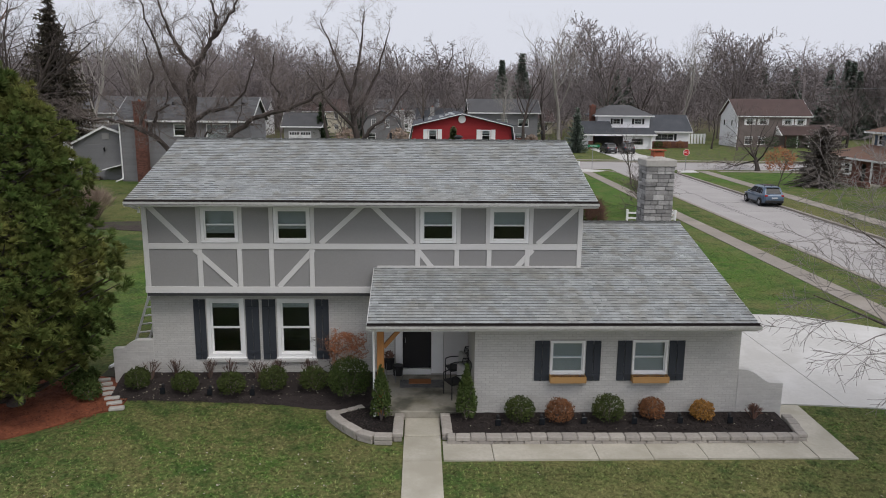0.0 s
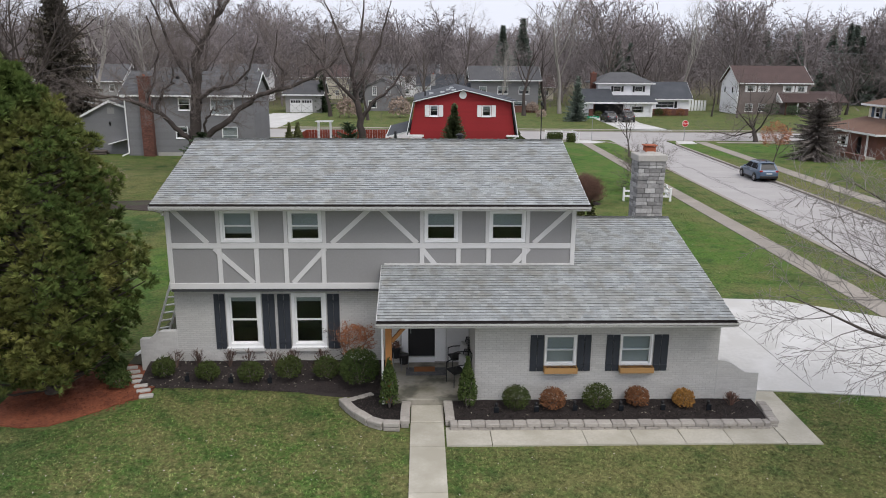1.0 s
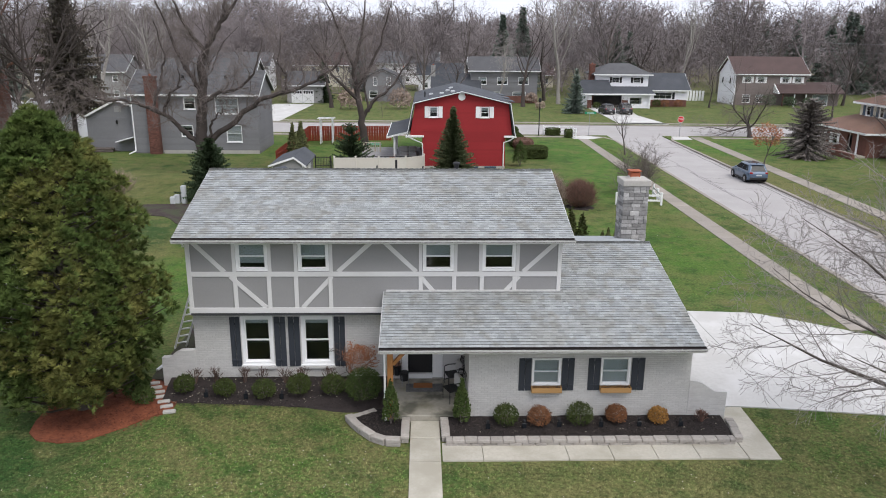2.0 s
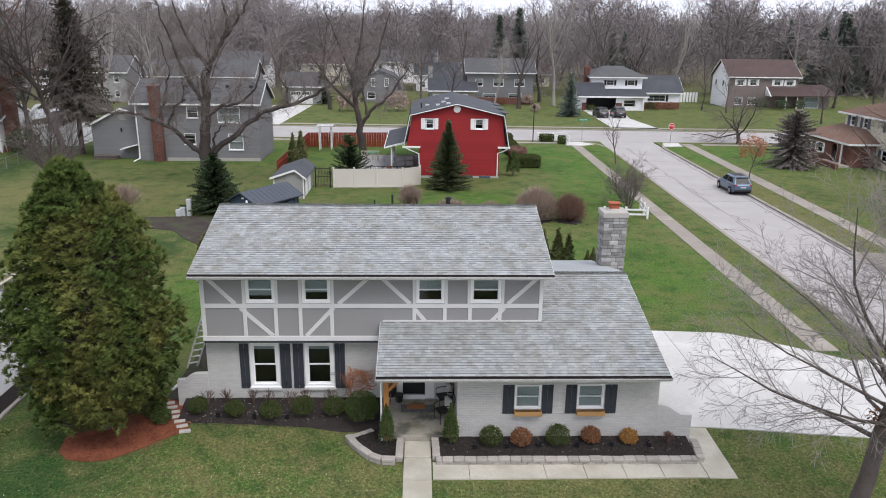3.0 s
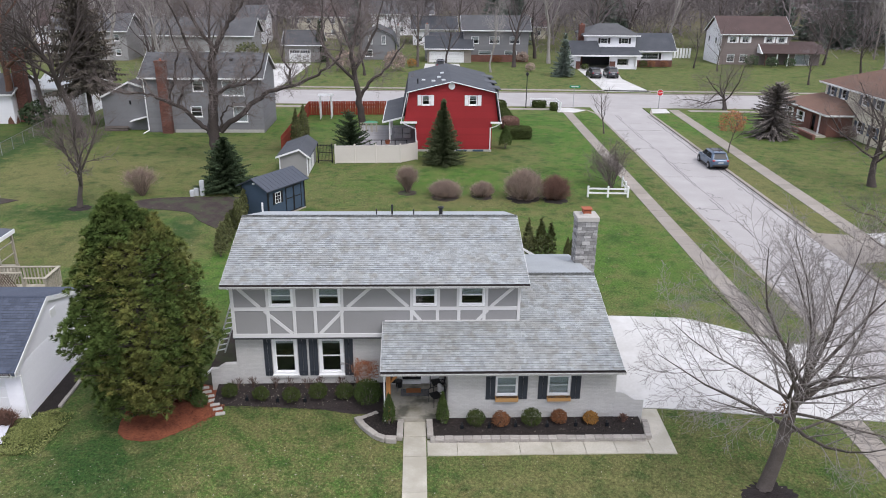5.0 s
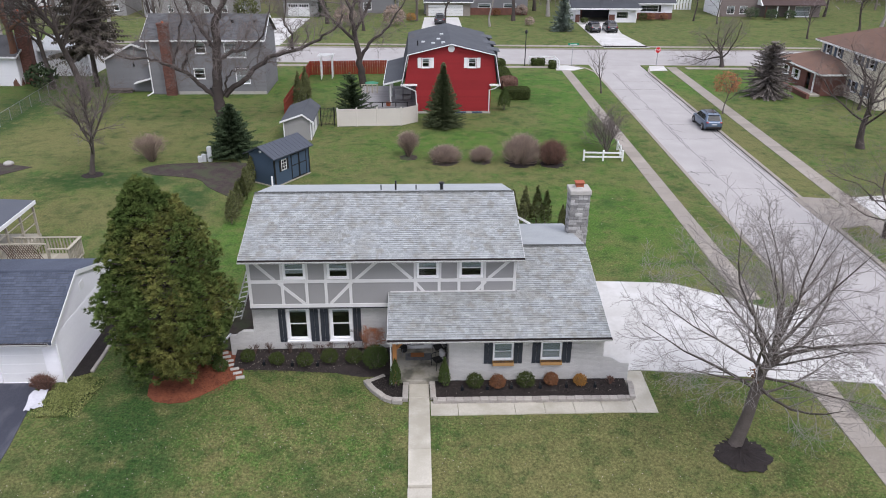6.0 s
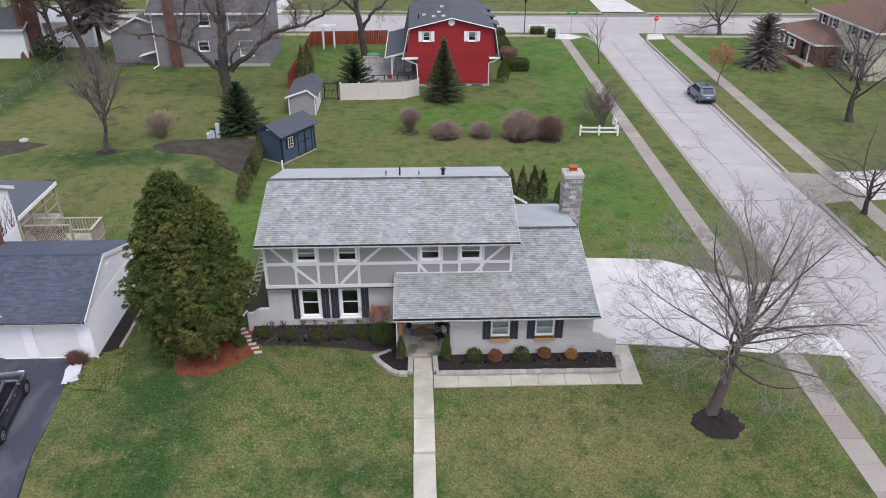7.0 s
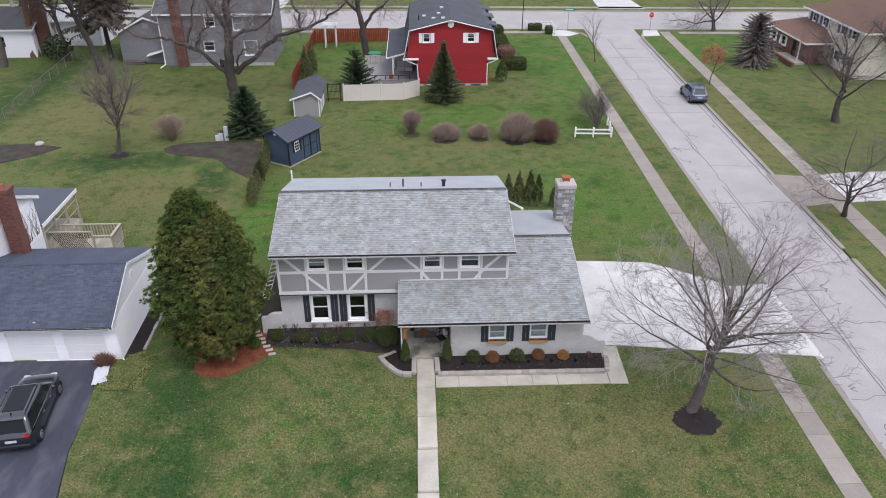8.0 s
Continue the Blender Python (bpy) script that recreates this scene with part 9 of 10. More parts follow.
# ---- block edgings ----
def block_edge(name, line, label, length=0.38, depth=0.26, courses=((0.0, 0.12), (0.122, 0.235))):
    e = thing(name, (*line[0], 0), label, "edging")
    rnd = random.Random(int(abs(line[0][0]) * 100))
    for ci, (z0, z1) in enumerate(courses):
        for (xa, ya), (xb, yb) in zip(line, line[1:]):
            L = math.hypot(xb - xa, yb - ya)
            n = max(1, round(L / length))
            ux, uy = (xb - xa) / L, (yb - ya) / L
            m0 = Matrix(((ux, -uy, 0, xa), (uy, ux, 0, ya), (0, 0, 1, 0), (0, 0, 0, 1)))
            cuts = [0.0] + [L * (i + (0.5 if ci and n > 1 else 0.0) + rnd.uniform(-0.06, 0.06)) / n for i in range(0 if ci and n > 1 else 1, n)] + [L]
            for a, b in zip(cuts, cuts[1:]):
                if b - a > 0.05:
                    j = rnd.uniform(-0.012, 0.012)
                    back = 0.0 if ci else 0.02
                    part("block", Geo().rbox(a + 0.005, -depth / 2 + j + back, z0, b - 0.005, depth / 2 + j - back, z1 + rnd.uniform(-0.006, 0.006), 0.018).moved(m0), M_BLOCK, e)
    return e


block_edge("block_edging", [(8.4, -4.05), (17.15, -4.1)], "grey tumbled block edging along the bed")
block_edge("block_edging", [(17.3, -4.1), (17.45, -2.9)], "grey tumbled block edging closing the bed")
block_edge("block_edging", [(8.4, -3.88), (8.4, -2.72)], "grey tumbled block edging beside the walk")
block_edge("block_edging", [(7.18, -3.95), (7.18, -2.72)], "grey tumbled block edging beside the walk")
block_edge("block_edging", [(7.05, -4.03), (6.6, -4.0), (6.2, -3.76), (5.85, -3.34), (5.6, -2.98), (5.34, -2.5)], "curved tumbled block edging of the planter")
block_edge("paver_row", [(5.42, -2.52), (5.8, -2.3), (6.2, -2.05)], "row of tan pavers inside the planter", 0.3, 0.26, ((0.06, 0.16),))
block_edge("block_edging", [(-7.5, -1.3), (-7.52, 1.0), (-7.56, 3.6)], "low tan block edging beside the white garage", 0.5, 0.2, ((0.0, 0.12),))
part("entry_step", Geo().rbox(7.33, -3.72, -0.1, 8.25, -2.7, 0.08, 0.015), M_CONC, house, "concrete entry slab below the porch")
for k in range(7):
    x, y = -1.7 + 0.2 * k, 0.12 - 0.342 * k
    single("stepping_stone", Geo().rbox(x - 0.2, y - 0.085, 0.0, x + 0.2, y + 0.085, 0.1 + 0.005 * (k % 2), 0.03).moved(Matrix.Translation((x, y, 0)) @ Matrix.Rotation(0.3 + 0.1 * math.sin(k * 3), 4, "Z") @ Matrix.Translation((-x, -y, 0))), M_CAP, "pale stepping stone in red mulch past the pine", "stone", "stepping stones", loc=(x, y, 0))


# ---- porch things ----
def porch_chair(x, y, z, turn):
    c = thing("porch_chair", (x, y, z), "black metal porch armchair with pale cushion", "chair", "porch chairs")
    m = Matrix.Translation((x, y, z)) @ Matrix.Rotation(turn, 4, "Z")
    part("seat", Geo().rbox(-0.26, -0.26, 0.4, 0.26, 0.26, 0.44).moved(m), M_BLACK, c)
    for sx in (-0.25, 0.25):
        part("leg", Geo().tube([(sx, -0.25, 0.0), (sx, -0.25, 0.64)], [0.014, 0.014], 6).moved(m), M_BLACK, c)
        part("leg", Geo().tube([(sx, 0.27, 0.0), (sx, 0.24, 0.45), (sx, 0.36, 0.95)], [0.014] * 3, 6).moved(m), M_BLACK, c)
        part("arm", Geo().tube([(sx, -0.25, 0.64), (sx, -0.1, 0.68), (sx, 0.28, 0.66)], [0.016] * 3, 6).moved(m), M_BLACK, c)
    part("backrest", Geo().tube([(-0.25, 0.36, 0.95), (0, 0.38, 1.02), (0.25, 0.36, 0.95)], [0.014] * 3, 6).moved(m), M_BLACK, c)
    for k in range(7):
        sx = -0.18 + 0.06 * k
        part("back_slat", Geo().tube([(sx, 0.25, 0.45), (sx, 0.36, 0.97)], [0.008, 0.008], 5).moved(m), M_BLACK, c)
    part("cushion", Geo().rbox(-0.2, 0.12, 0.46, 0.2, 0.26, 0.86, 0.05).moved(m), M_CUSHION, c, "pale patterned cushion")


porch_chair(8.78, -0.55, 0.26, radians(-75))
porch_chair(8.72, -1.62, 0.26, radians(-65))
single("entry_rug", Geo().rbox(7.15, -1.05, 0.262, 8.4, -0.45, 0.272, 0.004), M_MATWOVEN, "grey woven entry rug on the porch", "rug", loc=(7.8, -0.75, 0.262))
single("doormat", Geo().rbox(7.4, -0.78, 0.273, 8.05, -0.42, 0.29, 0.006), M_COIR, "orange-brown coir doormat on the rug", "mat", loc=(7.7, -0.6, 0.273))
for i, (x, y, h) in enumerate(((6.82, -0.35, 0.62), (7.08, -0.55, 0.5))):
    p = thing("plant_stand", (x, y, 0.26), "black planter on thin metal legs", "planter", "porch planters")
    for k in range(3):
        a = k * 2.094
        part("leg", Geo().tube([(x + 0.14 * math.cos(a), y + 0.14 * math.sin(a), 0.26), (x + 0.14 * math.cos(a), y + 0.14 * math.sin(a), 0.26 + h)], [0.01, 0.01], 5), M_STEEL, p)
    part("pot", Geo().tube([(x, y, 0.26 + h - 0.3), (x, y, 0.26 + h)], [0.13, 0.16], 14), M_BLACK, p)
    if i == 0:
        part("dry_stalks", leaf_ball(44, 0.12, 0.12, 90, 0.07).moved(Matrix.Translation((x, y, 0.26 + h - 0.02))), M_REDTWIG, p, clean=False)
part("wall_lantern", Geo().rbox(7.06, -0.16, 2.2, 7.16, -0.035, 2.42, 0.02), M_BLACK, house, "black wall lantern")


# ---- small things round the house ----
def solar_lamp(x, y, z):
    s = thing("path_light", (x, y, z), "small dark solar path light in the mulch", "light", "path lights")
    part("stake", Geo().tube([(x, y, z - 0.1), (x, y, z + 0.16)], [0.012, 0.012], 6), M_BLACK, s)
    part("lamp_head", Geo().tube([(x, y, z + 0.161), (x, y, z + 0.26), (x, y, z + 0.3)], [0.04, 0.05, 0.02], 10), M_BLACK, s)
    part("solar_panel", Geo().rbox(x - 0.07, y - 0.09, z + 0.02, x + 0.07, y - 0.06, z + 0.2, 0.008), M_TINT, s)


for x in (9.72, 10.85, 11.95, 13.25, 14.45, 15.75):
    solar_lamp(x, -3.25 + 0.1 * math.sin(x * 5), 0.16)
for x, y in ((0.45, -1.0), (1.8, -1.1), (3.0, -1.15)):
    solar_lamp(x, y, bed_z(x, y))
ld = thing("ladder", (-1.3, 3.2, 0), "aluminium extension ladder leaning on the side wall", "ladder")
foot, head, across = Vector((-1.77, 3.35, 0.03)), Vector((-0.3, 3.3, 4.3)), Vector((0.19, 0.1, 0))
for k in (-1, 1):
    part("stile", Geo().beam(foot + across * k, head + across * k, 0.06, 0.1, (0, 1, 0)), M_WHITE, ld)
for k in range(14):
    c = foot.lerp(head, (k + 0.7) / 14.5)
    part("rung", Geo().tube([c - across, c + across], [0.032, 0.032], 6), M_WHITE, ld)
single("white_downpipe", Geo().tube([(-1.95, 1.2, 0.05), (-1.75, 1.8, 0.12)], [0.06, 0.06], 6), M_WHITE, "short length of white downpipe lying by the wall", "pipe", loc=(-1.85, 1.5, 0.0))
single("white_vent_pipe", Geo().tube([(-0.45, 9.3, -0.1), (-0.45, 9.3, 5.9)], [0.05, 0.05], 8), M_WHITE, "tall white plastic vent pipe behind the house", "pipe", loc=(-0.45, 9.3, 0))
st = thing("deck_stair", (13.4, 10.6, 0), "dark rear deck post with white stair rail", "stair")
part("post", Geo().rbox(12.75, 9.6, 0, 13.05, 9.9, 4.4), M_BLACK, st)
part("stair_rail", Geo().beam((13.0, 10.2, 3.4), (14.6, 10.4, 2.4), 0.08, 0.12), M_WHITE, st)
part("stair_post", Geo().rbox(14.5, 10.3, 0, 14.65, 10.45, 2.45), M_WHITE, st)
ps = Geo()
rp = random.Random(3)
for k in range(40):
    u, v = k % 8, k // 8
    ps.v.append((-9.25 + 0.09 * u + rp.uniform(-0.04, 0.04) - 0.05 * v, -4.3 + 0.3 * v + 0.05 * u, 0.04 + rp.uniform(0, 0.14) + (0.12 if v > 2 else 0)))
for v in range(4):
    for u in range(7):
        ps.f.append((v * 8 + u, v * 8 + u + 1, v * 8 + u + 9, v * 8 + u + 8))
single("crumpled_sheet", ps, M_CANVAS, "crumpled white plastic sheet beside the asphalt drive", "sheet", loc=(-9.2, -3.9, 0.0), smooth=True)
for x, y, h, r in ((-9.7, 29.95, 1.3, 0.17), (-10.2, 30.0, 0.62, 0.2), (-10.5, 29.85, 0.5, 0.17)):
    single("utility_box", Geo().rbox(x - r, y - r, -0.05, x + r, y + r, h, 0.04), M_LIGHTGREY, "pale grey-green utility pedestal", "utility box", "utility pedestals", loc=(x, y, 0))
single("pale_boulder", Geo().tube([(-26.2, 29.4, 0), (-26.2, 29.4, 0.18), (-26.2, 29.4, 0.3)], [0.42, 0.38, 0.14], 12), M_CAP, "pale rounded stone at the garden bed", "stone", smooth=True, loc=(-26.2, 29.4, 0))
ac = thing("air_conditioner", (-17.6, 53.7, 0), "dark air conditioner unit beside the grey house", "air conditioner")
part("case", Geo().rbox(-15.4, 53.2, 0, -14.4, 54.0, 0.95, 0.04), M_BLACK, ac)
part("grille", Geo().tube([(-14.9, 53.6, 0.951), (-14.9, 53.6, 0.99)], [0.38, 0.36], 16), M_STEEL, ac)
bn = thing("round_table", (3.0, 54.5, 0), "green patio table beside the deck", "table")
part("tabletop", Geo().tube([(2.6, 56.6, 0.7), (2.6, 56.6, 0.74)], [0.8, 0.8], 20), M_SIGNGREEN, bn)
part("pedestal", Geo().tube([(2.6, 56.6, 0), (2.6, 56.6, 0.699)], [0.08, 0.06], 8), M_BLACK, bn)


# ---- vehicles ----
def car(loc, turn, paint, label, L=4.5, W=1.8, H=1.65, rails=True):
    """A hatchback that faces +y before it is turned: lofted body, painted cabin with glass set in it, four wheels."""
    c = thing("car", loc, label, "car")
    m = Matrix.Translation(loc) @ Matrix.Rotation(turn, 4, "Z")
    hw, k = W / 2, H / 1.65
    rows = [(-L / 2, 0.5, 0.86, 0.74), (-L / 2 + 0.05, 0.36, 0.98, 0.86), (-L / 2 + 0.22, 0.28, 1.03, 0.94), (-L / 2 + 0.6, 0.24, 1.05, 0.985), (-0.6, 0.22, 1.03, 1.0), (0.5, 0.22, 1.0, 1.0), (L / 2 - 1.25, 0.23, 0.985, 0.99), (L / 2 - 0.8, 0.24, 0.94, 0.965), (L / 2 - 0.4, 0.27, 0.86, 0.91), (L / 2 - 0.14, 0.33, 0.76, 0.8), (L / 2 - 0.03, 0.42, 0.66, 0.66), (L / 2, 0.46, 0.6, 0.55)]
    half = [(1.0, 0.02), (1.0, 0.3), (1.0, 0.58), (0.985, 0.78), (0.945, 0.91), (0.86, 0.985), (0.6, 1.01), (0.3, 1.035), (0.0, 1.045)]
    prof = half + [(-a, b) for a, b in half[-2::-1]]
    g, n = Geo(), len(prof)
    for y, z0, z1, w in rows:
        g.v.extend((hw * w * px, y, (z0 + (z1 - z0) * pz) * k) for px, pz in prof)
    for i in range(len(rows) - 1):
        for j in range(n - 1):
            g.f.append((i * n + j, i * n + j + 1, (i + 1) * n + j + 1, (i + 1) * n + j))
        g.f.append((i * n + n - 1, i * n, (i + 1) * n, (i + 1) * n + n - 1))
    g.f += [tuple(range(n)), tuple(range((len(rows) - 1) * n, len(rows) * n))]
    part("body", g.moved(m), paint, c, smooth=True)
    zb, zr = 0.98 * k, H - 0.05
    yr, yf, ra, rf = -L / 2 + 0.16, L / 2 - 1.12, -L / 2 + 0.62, L / 2 - 1.98
    hb, ht = hw * 0.93, hw * 0.74

    def ring(t, shrink=0.0):
        """Outline of the cabin at height t between belt and roof."""
        w, ya, yb = hb + (ht - hb) * t - shrink, yr + (ra - yr) * t + shrink, yf + (rf - yf) * t - shrink
        z, r = zb + (zr - zb) * t, 0.16
        pts = []
        for cx, cy, a0 in ((w - r, yb - r, 0), (-w + r, yb - r, 90), (-w + r, ya + r, 180), (w - r, ya + r, 270)):
            for q in range(5):
                a = radians(a0 + 22.5 * q)
                pts.append((cx + r * math.cos(a), cy + r * math.sin(a), z))
        return pts

    cg = Geo()
    rings = [ring(t) for t in (0.0, 0.25, 0.5, 0.75, 0.94)] + [ring(1.0, 0.06)] + [[(x * 0.8, (y - (ra + rf) / 2) * 0.86 + (ra + rf) / 2, z + 0.035) for x, y, z in ring(1.0, 0.1)], [(x * 0.4, (y - (ra + rf) / 2) * 0.5 + (ra + rf) / 2, z + 0.055) for x, y, z in ring(1.0, 0.1)]]
    for q in rings:
        cg.v.extend(q)
    for i in range(len(rings) - 1):
        cg.f += [(i * 20 + j, i * 20 + (j + 1) % 20, i * 20 + 20 + (j + 1) % 20, i * 20 + 20 + j) for j in range(20)]
    cg.f.append(tuple(range((len(rings) - 1) * 20, len(rings) * 20)))
    part("cabin", cg.moved(m), paint, c, smooth=True)

    def side_pt(sx, t, y):
        return (sx * (hb + (ht - hb) * t + 0.006), y, zb + (zr - zb) * t)

    lo, hi = 0.1, 0.84
    ends = {t: (yr + (ra - yr) * t + 0.2, yf + (rf - yf) * t - 0.17) for t in (lo, hi)}
    b_lo, b_hi = (yr + yf) / 2 + 0.1, (ra + rf) / 2 + 0.12
    c_lo, c_hi = b_lo - 0.98, b_hi - 0.85
    for sx in (-1, 1):
        for y0, y1, y2, y3 in ((b_lo + 0.04, ends[lo][1], ends[hi][1], b_hi + 0.04), (c_lo + 0.03, b_lo - 0.04, b_hi - 0.04, c_hi + 0.03), (ends[lo][0] + 0.15, c_lo - 0.03, c_hi - 0.03, ends[hi][0])):
            part("side_window", Geo().extrude([side_pt(sx, lo, y0), side_pt(sx, lo, y1), side_pt(sx, hi, y2), side_pt(sx, hi, y3)], (-sx * 0.02, 0, 0)).moved(m), M_TINT, c, "dark tinted side window")
        part("window_strip", Geo().tube([(sx * (hb + 0.008), ends[lo][0] + 0.1, zb + 0.045), (sx * (hb + 0.008), ends[lo][1], zb + 0.045)], [0.013, 0.013], 5).moved(m), M_RIM, c, "bright window strip")
        part("tail_light", Geo().rbox(sx * hw * 0.72 - 0.13, -L / 2 + 0.0, 0.84 * k, sx * hw * 0.72 + 0.12, -L / 2 + 0.2, 1.0 * k, 0.04).moved(m), M_LAMPRED, c)
        part("headlight", Geo().rbox(sx * hw * 0.66 - 0.16, L / 2 - 0.32, 0.68 * k, sx * hw * 0.66 + 0.14, L / 2 - 0.13, 0.8 * k, 0.04).moved(m), M_LAMPCLEAR, c)
        part("mirror", Geo().rbox(sx * (hw + 0.09) - 0.1, yf - 0.62, 1.0 * k, sx * (hw + 0.09) + 0.1, yf - 0.48, 1.14 * k, 0.04).moved(m), paint, c)
        part("side_sill", Geo().rbox(sx * (hw - 0.02) - 0.03, -L / 2 + 1.2, 0.22, sx * (hw - 0.02) + 0.03, L / 2 - 1.25, 0.36, 0.02).moved(m), M_BLACK, c)
        for y in (0.28, -0.72):
            part("door_handle", Geo().rbox(sx * (hw + 0.008) - 0.012, y, 0.83 * k, sx * (hw + 0.008) + 0.012, y + 0.16, 0.87 * k, 0.008).moved(m), M_RIM, c)
        if rails:
            part("roof_rail", Geo().tube([(sx * (ht - 0.1), ra + 0.15, zr + 0.02), (sx * (ht - 0.1), ra + 0.3, zr + 0.07), (sx * (ht - 0.1), rf - 0.3, zr + 0.07), (sx * (ht - 0.1), rf - 0.15, zr + 0.02)], [0.018] * 4, 6).moved(m), M_BLACK, c)
        for y in (-L / 2 + 0.84, L / 2 - 0.9):
            part("wheel_arch", Geo().tube([(sx * (hw - 0.01), y + 0.39 * math.cos(radians(a)), 0.33 + 0.39 * math.sin(radians(a))) for a in range(-10, 191, 20)], [0.04] * 11, 5).moved(m), M_BLACK, c)
            w = sub("wheel", c, (loc[0], loc[1], loc[2]))
            part("tyre", Geo().tube([(sx * (hw - 0.2), y, 0.33), (sx * (hw - 0.16), y, 0.33), (sx * (hw + 0.0), y, 0.33), (sx * (hw + 0.03), y, 0.33)], [0.29, 0.335, 0.335, 0.3], 22).moved(m), M_TYRE, w)
            part("rim", Geo().tube([(sx * (hw + 0.0), y, 0.33), (sx * (hw + 0.038), y, 0.33)], [0.225, 0.2], 16).moved(m), M_RIM, w)
            for q in range(5):
                a = q * 1.2566
                part("wheel_gap", Geo().tube([(sx * (hw + 0.036), y + 0.12 * math.cos(a), 0.33 + 0.12 * math.sin(a)), (sx * (hw + 0.042), y + 0.12 * math.cos(a), 0.33 + 0.12 * math.sin(a))], [0.045, 0.04], 8).moved(m), M_BLACK, w)

    def end_glass(name, y0, y1, w0, w1, out, label):
        ta, tb = 0.1, 0.9
        za, zz = zb + (zr - zb) * ta, zb + (zr - zb) * tb
        a, b = y0 + (y1 - y0) * ta, y0 + (y1 - y0) * tb
        part(name, Geo().extrude([(-w0, a + out * 0.008, za), (w0, a + out * 0.008, za), (w1, b + out * 0.008, zz), (-w1, b + out * 0.008, zz)], (0, -out * 0.02, -0.01)).moved(m), M_TINT, c, label)

    end_glass("windscreen", yf, rf, hb - 0.17, ht - 0.13, 1, "dark windscreen")
    end_glass("rear_window", yr, ra, hb - 0.2, ht - 0.16, -1, "dark rear window")
    part("spoiler", Geo().rbox(-ht + 0.1, ra - 0.16, zr - 0.05, ht - 0.1, ra + 0.12, zr - 0.005, 0.02).moved(m), paint, c)
    part("glass_roof", Geo().rbox(-ht * 0.66, ra + 0.4, zr + 0.02, ht * 0.66, rf - 0.15, zr + 0.062, 0.02).moved(m), M_TINT, c, "dark glass roof panel")
    part("aerial", Geo().extrude([(-0.015, ra + 0.15, zr + 0.03), (-0.015, ra + 0.33, zr + 0.03), (-0.015, ra + 0.17, zr + 0.13)], (0.03, 0, 0)).moved(m), M_BLACK, c)
    part("rear_bumper", Geo().rbox(-hw * 0.84, -L / 2 - 0.05, 0.34, hw * 0.84, -L / 2 + 0.2, 0.56, 0.06).moved(m), M_BLACK, c)
    part("number_plate", Geo().rbox(-0.24, -L / 2 - 0.025, 0.68 * k, 0.24, -L / 2 + 0.01, 0.8 * k, 0.005).moved(m), M_LIGHTGREY, c, "blank pale plate")
    return c


car((36.75, 40.7, -0.1), radians(-2), M_CARBLUE, "slate-blue hatchback parked at the kerb")
car((-11.3, -6.5, 0.03), radians(8), M_CARBLACK, "black wagon parked on the asphalt driveway", 4.95, 1.9, 1.7)
car((12.2, 108.5, 0.03), radians(0), M_CARGREY, "dark blue-grey car parked before a white garage door", 4.6, 1.85, 1.75)
car((38.2, 99.6, 0.03), radians(2), M_CARGREY, "dark grey car parked before the open garage")
car((41.2, 99.8, 0.03), radians(-2), M_CARGREY, "dark wagon parked before the open garage", 4.8, 1.9, 1.75)

# ---- street furniture ----
sg = thing("stop_sign", (40.3, 69.6, 0), "red octagonal stop sign on a steel post", "sign")
part("post", Geo().tube([(40.3, 69.66, -0.1), (40.3, 69.66, 2.55)], [0.04, 0.04], 6), M_STEEL, sg)
oc = [(40.3 + 0.43 * math.cos(radians(22.5 + 45 * k)), 69.6, 2.2 + 0.43 * math.sin(radians(22.5 + 45 * k))) for k in range(8)]
oc2 = [(40.3 + 0.39 * math.cos(radians(22.5 + 45 * k)), 69.592, 2.2 + 0.39 * math.sin(radians(22.5 + 45 * k))) for k in range(8)]
part("border", Geo().extrude(oc, (0, 0.012, 0)), M_WHITE, sg, "white border")
part("plate", Geo().extrude(oc2, (0, 0.007, 0)), M_SIGNRED, sg)
tc = bpy.data.curves.new("lettering", "FONT")
tc.body, tc.size, tc.align_x, tc.align_y, tc.extrude = "STOP", 0.30, "CENTER", "CENTER", 0.002
tc.materials.append(M_WHITE)
to = new("lettering", tc)
to.parent = sg
to.location, to.rotation_euler = (0, -0.012, 2.2), (radians(90), 0, 0)
tagged(to, "white letters STOP")
ss = thing("street_name_sign", (28.8, 69.9, 0), "green street name plate on a thin post", "sign")
part("post", Geo().tube([(28.8, 69.9, -0.1), (28.8, 69.9, 2.75)], [0.03, 0.03], 6), M_STEEL, ss)
part("plate", Geo().rbox(28.15, 69.88, 2.76, 29.6, 69.92, 3.05, 0.01), M_SIGNGREEN, ss)
part("lettering_bar", Geo().box(28.4, 69.87, 2.87, 29.35, 69.878, 2.94), M_WHITE, ss)
lp = thing("street_lamp", (22.5, 71.0, 0), "dark post lamp beside the cross street", "street lamp")
part("post", Geo().tube([(22.5, 70.2, -0.1), (22.5, 70.2, 4.2)], [0.07, 0.05], 8), M_BLACK, lp)
part("lantern", Geo().tube([(22.5, 70.2, 4.2), (22.5, 70.2, 4.35), (22.5, 70.2, 4.6), (22.5, 70.2, 4.75)], [0.1, 0.2, 0.17, 0.05], 10), M_BLACK, lp)
poles = [(76, 150, 12.6), (89.8, 150, 13.1), (104, 128, 11.8), (130, 92, 11.5)]
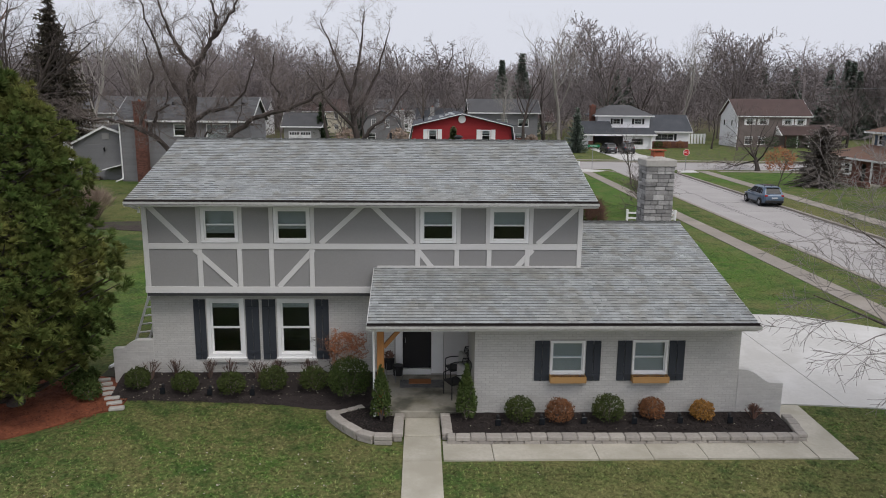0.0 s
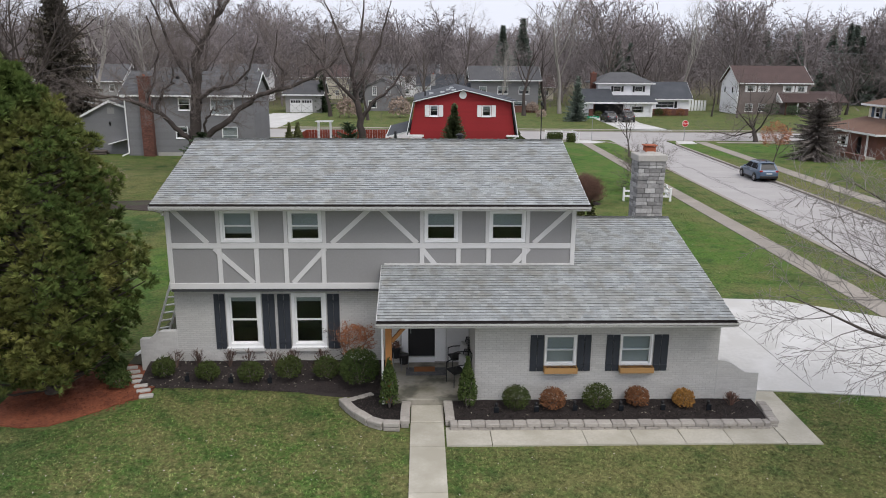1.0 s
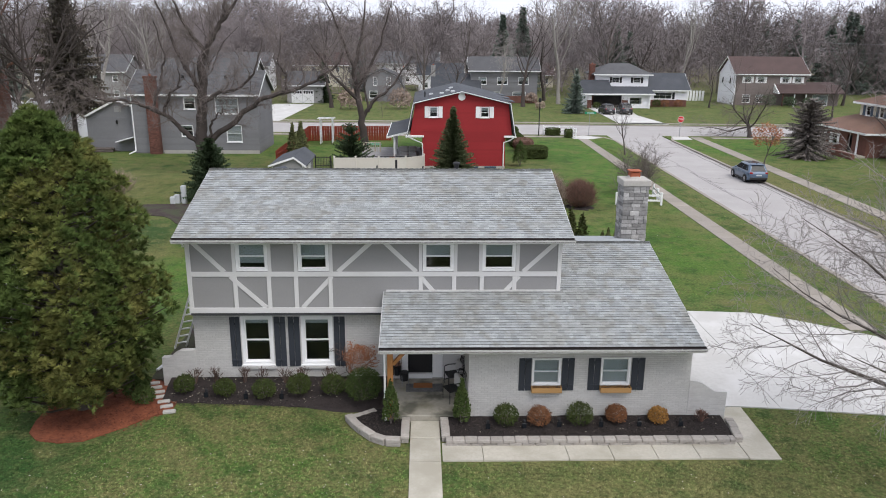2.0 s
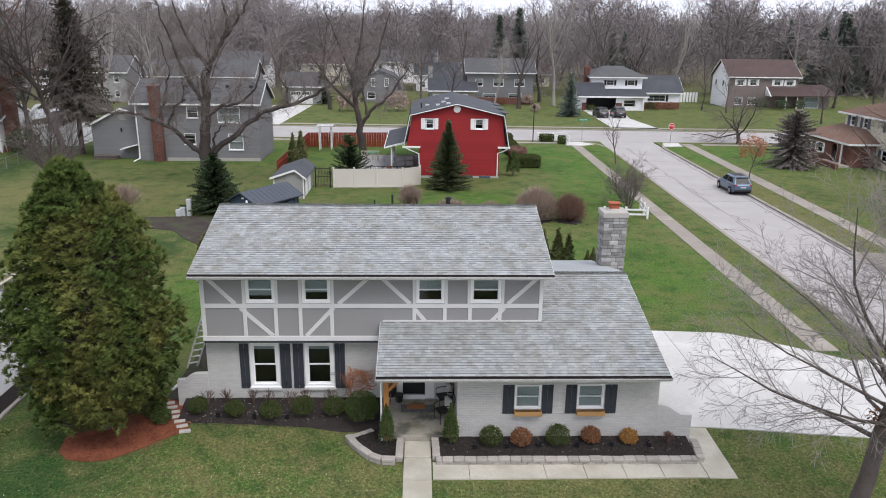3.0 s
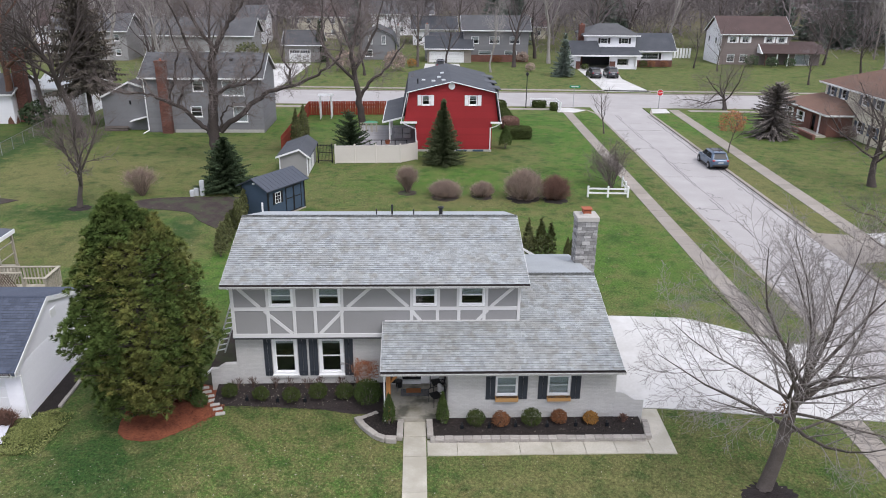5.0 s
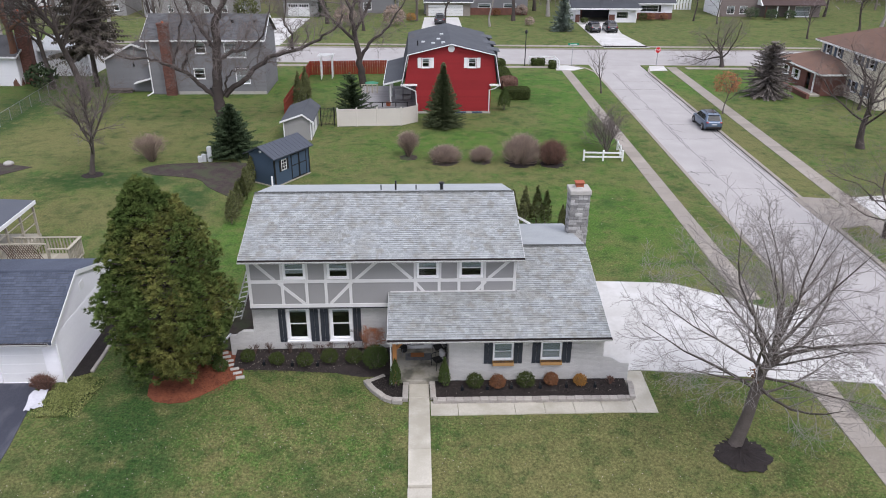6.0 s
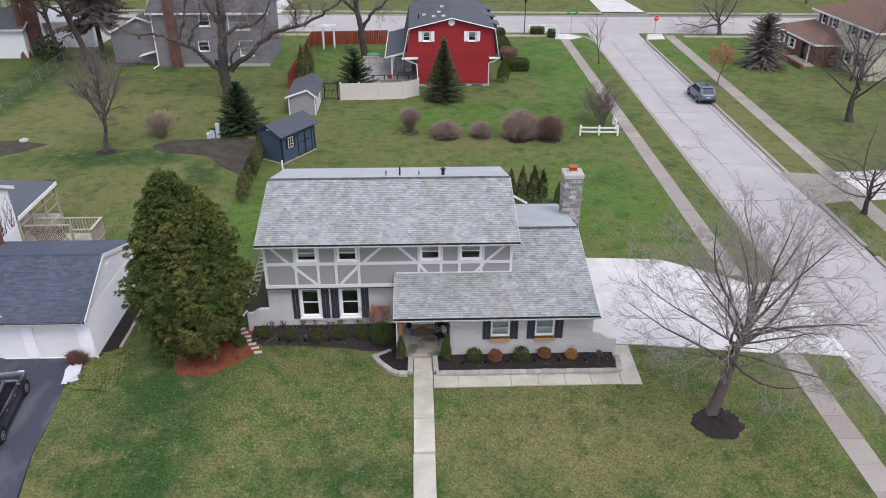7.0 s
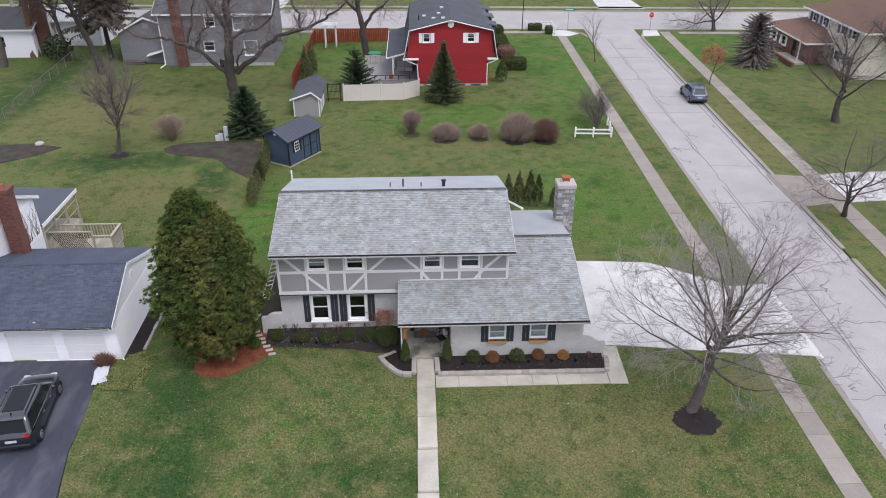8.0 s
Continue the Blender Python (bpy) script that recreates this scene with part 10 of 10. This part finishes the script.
for x, y, h in poles:
    u = thing("utility_pole", (x, y, 0), "grey wooden utility pole with crossarm", "utility pole", "utility poles")
    part("pole", Geo().tube([(x, y, -0.2), (x, y, h)], [0.2, 0.13], 8), M_POLE, u)
    part("crossarm", Geo().beam((x - 1.3, y, h - 0.6), (x + 1.3, y, h - 0.6), 0.14, 0.14), M_POLE, u)
    for k in (-1.1, -0.4, 0.4, 1.1):
        part("insulator", Geo().tube([(x + k, y, h - 0.53), (x + k, y, h - 0.3)], [0.05, 0.03], 6), M_LIGHTGREY, u)
for (xa, ya, ha), (xb, yb, hb) in zip(poles, poles[1:]):
    for k in (-1.1, 0.0, 1.1):
        pts = [(xa + k + (xb - xa) * i / 10, ya + (yb - ya) * i / 10, (ha + (hb - ha) * i / 10) - 0.3 - 1.2 * (1 - (2 * i / 10 - 1) ** 2) * 0.6 - (1.8 if k == 0 else 0)) for i in range(11)]
        single("overhead_wire", Geo().tube(pts, [0.02] * 11, 4, False), M_STEEL, "thin sagging overhead wire between poles", "wire", "overhead wires")


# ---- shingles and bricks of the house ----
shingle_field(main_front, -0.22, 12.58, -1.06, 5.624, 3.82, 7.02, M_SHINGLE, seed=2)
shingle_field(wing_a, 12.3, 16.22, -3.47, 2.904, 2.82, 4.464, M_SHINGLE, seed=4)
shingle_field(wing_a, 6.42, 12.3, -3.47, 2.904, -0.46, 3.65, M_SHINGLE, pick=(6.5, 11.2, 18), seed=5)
brick_field(house, -0.1, 6.95, 0.2, 2.7, 0.0, [W1, W2], seed=6)
brick_field(house, 9.15, 16.17, 0.08, 2.7, -2.64, GW, pick=(9.2, 12.3, 0.1, 1.05), seed=7)


def left_top(x):
    return 1.06 if x < -0.98 else 1.06 + 0.28 * smooth((x + 0.98) / 0.4)


def right_top(x):
    return 1.38 - 0.38 * smooth((x - 16.3) / 0.75)


brick_field(house, -1.28, -0.1, 0.0, 1.36, -0.02, seed=8, top=left_top)
brick_field(house, 16.17, 17.4, 0.0, 1.4, -2.66, seed=9, top=right_top)
